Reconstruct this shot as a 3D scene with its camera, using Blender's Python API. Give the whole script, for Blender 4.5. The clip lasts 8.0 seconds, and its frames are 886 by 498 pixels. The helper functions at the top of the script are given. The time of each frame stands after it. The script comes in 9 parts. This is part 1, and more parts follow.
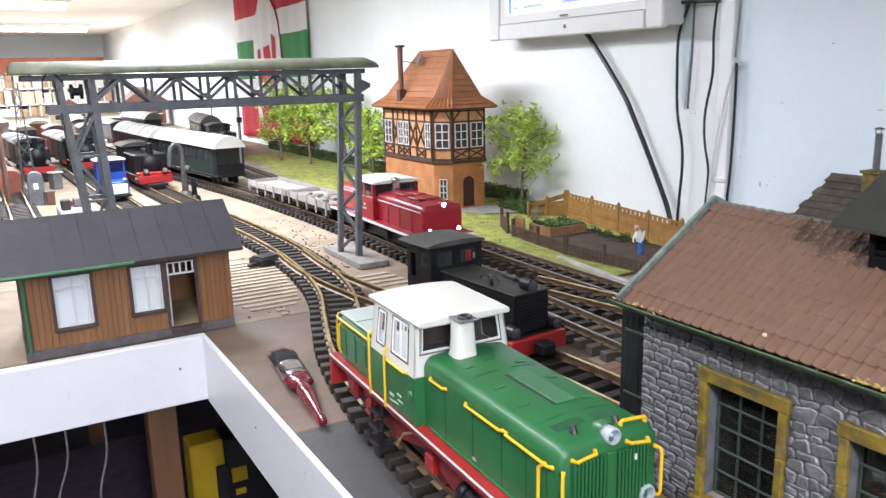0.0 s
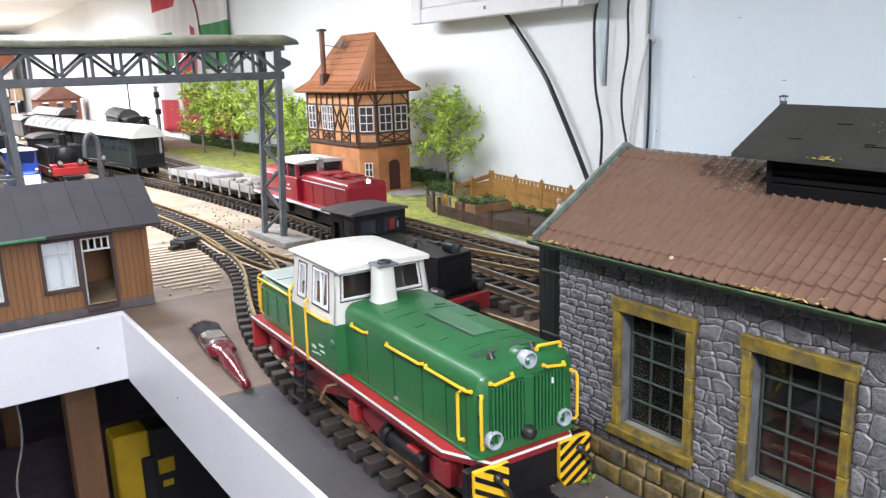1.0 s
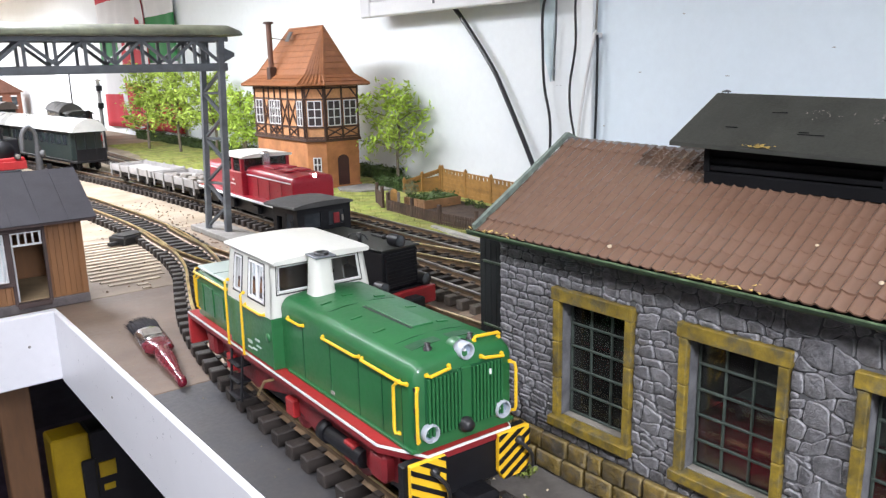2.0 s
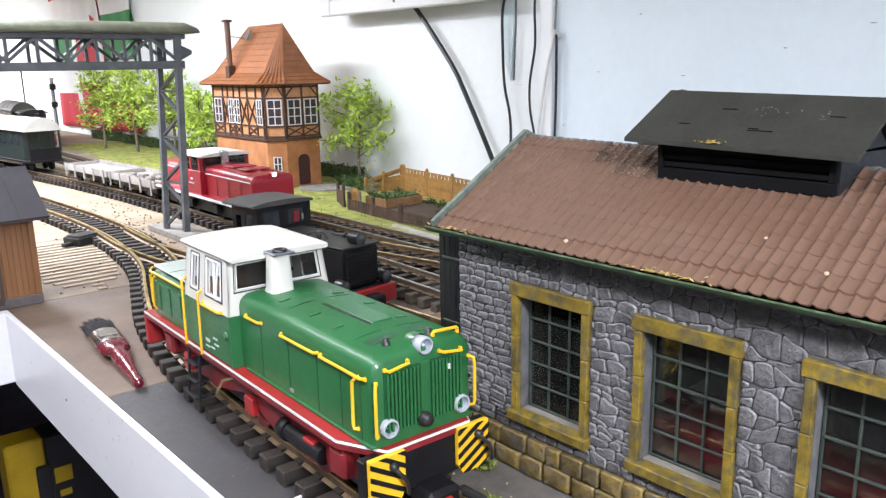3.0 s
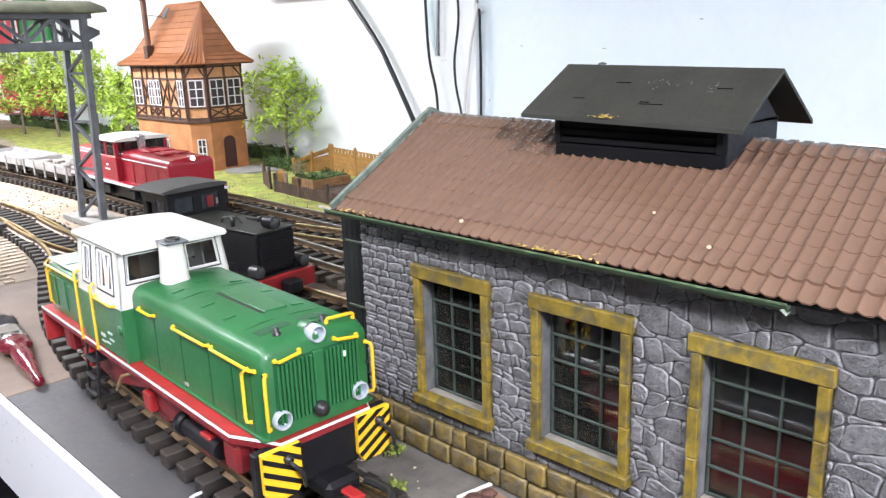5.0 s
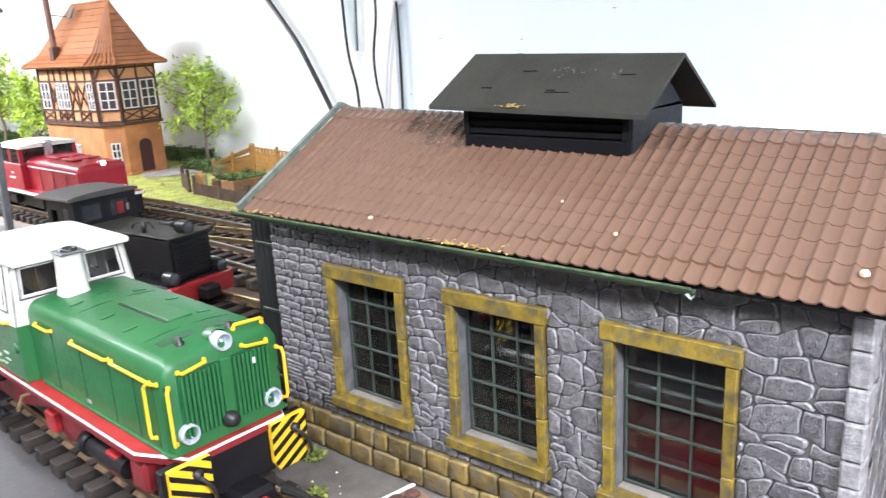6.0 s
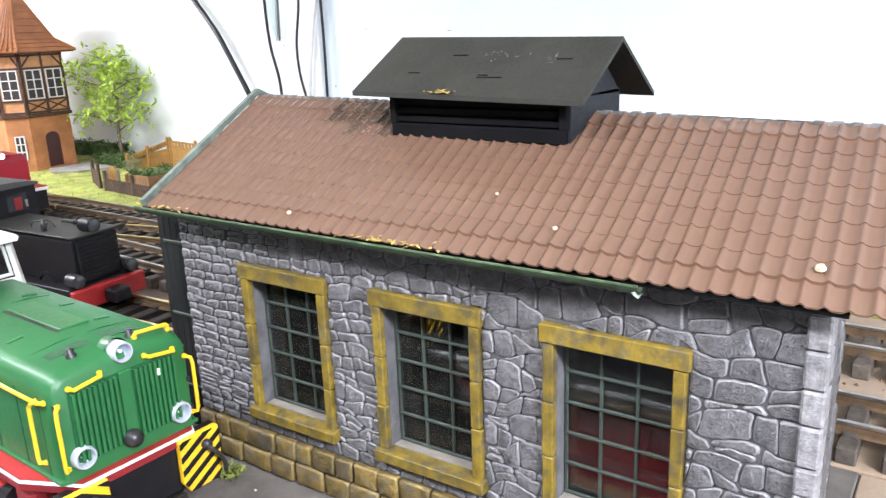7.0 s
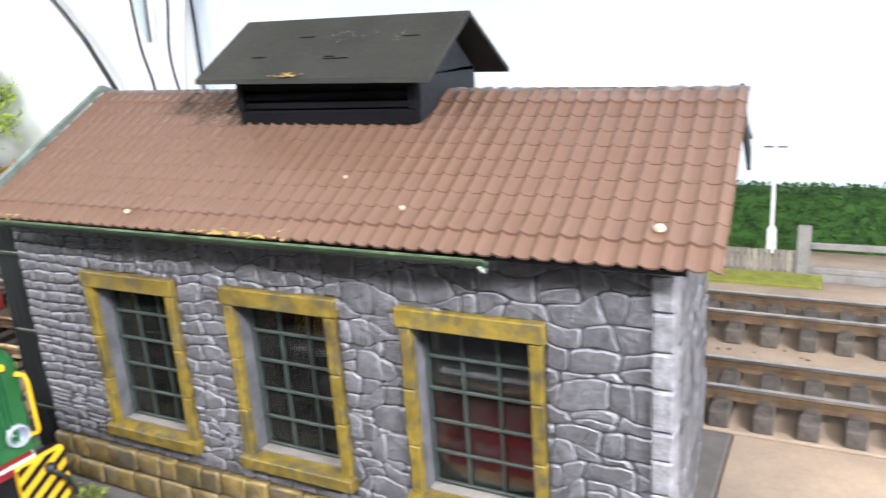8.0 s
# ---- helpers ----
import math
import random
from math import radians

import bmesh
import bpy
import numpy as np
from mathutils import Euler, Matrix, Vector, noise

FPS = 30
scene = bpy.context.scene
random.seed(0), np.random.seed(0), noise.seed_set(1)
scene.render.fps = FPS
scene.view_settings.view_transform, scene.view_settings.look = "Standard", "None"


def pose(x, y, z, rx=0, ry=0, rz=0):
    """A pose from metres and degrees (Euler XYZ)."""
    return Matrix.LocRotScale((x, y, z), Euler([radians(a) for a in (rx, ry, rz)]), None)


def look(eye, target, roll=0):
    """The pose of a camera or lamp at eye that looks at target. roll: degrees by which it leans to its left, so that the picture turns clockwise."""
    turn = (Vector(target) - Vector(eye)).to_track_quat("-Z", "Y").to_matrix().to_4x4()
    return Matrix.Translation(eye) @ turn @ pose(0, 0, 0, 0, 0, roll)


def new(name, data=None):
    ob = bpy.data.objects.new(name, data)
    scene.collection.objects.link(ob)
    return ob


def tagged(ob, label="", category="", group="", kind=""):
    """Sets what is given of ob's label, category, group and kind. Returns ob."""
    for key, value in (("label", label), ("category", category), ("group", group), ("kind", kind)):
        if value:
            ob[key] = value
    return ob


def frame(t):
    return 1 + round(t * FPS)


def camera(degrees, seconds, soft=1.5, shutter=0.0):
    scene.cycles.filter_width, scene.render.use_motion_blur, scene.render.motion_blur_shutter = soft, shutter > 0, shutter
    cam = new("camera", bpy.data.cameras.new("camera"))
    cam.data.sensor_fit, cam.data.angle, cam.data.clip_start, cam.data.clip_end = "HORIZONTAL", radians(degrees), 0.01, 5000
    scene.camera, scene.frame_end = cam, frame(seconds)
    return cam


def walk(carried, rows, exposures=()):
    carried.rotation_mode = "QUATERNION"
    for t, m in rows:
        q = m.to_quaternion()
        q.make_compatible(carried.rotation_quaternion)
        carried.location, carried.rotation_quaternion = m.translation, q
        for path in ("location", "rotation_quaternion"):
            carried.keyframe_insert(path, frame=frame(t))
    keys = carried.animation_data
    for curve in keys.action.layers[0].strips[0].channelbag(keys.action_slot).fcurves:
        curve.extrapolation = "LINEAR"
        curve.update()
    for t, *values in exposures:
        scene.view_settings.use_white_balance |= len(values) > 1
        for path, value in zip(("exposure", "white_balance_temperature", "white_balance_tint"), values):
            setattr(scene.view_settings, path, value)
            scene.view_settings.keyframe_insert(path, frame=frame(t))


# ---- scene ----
cam = camera(58.8, 8.0, 1.3, 0.3)
PATH = [
    (0, (0.027, -0.004, 0.335), (0.996, 1.689, -0.107), -1.4),
    (0.5, (0.022, -0.02, 0.309), (1.072, 1.622, -0.137), -1.4),
    (1, (0.028, -0.019, 0.295), (1.143, 1.581, -0.152), -1.8),
    (1.5, (0.034, -0.019, 0.29), (1.196, 1.545, -0.162), -1.3),
    (2, (0.043, -0.018, 0.287), (1.248, 1.512, -0.168), -1.3),
    (3.5, (0.045, -0.023, 0.284), (1.348, 1.422, -0.18), -1.0),
    (4, (0.053, -0.023, 0.285), (1.375, 1.399, -0.194), -1.2),
    (4.5, (0.063, -0.027, 0.285), (1.404, 1.374, -0.204), -1.4),
    (4.7, (0.067, -0.03, 0.284), (1.418, 1.359, -0.215), -1.6),
    (5.8, (0.096, -0.042, 0.284), (1.518, 1.252, -0.266), -3.5),
    (6, (0.094, -0.038, 0.281), (1.565, 1.207, -0.254), -3.2),
    (6.5, (0.108, -0.026, 0.276), (1.642, 1.136, -0.268), -2.8),
    (7, (0.12, -0.018, 0.272), (1.697, 1.081, -0.28), -2.3),
    (7.5, (0.131, -0.02, 0.266), (1.742, 1.023, -0.295), -2.9),
    (7.8, (0.139, -0.021, 0.265), (1.783, 0.964, -0.308), -4.0),
    (8, (0.145, -0.034, 0.259), (1.839, 0.868, -0.306), -4.2),
]
walk(cam, [(t, look(eye, target, roll)) for t, eye, target, roll in PATH],
     [(0.0, 0.05), (2.0, 0.10), (3.5, 0.30), (4.5, 0.43), (6.0, 0.68), (8.0, 0.78)])

# ---- light: fluorescent fixtures on the low ceiling, a closed white room ----
world = bpy.data.worlds.new("world")
world.use_nodes = True
scene.world = world
world.node_tree.nodes["Background"].inputs[0].default_value = (0.75, 0.88, 1.0, 1)
world.node_tree.nodes["Background"].inputs[1].default_value = 0.3

CEIL = 0.78
# centre x, centre y, length, turn in degrees (0: along y), watts
FIXTURES = [(-0.03, -1.12, 1.2, 0, 56.0), (-0.15, 0.40, 1.5, 0, 13.0), (0.30, 2.05, 1.2, 0, 32.0), (0.05, 4.95, 0.9, 90, 75.0), (0.30, 7.2, 1.1, 90, 75.0)]
for fx, fy, length, turn_, watts in FIXTURES:
    lamp = bpy.data.lights.new("tube_light", "AREA")
    lamp.shape, lamp.size, lamp.size_y = "RECTANGLE", 0.16, length
    lamp.energy, lamp.color = watts, (0.885, 0.905, 1.0)
    new("tube_light", lamp).matrix_world = pose(fx, fy, CEIL - 0.075, 0, 0, turn_)

# ---- small modelling kit ----
def link(ob, parent):
    ob.parent = parent
    return ob


def thing(name, at, label, category, group="", kind=""):
    ob = new(name)
    ob.empty_display_size = 0.01
    ob.matrix_basis = at
    return tagged(ob, label, category, group, kind)


def mesh_of(name, bm, material):
    me = bpy.data.meshes.new(name)
    bm.normal_update()
    bm.to_mesh(me)
    bm.free()
    for m in material if isinstance(material, (list, tuple)) else [material]:
        me.materials.append(m)
    return me


def part(name, bm, material, parent, label="", smooth=False):
    me = mesh_of(name, bm, material)
    if smooth:
        me.shade_smooth()
        me.set_sharp_from_angle(angle=radians(40))
    ob = new(name, me)
    if label:
        tagged(ob, label)
    return link(ob, parent)


def solo(name, bm, material, label, category, kind="", group="", at=None, smooth=False):
    me = mesh_of(name, bm, material)
    if smooth:
        me.shade_smooth()
        me.set_sharp_from_angle(angle=radians(40))
    ob = new(name, me)
    if at is not None:
        ob.matrix_basis = at
    return tagged(ob, label, category, group, kind)


def box(bm, x0, x1, y0, y1, z0, z1, bevel=0.0, mi=0, m=None, seg=1):
    t = bmesh.new()
    bmesh.ops.create_cube(t, size=1)
    for v in t.verts:
        v.co = Vector(((x0 + x1) / 2 + v.co.x * (x1 - x0), (y0 + y1) / 2 + v.co.y * (y1 - y0), (z0 + z1) / 2 + v.co.z * (z1 - z0)))
    if bevel:
        bmesh.ops.bevel(t, geom=t.edges[:], offset=bevel, segments=seg, affect="EDGES", profile=0.5)
    return merge(bm, t, mi, m)


def merge(bm, t, mi=0, m=None):
    """Adds the small bmesh t to bm, and frees it."""
    if m is not None:
        bmesh.ops.transform(t, matrix=m, verts=t.verts[:])
    made = [bm.verts.new(v.co) for v in t.verts]
    t.verts.index_update()
    for f in t.faces:
        try:
            g = bm.faces.new([made[v.index] for v in f.verts])
            g.material_index = mi
            g.smooth = f.smooth
        except ValueError:
            pass
    t.free()
    return bm


def B(*args, **kw):
    return box(bmesh.new(), *args, **kw)


def frame_along(d):
    d = Vector(d).normalized()
    up = Vector((0, 0, 1)) if abs(d.z) < 0.9 else Vector((1, 0, 0))
    a = d.cross(up).normalized()
    return a, d.cross(a).normalized()


def tube(bm, pts, r, seg=8, mi=0, r2=None, caps=True):
    """A round bar through the points."""
    pts = [Vector(p) for p in pts]
    rings = []
    n = len(pts)
    a = None
    for i, p in enumerate(pts):
        d = (pts[min(i + 1, n - 1)] - pts[max(i - 1, 0)]).normalized()
        if a is None:
            a, b = frame_along(d)
        else:
            a = (a - d * a.dot(d)).normalized()
            b = d.cross(a)
        rr = r if r2 is None else r + (r2 - r) * i / (n - 1)
        rings.append([bm.verts.new(p + (a * math.cos(k * math.tau / seg) + b * math.sin(k * math.tau / seg)) * rr) for k in range(seg)])
    for i in range(n - 1):
        for k in range(seg):
            f = bm.faces.new([rings[i][k], rings[i][(k + 1) % seg], rings[i + 1][(k + 1) % seg], rings[i + 1][k]])
            f.material_index, f.smooth = mi, seg > 6
    if caps:
        for ring in (rings[0][::-1], rings[-1]):
            bm.faces.new(ring).material_index = mi
    return bm


def T(pts, r, seg=8, **kw):
    return tube(bmesh.new(), pts, r, seg, **kw)


def lathe(bm, prof, at, axis, seg=20, mi=0):
    """Turns the profile (radius, height) about axis through at."""
    at, d = Vector(at), Vector(axis).normalized()
    a, b = frame_along(d)
    rings = []
    for r, hgt in prof:
        if r < 1e-6:
            rings.append([bm.verts.new(at + d * hgt)])
        else:
            rings.append([bm.verts.new(at + d * hgt + (a * math.cos(k * math.tau / seg) + b * math.sin(k * math.tau / seg)) * r) for k in range(seg)])
    for p, q in zip(rings, rings[1:]):
        for k in range(seg):
            vs = [p[k % len(p)], p[(k + 1) % len(p)], q[(k + 1) % len(q)], q[k % len(q)]]
            vs = [v for i, v in enumerate(vs) if v not in vs[:i]]
            if len(vs) > 2:
                f = bm.faces.new(vs)
                f.material_index, f.smooth = mi, True
    return bm


def prism(bm, poly, axis, lo, hi, mi=0, bevel=0.0, m=None):
    """The polygon (two coordinates, in the order of the axes left over) pushed from lo to hi along the axis."""
    t = bmesh.new()
    put = {"x": lambda p, w: (w, p[0], p[1]), "y": lambda p, w: (p[0], w, p[1]), "z": lambda p, w: (p[0], p[1], w)}[axis]
    a = [t.verts.new(put(p, lo)) for p in poly]
    b = [t.verts.new(put(p, hi)) for p in poly]
    t.faces.new(a)
    t.faces.new(b[::-1])
    for i in range(len(poly)):
        t.faces.new([a[i], b[i], b[(i + 1) % len(poly)], a[(i + 1) % len(poly)]])
    bmesh.ops.recalc_face_normals(t, faces=t.faces[:])
    if bevel:
        bmesh.ops.bevel(t, geom=t.edges[:], offset=bevel, segments=1, affect="EDGES", profile=0.5)
    return merge(bm, t, mi, m)


def PR(*args, **kw):
    return prism(bmesh.new(), *args, **kw)


def bar(bm, p, q, w, h, mi=0):
    """A square bar from p to q."""
    p, q = Vector(p), Vector(q)
    a, b = frame_along(q - p)
    t = bmesh.new()
    vs = [t.verts.new(e + a * sx * w / 2 + b * sy * h / 2) for e in (p, q) for sx, sy in ((-1, -1), (1, -1), (1, 1), (-1, 1))]
    for f in ((0, 1, 2, 3), (7, 6, 5, 4), (0, 4, 5, 1), (1, 5, 6, 2), (2, 6, 7, 3), (3, 7, 4, 0)):
        t.faces.new([vs[i] for i in f])
    bmesh.ops.recalc_face_normals(t, faces=t.faces[:])
    return merge(bm, t, mi)


def BAR(*args, **kw):
    return bar(bmesh.new(), *args, **kw)


def smoothline(pts, n=8):
    """Catmull-Rom through the points."""
    pts = [Vector(p) for p in pts]
    out = []
    for i in range(len(pts) - 1):
        p0, p1, p2, p3 = pts[max(i - 1, 0)], pts[i], pts[i + 1], pts[min(i + 2, len(pts) - 1)]
        for k in range(n):
            t = k / n
            out.append(0.5 * ((2 * p1) + (p2 - p0) * t + (2 * p0 - 5 * p1 + 4 * p2 - p3) * t * t + (3 * p1 - p0 - 3 * p2 + p3) * t ** 3))
    return out + [pts[-1]]


# ---- materials ----
def surf(name, col, rough=0.5, metal=0.0, dark=0.7, light=1.15, s1=25.0, s2=220.0, bump=0.15, rnd=0.0, spec=0.5, col2=None, amount2=0.5, scale2=9.0, sharp2=0.12, emit=0.0, coat=0.0, stretch=None, island=0.0, deep=0.0008, vary=1.0):
    """A painted or natural surface: base colour broken up by broad stains and fine grain, with relief. col2: a second colour in patches."""
    m = bpy.data.materials.new(name)
    m.use_nodes = True
    nt = m.node_tree
    N, Lk = nt.nodes, nt.links
    bsdf = N["Principled BSDF"]
    tc = N.new("ShaderNodeTexCoord")
    src = tc.outputs["Object"]
    if stretch:
        mp = N.new("ShaderNodeMapping")
        mp.inputs["Scale"].default_value = stretch
        Lk.new(src, mp.inputs["Vector"])
        src = mp.outputs["Vector"]

    def noise_at(scale, detail=5.0, rough_=0.6):
        n = N.new("ShaderNodeTexNoise")
        n.inputs["Scale"].default_value, n.inputs["Detail"].default_value, n.inputs["Roughness"].default_value = scale, detail, rough_
        Lk.new(src, n.inputs["Vector"])
        return n.outputs["Fac"]

    def mapped(fac, a, b, lo, hi):
        r = N.new("ShaderNodeMapRange")
        for k, v in zip(("From Min", "From Max", "To Min", "To Max"), (a, b, lo, hi)):
            r.inputs[k].default_value = v
        Lk.new(fac, r.inputs["Value"])
        return r.outputs["Result"]

    def times(a, b):
        q = N.new("ShaderNodeMath")
        q.operation = "MULTIPLY"
        Lk.new(a, q.inputs[0])
        Lk.new(b, q.inputs[1])
        return q.outputs[0]

    broad, fine = noise_at(s1), noise_at(s2, 6.0, 0.7)
    span = light - dark
    value = times(mapped(broad, 0.3, 0.7, dark, light), mapped(fine, 0.25, 0.75, 1 - span * 0.3, 1 + span * 0.3))
    if rnd:
        oi = N.new("ShaderNodeObjectInfo")
        value = times(value, mapped(oi.outputs["Random"], 0, 1, 1 - rnd, 1 + rnd))
    if island:
        ge = N.new("ShaderNodeNewGeometry")
        value = times(value, mapped(ge.outputs["Random Per Island"], 0, 1, 1 - island, 1 + island))
    base = N.new("ShaderNodeRGB")
    base.outputs[0].default_value = (*col, 1)
    out = base.outputs[0]
    if col2:
        mx = N.new("ShaderNodeMix")
        mx.data_type = "RGBA"
        second = N.new("ShaderNodeRGB")
        second.outputs[0].default_value = (*col2, 1)
        edge = 0.5 + (0.5 - amount2) * 0.5
        Lk.new(mapped(noise_at(scale2, 8.0, 0.65), edge - sharp2, edge + sharp2, 0, 1), mx.inputs["Factor"])
        Lk.new(out, mx.inputs["A"])
        Lk.new(second.outputs[0], mx.inputs["B"])
        out = mx.outputs["Result"]
    sc = N.new("ShaderNodeVectorMath")
    sc.operation = "SCALE"
    Lk.new(out, sc.inputs[0])
    Lk.new(value, sc.inputs["Scale"])
    Lk.new(sc.outputs[0], bsdf.inputs["Base Color"])
    Lk.new(mapped(fine, 0.3, 0.7, max(rough - 0.1 * vary, 0.03), min(rough + 0.12 * vary, 1)), bsdf.inputs["Roughness"])
    bsdf.inputs["Metallic"].default_value = metal
    bsdf.inputs["Specular IOR Level"].default_value = spec
    bsdf.inputs["Coat Weight"].default_value = coat
    if bump:
        b = N.new("ShaderNodeBump")
        b.inputs["Strength"].default_value, b.inputs["Distance"].default_value = bump, deep
        Lk.new(fine, b.inputs["Height"])
        Lk.new(b.outputs["Normal"], bsdf.inputs["Normal"])
    if emit:
        Lk.new(out, bsdf.inputs["Emission Color"])
        bsdf.inputs["Emission Strength"].default_value = emit
    return m


def glass_mat(name, col=(0.9, 0.95, 0.95), rough=0.02, dust=0.0):
    """A thin pane: mostly clear, mirror-like at a glancing angle."""
    m = bpy.data.materials.new(name)
    m.use_nodes = True
    N, Lk = m.node_tree.nodes, m.node_tree.links
    N.remove(N["Principled BSDF"])
    clear, gloss, mix, fr = N.new("ShaderNodeBsdfTransparent"), N.new("ShaderNodeBsdfGlossy"), N.new("ShaderNodeMixShader"), N.new("ShaderNodeFresnel")
    clear.inputs[0].default_value = (*col, 1)
    gloss.inputs["Roughness"].default_value = rough
    fr.inputs["IOR"].default_value = 1.5
    Lk.new(fr.outputs[0], mix.inputs[0])
    Lk.new(clear.outputs[0], mix.inputs[1])
    Lk.new(gloss.outputs[0], mix.inputs[2])
    last = mix.outputs[0]
    if dust:                                              # a film of grey dust, thicker in patches
        film, over, spots, span = N.new("ShaderNodeBsdfDiffuse"), N.new("ShaderNodeMixShader"), N.new("ShaderNodeTexNoise"), N.new("ShaderNodeMapRange")
        film.inputs[0].default_value = (0.42, 0.41, 0.38, 1)
        spots.inputs["Scale"].default_value, spots.inputs["Detail"].default_value = 60.0, 6.0
        span.inputs["From Min"].default_value, span.inputs["From Max"].default_value = 0.3, 0.75
        span.inputs["To Min"].default_value, span.inputs["To Max"].default_value = dust * 0.5, dust * 1.8
        Lk.new(N.new("ShaderNodeTexCoord").outputs["Object"], spots.inputs["Vector"])
        Lk.new(spots.outputs["Fac"], span.inputs["Value"])
        Lk.new(span.outputs["Result"], over.inputs[0])
        Lk.new(last, over.inputs[1])
        Lk.new(film.outputs[0], over.inputs[2])
        last = over.outputs[0]
    Lk.new(last, N["Material Output"].inputs[0])
    return m


def glow(name, col, strength):
    m = bpy.data.materials.new(name)
    m.use_nodes = True
    b = m.node_tree.nodes["Principled BSDF"]
    b.inputs["Base Color"].default_value = (*col, 1)
    b.inputs["Emission Color"].default_value = (*col, 1)
    b.inputs["Emission Strength"].default_value = strength
    return m


WALLWHITE = surf("white_wall_paint", (0.83, 0.87, 0.89), 0.7, dark=0.94, light=1.03, s1=2.0, s2=60, bump=0.06, spec=0.3)
CEILWHITE = surf("white_ceiling_paint", (0.82, 0.82, 0.80), 0.8, dark=0.95, light=1.03, s1=2.0, s2=50, bump=0.05)
FASCIA = surf("white_laminate", (0.74, 0.74, 0.77), 0.35, dark=0.95, light=1.03, s1=6, s2=90, bump=0.0)
BOARD = surf("brown_baseboard", (0.135, 0.088, 0.062), 0.6, dark=0.72, light=1.2, s1=8, s2=140, bump=0.25, col2=(0.19, 0.145, 0.11), amount2=0.4, scale2=11, sharp2=0.25)
SAND = surf("pale_sand", (0.27, 0.212, 0.142), 0.9, dark=0.75, light=1.2, s1=9, s2=420, bump=0.6, col2=(0.34, 0.285, 0.215), amount2=0.5, scale2=14, sharp2=0.2)
DIRTBOARD = surf("dirty_grey_ground", (0.105, 0.095, 0.085), 0.85, dark=0.7, light=1.3, s1=25, s2=350, bump=0.5, col2=(0.16, 0.145, 0.13), amount2=0.4, scale2=30, sharp2=0.2)
GREYBOARD = surf("grey_painted_board", (0.043, 0.043, 0.047), 0.5, dark=0.85, light=1.15, s1=12, s2=200, bump=0.15, col2=(0.066, 0.060, 0.055), amount2=0.35, scale2=18, sharp2=0.2)
EARTHBOARD = surf("dusty_earth", (0.37, 0.275, 0.19), 0.85, dark=0.75, light=1.2, s1=12, s2=260, bump=0.4, col2=(0.28, 0.22, 0.17), amount2=0.4, scale2=16, sharp2=0.2)
GRASS = surf("grass_mat", (0.26, 0.32, 0.055), 0.95, dark=0.55, light=1.35, s1=35, s2=600, bump=1.0, col2=(0.32, 0.29, 0.09), amount2=0.45, scale2=22, sharp2=0.15)
EARTH = surf("garden_soil", (0.07, 0.045, 0.03), 0.95, dark=0.6, light=1.3, s1=60, s2=600, bump=1.0)
STONE = surf("grey_rubble_stone", (0.176, 0.171, 0.180), 0.44, dark=0.62, light=1.35, s1=160, s2=430, bump=1.0, rnd=0.16, island=0.16, spec=0.5, deep=0.007)
# dry-brushed rim colour, with the highlight of lit edges put into it
STONEEDGE = surf("dry_brushed_lit_stone_edge", (0.235, 0.230, 0.240), 0.42, dark=0.6, light=1.4, s1=200, s2=800, bump=0.9, rnd=0.12, spec=0.5)
MORTAR = surf("dark_joint", (0.10, 0.10, 0.105), 0.9, dark=0.6, light=1.3, s1=90, s2=600, bump=0.6)
OCHRE = surf("ochre_painted_stone", (0.20, 0.137, 0.012), 0.55, dark=0.5, light=1.3, s1=90, s2=500, bump=0.8, rnd=0.16, col2=(0.10, 0.08, 0.035), amount2=0.42, scale2=120, sharp2=0.08)
PLINTHEDGE = surf("worn_ochre_edge", (0.21, 0.155, 0.06), 0.5, dark=0.5, light=1.4, s1=160, s2=600, bump=0.6, rnd=0.15)
OCHREPLINTH = surf("mossy_ochre_plinth", (0.175, 0.116, 0.022), 0.5, dark=0.5, light=1.4, s1=110, s2=420, bump=1.0, rnd=0.28, deep=0.003, col2=(0.11, 0.10, 0.085), amount2=0.35, scale2=90, sharp2=0.1)
SILLGREY = surf("dusty_sill", (0.21, 0.19, 0.165), 0.9, dark=0.8, light=1.15, s1=120, s2=500, bump=0.4)
TILE = surf("brown_pantile", (0.166, 0.098, 0.068), 0.13, dark=0.98, light=1.02, s1=12, s2=260, bump=0.0, rnd=0.03, island=0.03, spec=0.8, vary=0.15)
DARKTILE = surf("dark_brown_pantile", (0.080, 0.050, 0.037), 0.24, dark=0.6, light=1.4, s1=60, s2=420, bump=0.05, island=0.25, spec=0.7)
MIDTILE = surf("mid_brown_pantile", (0.128, 0.078, 0.055), 0.23, dark=0.7, light=1.3, s1=60, s2=420, bump=0.05, island=0.2, spec=0.7)
RIDGE = surf("weathered_ridge", (0.15, 0.14, 0.135), 0.7, dark=0.6, light=1.5, s1=120, s2=500, bump=0.5, rnd=0.2)
VERGE = surf("green_grey_verge", (0.16, 0.20, 0.17), 0.7, dark=0.6, light=1.4, s1=90, s2=400, bump=0.4)
GUTTER = surf("dark_green_gutter", (0.020, 0.034, 0.018), 0.45, dark=0.6, light=1.6, s1=90, s2=500, bump=0.2)
BLACKROOF = surf("charcoal_roofing", (0.028, 0.029, 0.024), 0.6, spec=0.35, dark=0.8, light=1.25, s1=40, s2=500, bump=0.3)
BLACK = surf("black_paint", (0.006, 0.006, 0.0075), 0.45, spec=0.3, dark=0.7, light=1.5, s1=50, s2=400, bump=0.12)
BLACKWOOD = surf("black_stained_wood", (0.009, 0.010, 0.010), 0.65, spec=0.25, dark=0.5, light=1.7, s1=50, s2=400, bump=0.3, stretch=(1, 1, 0.2))
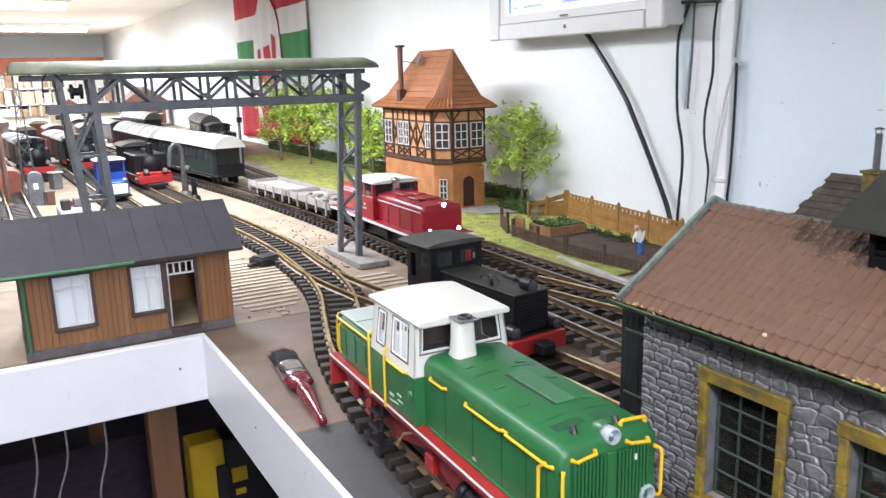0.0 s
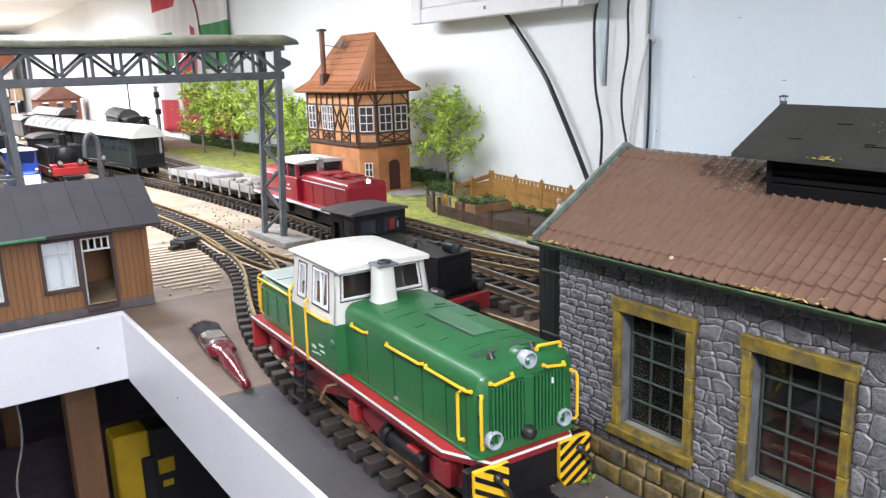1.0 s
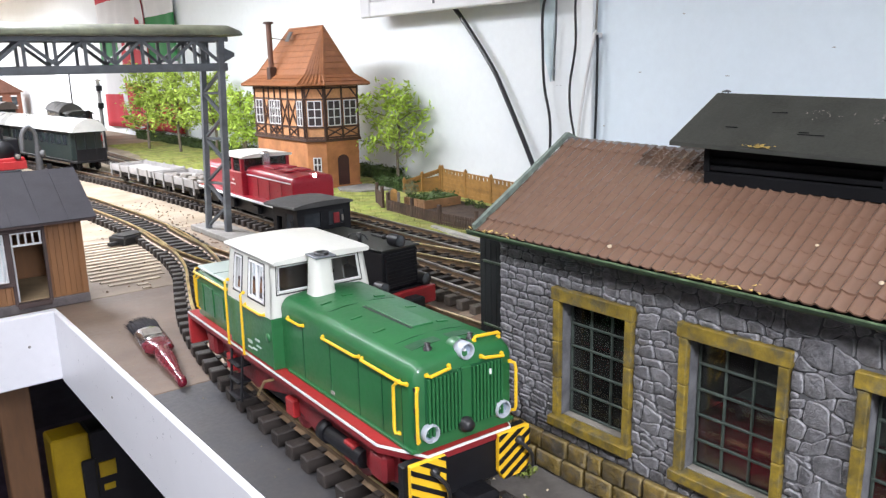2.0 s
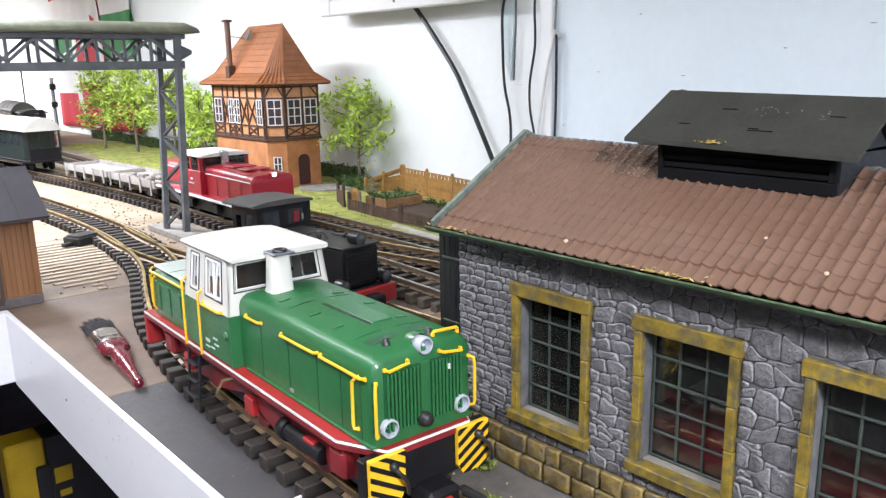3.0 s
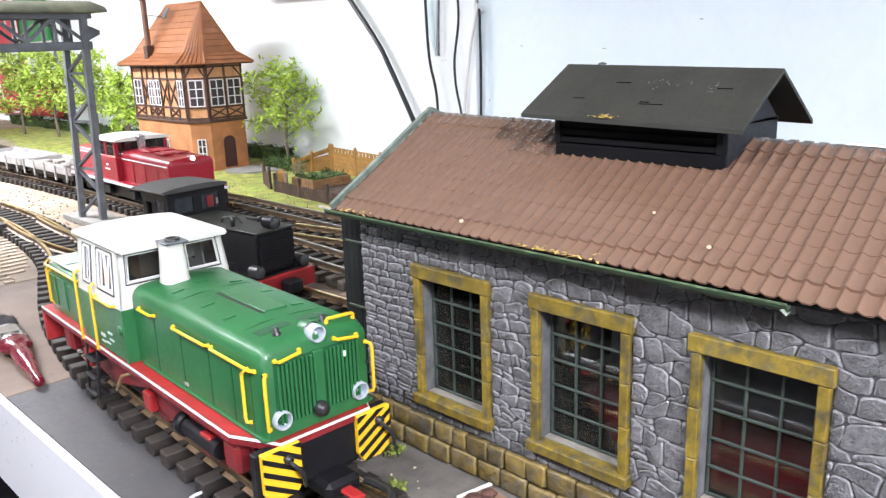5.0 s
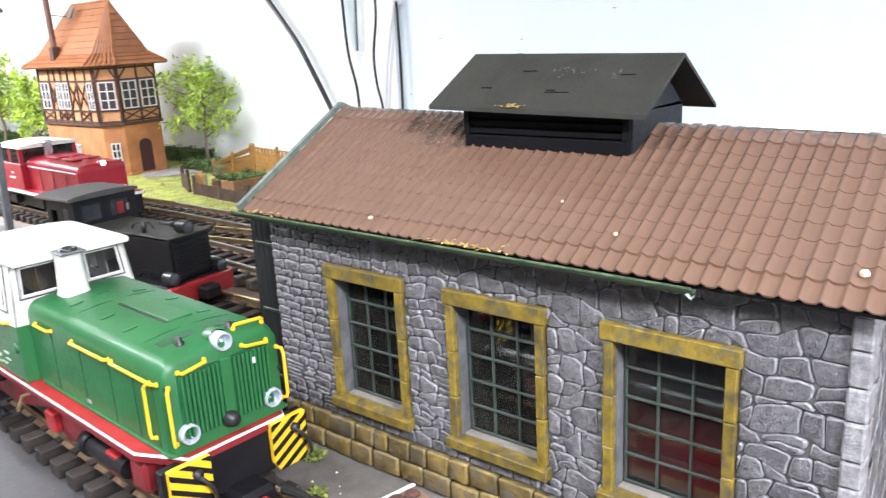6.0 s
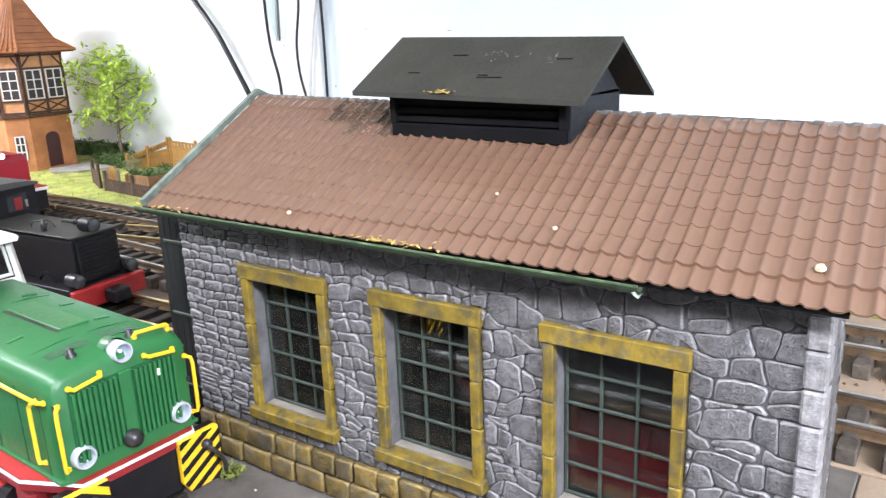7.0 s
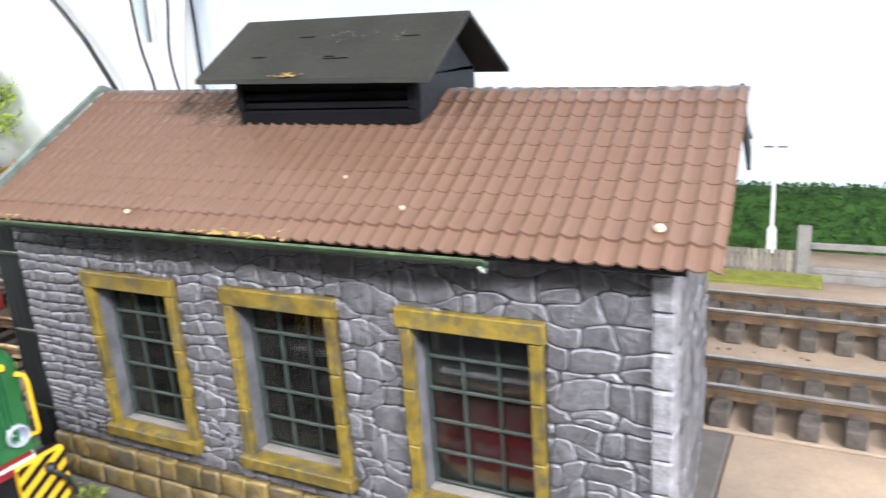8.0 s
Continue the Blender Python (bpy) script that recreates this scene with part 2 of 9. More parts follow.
BLACKPLASTIC = surf("black_plastic", (0.02, 0.02, 0.021), 0.35, dark=0.8, light=1.2, s1=70, s2=500, bump=0.05)
GREEN = surf("green_loco_paint", (0.017, 0.118, 0.036), 0.42, dark=0.88, light=1.12, s1=30, s2=300, bump=0.04, spec=0.5, coat=0.15)
GREENDARK = surf("green_panel_line", (0.008, 0.07, 0.025), 0.45, dark=0.8, light=1.2, s1=40, s2=300, bump=0.05)
LOCOWHITE = surf("cream_loco_paint", (0.62, 0.62, 0.57), 0.38, dark=0.96, light=1.03, s1=20, s2=200, bump=0.03)
ROOFPALE = surf("pale_green_lid", (0.43, 0.50, 0.46), 0.4, dark=0.93, light=1.05, s1=30, s2=250, bump=0.04)
YELLOW = surf("yellow_handrail", (0.76, 0.46, 0.02), 0.4, dark=0.92, light=1.06, s1=60, s2=400, bump=0.03)
RED = surf("red_chassis_paint", (0.33, 0.018, 0.020), 0.42, dark=0.82, light=1.12, s1=50, s2=350, bump=0.06)
DARKRED = surf("dark_red_frame", (0.19, 0.012, 0.016), 0.5, dark=0.7, light=1.2, s1=50, s2=350, bump=0.1)
LOCORED = surf("crimson_loco_paint", (0.29, 0.007, 0.020), 0.33, dark=0.9, light=1.08, s1=30, s2=300, bump=0.03, coat=0.15)
STRIPE = surf("white_stripe", (0.72, 0.72, 0.72), 0.45, dark=0.92, light=1.04, s1=60, s2=300, bump=0.03)
CHROME = surf("chrome", (0.6, 0.6, 0.62), 0.16, metal=1.0, dark=0.9, light=1.05, s1=80, s2=400, bump=0.02)
SLEEPER = surf("dark_brown_sleeper", (0.025, 0.019, 0.016), 0.6, dark=0.6, light=1.5, s1=120, s2=600, bump=0.5, rnd=0.25, stretch=(0.35, 1, 1))
RAIL = surf("brass_rail", (0.95, 0.74, 0.40), 0.32, metal=1.0, dark=0.6, light=1.2, s1=40, s2=300, bump=0.08)
RAILSIDE = surf("tarnished_rail_side", (0.16, 0.105, 0.06), 0.5, metal=0.4, dark=0.6, light=1.4, s1=60, s2=300, bump=0.1)
DARKGLASS = glass_mat("loco_pane", (0.48, 0.50, 0.52), 0.02, 0.03)
LAMPRIM = surf("pale_lamp_rim", (0.38, 0.41, 0.45), 0.35, metal=0.0, dark=0.85, light=1.1, s1=120, s2=500, bump=0.02)
LAMPGLASS = surf("blue_grey_lamp_glass", (0.22, 0.27, 0.33), 0.3, dark=0.8, light=1.15, s1=300, s2=700, bump=0.0)
DARKLENS = surf("dark_lamp_glass", (0.05, 0.055, 0.06), 0.1, dark=0.8, light=1.3, s1=200, s2=700, bump=0.0)
PANE = glass_mat("window_pane", (0.75, 0.78, 0.75), 0.03, 0.010)
STEELRAIL = surf("dull_steel_rail", (0.50, 0.46, 0.42), 0.4, metal=1.0, dark=0.7, light=1.2, s1=40, s2=300, bump=0.08)
DUSTSLEEPER = surf("dusty_sleeper", (0.105, 0.088, 0.072), 0.8, dark=0.6, light=1.4, s1=120, s2=600, bump=0.5, rnd=0.2)
# near-black for floors and parts indoors: their shade is put into the colour
INSIDE = surf("interior_shade", (0.025, 0.024, 0.024), 0.8, dark=0.7, light=1.2, s1=30, s2=200, bump=0.0)
GREYSTEEL = surf("grey_gantry_paint", (0.105, 0.115, 0.125), 0.5, dark=0.75, light=1.3, s1=40, s2=350, bump=0.12)
GANTRYROOF = surf("moss_grey_gantry_roof", (0.115, 0.12, 0.09), 0.55, dark=0.8, light=1.25, s1=40, s2=350, bump=0.15, col2=(0.24, 0.26, 0.17), amount2=0.35, scale2=25, sharp2=0.2)
CONCRETE = surf("grey_concrete", (0.24, 0.23, 0.21), 0.85, dark=0.75, light=1.2, s1=60, s2=450, bump=0.4)

# ---- the room and the layout's boards ----
WALLX, FARY, NEARY, LEFTX, FLOORZ = 1.222, 9.2, -2.6, -3.0, -1.15
solo("wall_east", B(WALLX, WALLX + 0.1, 0.996, FARY, FLOORZ, CEIL), WALLWHITE, "white painted wall behind the layout", "wall", "structure")
solo("wall_east_panel", B(WALLX, WALLX + 0.1, NEARY, 0.9955, FLOORZ, CEIL), surf("bluish_white_wall_paint", (0.74, 0.84, 0.92), 0.7, dark=0.94, light=1.03, s1=2.0, s2=60, bump=0.06, spec=0.3), "bluish white painted wall behind the shed", "wall", "structure")
solo("wall_north", B(LEFTX, WALLX + 0.1, FARY, FARY + 0.1, FLOORZ, CEIL), WALLWHITE, "white painted end wall of the room", "wall", "structure")
solo("wall_south", B(LEFTX, WALLX + 0.1, NEARY - 0.1, NEARY, FLOORZ, CEIL), WALLWHITE, "plain white painted wall", "wall", "structure")
solo("wall_west", B(LEFTX - 0.1, LEFTX, NEARY, FARY, FLOORZ, CEIL), WALLWHITE, "plain white painted side wall", "wall", "structure")
solo("ceiling", B(LEFTX - 0.1, WALLX + 0.1, NEARY - 0.1, FARY + 0.1, CEIL, CEIL + 0.06), CEILWHITE, "low white painted ceiling", "ceiling", "structure")
solo("floor", B(LEFTX - 0.1, WALLX + 0.1, NEARY - 0.1, FARY + 0.1, FLOORZ - 0.05, FLOORZ), surf("dark_carpet", (0.11, 0.09, 0.12), 0.95, s1=10, s2=300, bump=0.5), "dark carpeted room floor below the layout", "floor", "structure")

for fx, fy, length, turn_, watts in FIXTURES:
    lampbody = thing("ceiling_light", pose(fx, fy, CEIL, 0, 0, turn_), "white fluorescent tube light on the ceiling", "ceiling light", "ceiling lights")
    part("housing", B(-0.06, 0.06, -length / 2 - 0.03, length / 2 + 0.03, -0.03, 0, 0.004), CEILWHITE, lampbody)
    part("tube", T([(0, -length / 2, -0.045), (0, length / 2, -0.045)], 0.022, 12), glow("tube_glow", (1, 0.99, 0.96), 8.0), lampbody, "lit white fluorescent tube")
    for s in (-1, 1):
        part("socket", B(-0.016, 0.016, s * length / 2 - 0.008, s * length / 2 + 0.008, -0.062, -0.028, 0.002), CEILWHITE, lampbody)

# boards: the grey strip along the operating pit, the brown board beyond, the dusty ground to the wall
EDGE, FRONT = 0.246, 1.022
base = thing("ground", Matrix(), "brown and grey painted baseboards of the model railway", "baseboard", kind="structure")
part("board", B(EDGE, 0.3745, -1.6, 0.672, -0.018, 0, 0.001), GREYBOARD, base, "grey painted board with fine joints")
part("board", B(0.375, 0.43, -1.6, 0.672, -0.018, -0.0005, 0.001), DIRTBOARD, base, "dirty ground along the shed")
part("board", B(0.4305, 0.6055, 0.0185, 0.672, -0.018, 0, 0.001), DIRTBOARD, base, "grey painted board beside the shed")
part("board", B(0.4305, 0.6055, -1.6, 0.018, -0.018, -0.0006, 0.001), EARTHBOARD, base, "dusty tan board")
part("board", B(0.606, 0.6615, -1.6, 0.672, -0.018, 0.0008, 0.001), EARTHBOARD, base, "dusty tan track bed")
part("board", B(EDGE, 0.66, 0.674, 1.04, -0.018, -0.0006, 0.001), BOARD, base, "brown painted board")
part("board", B(-1.6, 0.66, 1.042, 1.43, -0.018, -0.0006, 0.001), surf("sand_dusted_board", (0.17, 0.118, 0.082), 0.75, dark=0.75, light=1.2, s1=8, s2=300, bump=0.35, col2=(0.33, 0.265, 0.195), amount2=0.55, scale2=9, sharp2=0.25), base, "brown board dusted with pale sand")
part("board", B(-1.6, WALLX, 1.432, FARY, -0.018, -0.0004, 0.001), SAND, base, "board strewn with pale sand")
part("board", B(0.662, 0.88, -1.6, 1.43, -0.018, 0.0002, 0.001), EARTHBOARD, base, "dusty brown board")
part("board", B(0.8805, WALLX, 0.30, 1.43, -0.018, -0.0008, 0.001), EARTHBOARD, base, "dusty brown board")
part("board", PR([(0.8805, -0.0008), (WALLX, -0.058), (WALLX, -0.076), (0.8805, -0.018)], "y", -1.6, 0.2995), EARTHBOARD, base, "dusty brown board sloping to the wall")

# the white fascia round the operating pit
rim = thing("fascia", Matrix(), "white laminate fascia boards edging the operating pit", "fascia", kind="structure")
part("panel", B(-1.6, EDGE - 0.001, FRONT - 0.014, FRONT, -0.086, 0.003, 0.0015), FASCIA, rim)
part("panel", B(EDGE - 0.0075, EDGE - 0.001, -1.6, FRONT - 0.0155, -0.088, 0.003, 0.0012), FASCIA, rim)
part("screw", lathe(bmesh.new(), [(0.0018, 0), (0.0015, 0.001), (0, 0.0012)], (0.207, FRONT - 0.0142, -0.036), (0, -1, 0), 10), CONCRETE, rim)
part("screw", lathe(bmesh.new(), [(0.0014, 0), (0.0012, 0.001), (0, 0.0012)], (EDGE - 0.0077, 0.78, -0.035), (-1, 0, 0), 10), CONCRETE, rim)

# under the layout: timber legs, shelf, crate and hanging wires
WOOD = surf("bare_pine", (0.20, 0.10, 0.045), 0.6, dark=0.7, light=1.2, s1=20, s2=200, bump=0.2, stretch=(1, 1, 0.15))
for lx, ly in ((0.21, 1.24), (0.21, 2.6), (-0.9, 1.24), (0.6, 0.2), (0.6, -0.8), (-0.9, 2.6)):
    solo("table_leg", B(lx - 0.022, lx + 0.022, ly - 0.022, ly + 0.022, FLOORZ, -0.018, 0.002), WOOD, "bare pine leg carrying the baseboard", "table leg", group="legs of the layout")
crate = thing("storage_crate", pose(0.322, 1.477, -0.6395), "yellow storage crate with black fittings under the layout", "crate")
CRATEYEL = surf("yellow_plastic", (0.55, 0.36, 0.01), 0.5, dark=0.85, light=1.1, s1=20, s2=200, bump=0.05)
part("body", B(-0.030, 0.036, 0.0, 0.065, 0, 0.267, 0.004), CRATEYEL, crate)
part("side", B(0.036, 0.39, 0.0, 0.065, 0, 0.267, 0.004), BLACKPLASTIC, crate)
part("latch", B(0.016, 0.042, -0.008, 0.0, 0.117, 0.215, 0.003), BLACKPLASTIC, crate)
part("label", B(0.047, 0.078, -0.0026, 0.0, 0.169, 0.20, 0.0006), CRATEYEL, crate)
part("label", B(0.052, 0.073, -0.0026, 0.0, 0.14, 0.153, 0.0006), CRATEYEL, crate)
solo("shelf", B(-1.4, 0.9, 1.3, 2.2, -0.66, -0.64, 0.002), surf("dark_violet_board", (0.15, 0.11, 0.16), 0.6), "dark shelf board beneath the layout", "shelf")
part("stand", B(-1.38, -1.34, 1.32, 2.18, FLOORZ, -0.66), BLACKWOOD, bpy.data.objects["shelf"])
part("stand", B(0.84, 0.88, 1.32, 2.18, FLOORZ, -0.66), BLACKWOOD, bpy.data.objects["shelf"])
for i, wx in enumerate((0.06, 0.112, 0.02)):
    hang = [(wx, 1.2, -0.018), (wx + 0.01, 1.17, -0.18), (wx - 0.012 + 0.004 * i, 1.16, -0.27), (wx + 0.006, 1.17, -0.42), (wx - 0.02, 1.2, -0.64)]
    solo("wire", T(smoothline(hang), 0.0016, 6), CONCRETE, "thin pale wire hanging under the baseboard", "wire", group="hanging wires", smooth=True)

# ---- the stone engine shed ----
SX, SY0, SY1, SH = 0.4235, 0.026, 0.397, 0.170     # front face, its two ends, wall height
shed = thing("engine_shed", Matrix(), "grey rubble-stone engine shed with ochre window surrounds, brown pantile roof", "building")
WINDOWS = [(0.2797, 0.3345), (0.1785, 0.2335), (0.0768, 0.1320)]      # clear openings along the wall
WZ0, WZ1 = 0.0455, 0.1295


def clip_poly(poly, nx, ny, c):
    out = []
    for i, p in enumerate(poly):
        q = poly[(i + 1) % len(poly)]
        a, b = nx * p[0] + ny * p[1] - c, nx * q[0] + ny * q[1] - c
        if a <= 0:
            out.append(p)
        if (a < 0) != (b < 0) and a != b:
            t = a / (a - b)
            out.append((p[0] + (q[0] - p[0]) * t, p[1] + (q[1] - p[1]) * t))
    return out


def rubble(u0, u1, v0, v1, rowh, wide, wob, holes, rng):
    """Stones of a roughly coursed rubble wall over the rectangle, as rounded polygons; holes are (u0, u1, v0, v1)."""
    rows = max(1, round((v1 - v0) / rowh))
    high = (v1 - v0) / rows
    waves = [[(rng.uniform(0.5, 1.3) * math.tau / wide * f, rng.uniform(0, math.tau), rng.uniform(0.3, 1) * wob * high / f) for f in (0.18, 0.42, 0.8)] for _ in range(rows + 1)]

    def bound(r_, u):
        if r_ == 0 or r_ == rows:
            return v0 + r_ * high
        return v0 + r_ * high + max(-0.45 * high, min(0.45 * high, sum(a * math.sin(k * u + p) for k, p, a in waves[r_])))

    raw = []
    for r_ in range(rows):
        cuts, u = [(u0, u0)], u0 + wide * rng.uniform(0.3, 1.0)
        while u < u1 - wide * 0.45:
            lean = rng.uniform(-0.22, 0.22) * high
            cuts.append((u - lean, u + lean))
            u += wide * rng.uniform(0.55, 1.5)
        cuts.append((u1, u1))
        for (a0, a1), (b0, b1) in zip(cuts, cuts[1:]):
            low = [(a0 + (b0 - a0) * t, bound(r_, a0 + (b0 - a0) * t)) for t in (0, 0.33, 0.67, 1)]
            top_ = [(a1 + (b1 - a1) * t, bound(r_ + 1, a1 + (b1 - a1) * t)) for t in (1, 0.67, 0.33, 0)]
            if rng.random() < 0.14 and b0 - a0 > wide * 0.8:          # split into two thin stones
                mid = [((p[0] + q[0]) / 2, (p[1] + q[1]) / 2 + rng.uniform(-0.1, 0.1) * high) for p, q in zip(low, top_[::-1])]
                raw += [low + mid[::-1], mid + top_]
            else:
                raw.append(low + top_)
    cells = []
    for poly in raw:
        cu, cv = sum(p[0] for p in poly) / len(poly), sum(p[1] for p in poly) / len(poly)
        for h0, h1, g0, g1 in holes:                      # trim against the nearest side of an opening
            if len(poly) > 2 and min(p[0] for p in poly) < h1 and max(p[0] for p in poly) > h0 and min(p[1] for p in poly) < g1 and max(p[1] for p in poly) > g0:
                room = [(h0 - cu, (1, 0, h0)), (cu - h1, (-1, 0, -h1)), (g0 - cv, (0, 1, g0)), (cv - g1, (0, -1, -g1))]
                poly = clip_poly(poly, *max(room)[1])
        if len(poly) < 3:
            continue
        area = abs(sum(poly[a][0] * poly[(a + 1) % len(poly)][1] - poly[(a + 1) % len(poly)][0] * poly[a][1] for a in range(len(poly)))) / 2
        if area < 1.1e-5:
            continue
        out = []
        for i, p in enumerate(poly):                      # round the sharp corners
            o, q = poly[i - 1], poly[(i + 1) % len(poly)]
            e, f = (o[0] - p[0], o[1] - p[1]), (q[0] - p[0], q[1] - p[1])
            le, lf = math.hypot(*e) + 1e-9, math.hypot(*f) + 1e-9
            if (e[0] * f[0] + e[1] * f[1]) / le / lf > -0.6:
                ce, cf = min(0.0012, le * 0.4) / le, min(0.0012, lf * 0.4) / lf
                out += [(p[0] + e[0] * ce, p[1] + e[1] * ce), (p[0] + f[0] * cf, p[1] + f[1] * cf)]
            else:
                out.append(p)
        cells.append(out)
    return cells


def stone_mesh(poly, place, joint, depth, rng):
    """One stone: a tapered block with an uneven face and a rim made paler for wear and edge highlight. place(u, v, d)
    gives the point d proud of the wall.
    """
    cu, cv = sum(p[0] for p in poly) / len(poly), sum(p[1] for p in poly) / len(poly)
    pts = []                                              # soften long sides with an extra, wobbling point
    for i, p in enumerate(poly):
        q = poly[(i + 1) % len(poly)]
        pts.append(p)
        d = math.hypot(q[0] - p[0], q[1] - p[1])
        if d > 0.007:
            pts.append(((p[0] + q[0]) / 2 + rng.uniform(-1, 1) * 0.0006, (p[1] + q[1]) / 2 + rng.uniform(-1, 1) * 0.0006))
    size = min(max(abs(p[0] - cu) for p in pts), max(abs(p[1] - cv) for p in pts)) + 1e-6

    def ring(inset, d, wob):
        k = max(0.15, 1 - inset / size)
        return [bm.verts.new(place(cu + (p[0] - cu) * k, cv + (p[1] - cv) * k, d + rng.uniform(-wob, wob))) for p in pts]

    bm = bmesh.new()
    a, b, c, e = ring(joint, -0.001, 0), ring(joint + 0.00015, depth * 0.5, 0.0001), ring(joint + 0.0007, depth * 0.86, 0.0002), ring(joint + 0.0019, depth, 0.0003)
    mid = bm.verts.new(place(cu, cv, depth + rng.uniform(-0.0003, 0.0004)))
    n = len(pts)
    for i in range(n):
        bm.faces.new([a[i], a[(i + 1) % n], b[(i + 1) % n], b[i]]).material_index = 0
        bm.faces.new([b[i], b[(i + 1) % n], c[(i + 1) % n], c[i]]).material_index = 1
        bm.faces.new([c[i], c[(i + 1) % n], e[(i + 1) % n], e[i]]).material_index = 0
        bm.faces.new([e[i], e[(i + 1) % n], mid]).material_index = 0
    bmesh.ops.recalc_face_normals(bm, faces=bm.faces[:])
    for f in bm.faces:
        f.smooth = True
    return bm


# walls behind the stones, with real openings
ys = [SY0] + [v for w in sorted(WINDOWS) for v in w] + [SY1]
wall = bmesh.new()
zs = [0.0, WZ0, WZ1, SH]
grid = {}
for d in (0.0, 0.012):
    for i, y in enumerate(ys):
        for j, z in enumerate(zs):
            grid[d, i, j] = wall.verts.new((SX + d, y, z))
solid = lambda i, j: 0 <= i < len(ys) - 1 and 0 <= j < 3 and not (i % 2 and j == 1)
for i in range(len(ys) - 1):
    for j in range(3):
        if solid(i, j):
            for d in (0.0, 0.012):
                wall.faces.new([grid[d, a, b] for a, b in ((i, j), (i + 1, j), (i + 1, j + 1), (i, j + 1))])
            for (a, b), (c, e), (ni, nj) in (((i, j), (i + 1, j), (i, j - 1)), ((i + 1, j), (i + 1, j + 1), (i + 1, j)), ((i + 1, j + 1), (i, j + 1), (i, j + 1)), ((i, j + 1), (i, j), (i - 1, j))):
                if not solid(ni, nj):
                    wall.faces.new([grid[0.0, a, b], grid[0.0, c, e], grid[0.012, c, e], grid[0.012, a, b]])
bmesh.ops.recalc_face_normals(wall, faces=wall.faces[:])
front = part("front_wall", wall, MORTAR, shed, "grey rubble stone wall with recessed dark joints")
gable = part("gable_wall", PR([(SX + 0.0005, SY0 - 0.0045), (0.600, SY0 + 0.011), (0.600, SY0 + 0.028), (SX + 0.0005, SY0 + 0.0125)], "z", 0, SH), MORTAR, shed, "short end wall of pale rubble stone")
part("gable_top", PR([(SX + 0.002, SH), (0.538, SH + 0.038), (0.628, SH + 0.004), (0.600, SH)], "y", SY0 + 0.012, SY0 + 0.022), BLACKWOOD, shed)
part("back_wall", B(0.588, 0.600, SY0 + 0.028, SY1, 0, SH), MORTAR, shed)
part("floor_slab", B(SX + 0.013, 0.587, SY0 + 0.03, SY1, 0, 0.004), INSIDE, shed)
part("end_beam", B(SX + 0.002, 0.600, SY1, SY1 + 0.008, 0.155, SH), BLACKWOOD, shed)

# black boarded door leaf, folded open in line with the wall, with strap hinges
leaf = part("door", B(SX + 0.004, SX + 0.008, SY1 + 0.001, SY1 + 0.0265, 0.008, 0.163, 0.0006), BLACKWOOD, shed, "open black boarded door leaf")
for k in range(4):
    part("board", B(SX + 0.0028, SX + 0.005, SY1 + 0.0014 + k * 0.0063, SY1 + 0.0074 + k * 0.0063, 0.009, 0.162, 0.0004), BLACKWOOD, leaf)
for z in (0.040, 0.092, 0.142):
    part("strap_hinge", B(SX + 0.0018, SX + 0.003, SY1 + 0.001, SY1 + 0.022, z - 0.0010, z + 0.0010, 0.0003), GUTTER, leaf)

rng = random.Random(4)
holes = [(a - 0.0062, b + 0.0062, WZ0 - 0.0085, WZ1 + 0.0085) for a, b in WINDOWS]
cells = []
for y0, y1, high, wide, wob in ((SY0, 0.100, 0.0092, 0.0150, 0.14), (0.100, 0.178, 0.0082, 0.0130, 0.14), (0.178, 0.300, 0.0068, 0.0115, 0.10), (0.300, SY1, 0.0058, 0.0125, 0.035)):
    cells += rubble(y0, y1, 0.0285, SH - 0.001, high, wide, wob, holes, rng)
on_front = lambda u, v, d: Vector((SX - d, u, v))
more_stones = []
for count, poly in enumerate(cells):
    bm = stone_mesh(poly, on_front, 0.00030, rng.uniform(0.0012, 0.0020), rng)
    if count < 290:
        link(new("stone", mesh_of("stone", bm, [STONE, STONEEDGE])), front)
    else:
        more_stones.append(bm)
rest = bmesh.new()
for bm in more_stones:
    made = [rest.verts.new(v.co) for v in bm.verts]
    bm.verts.index_update()
    for f in bm.faces:
        put = rest.faces.new([made[v.index] for v in f.verts])
        put.material_index, put.smooth = f.material_index, True
    bm.free()
tagged(part("stonework", rest, [STONE, STONEEDGE], front), kind="stuff")
zq = 0.0285
while zq < SH - 0.006:                                    # corner quoins
    hq = min(rng.uniform(0.011, 0.019), SH - 0.001 - zq)
    part("quoin", B(SX - 0.0030 - rng.uniform(0, 0.0008), SX + 0.010, SY0 - 0.0075, SY0 + 0.0012, zq + 0.0003, zq + hq - 0.0003, 0.001), STONEEDGE, front)
    zq += hq
e0, e1 = Vector((SX, SY0 - 0.005)), Vector((0.600, SY0 + 0.0105))
across = (e1 - e0).normalized()
out_n = Vector((across.y, -across.x))
on_gable = lambda u, v, d: Vector((*(e0 + across * u + out_n * d), v))
for poly in rubble(0, 0.179, 0.001, SH - 0.002, 0.0135, 0.020, 0.35, [], rng):
    me = mesh_of("stone", stone_mesh(poly, on_gable, 0.0007, rng.uniform(0.0016, 0.003), rng), [STONE, STONEEDGE])
    link(new("stone", me), gable)

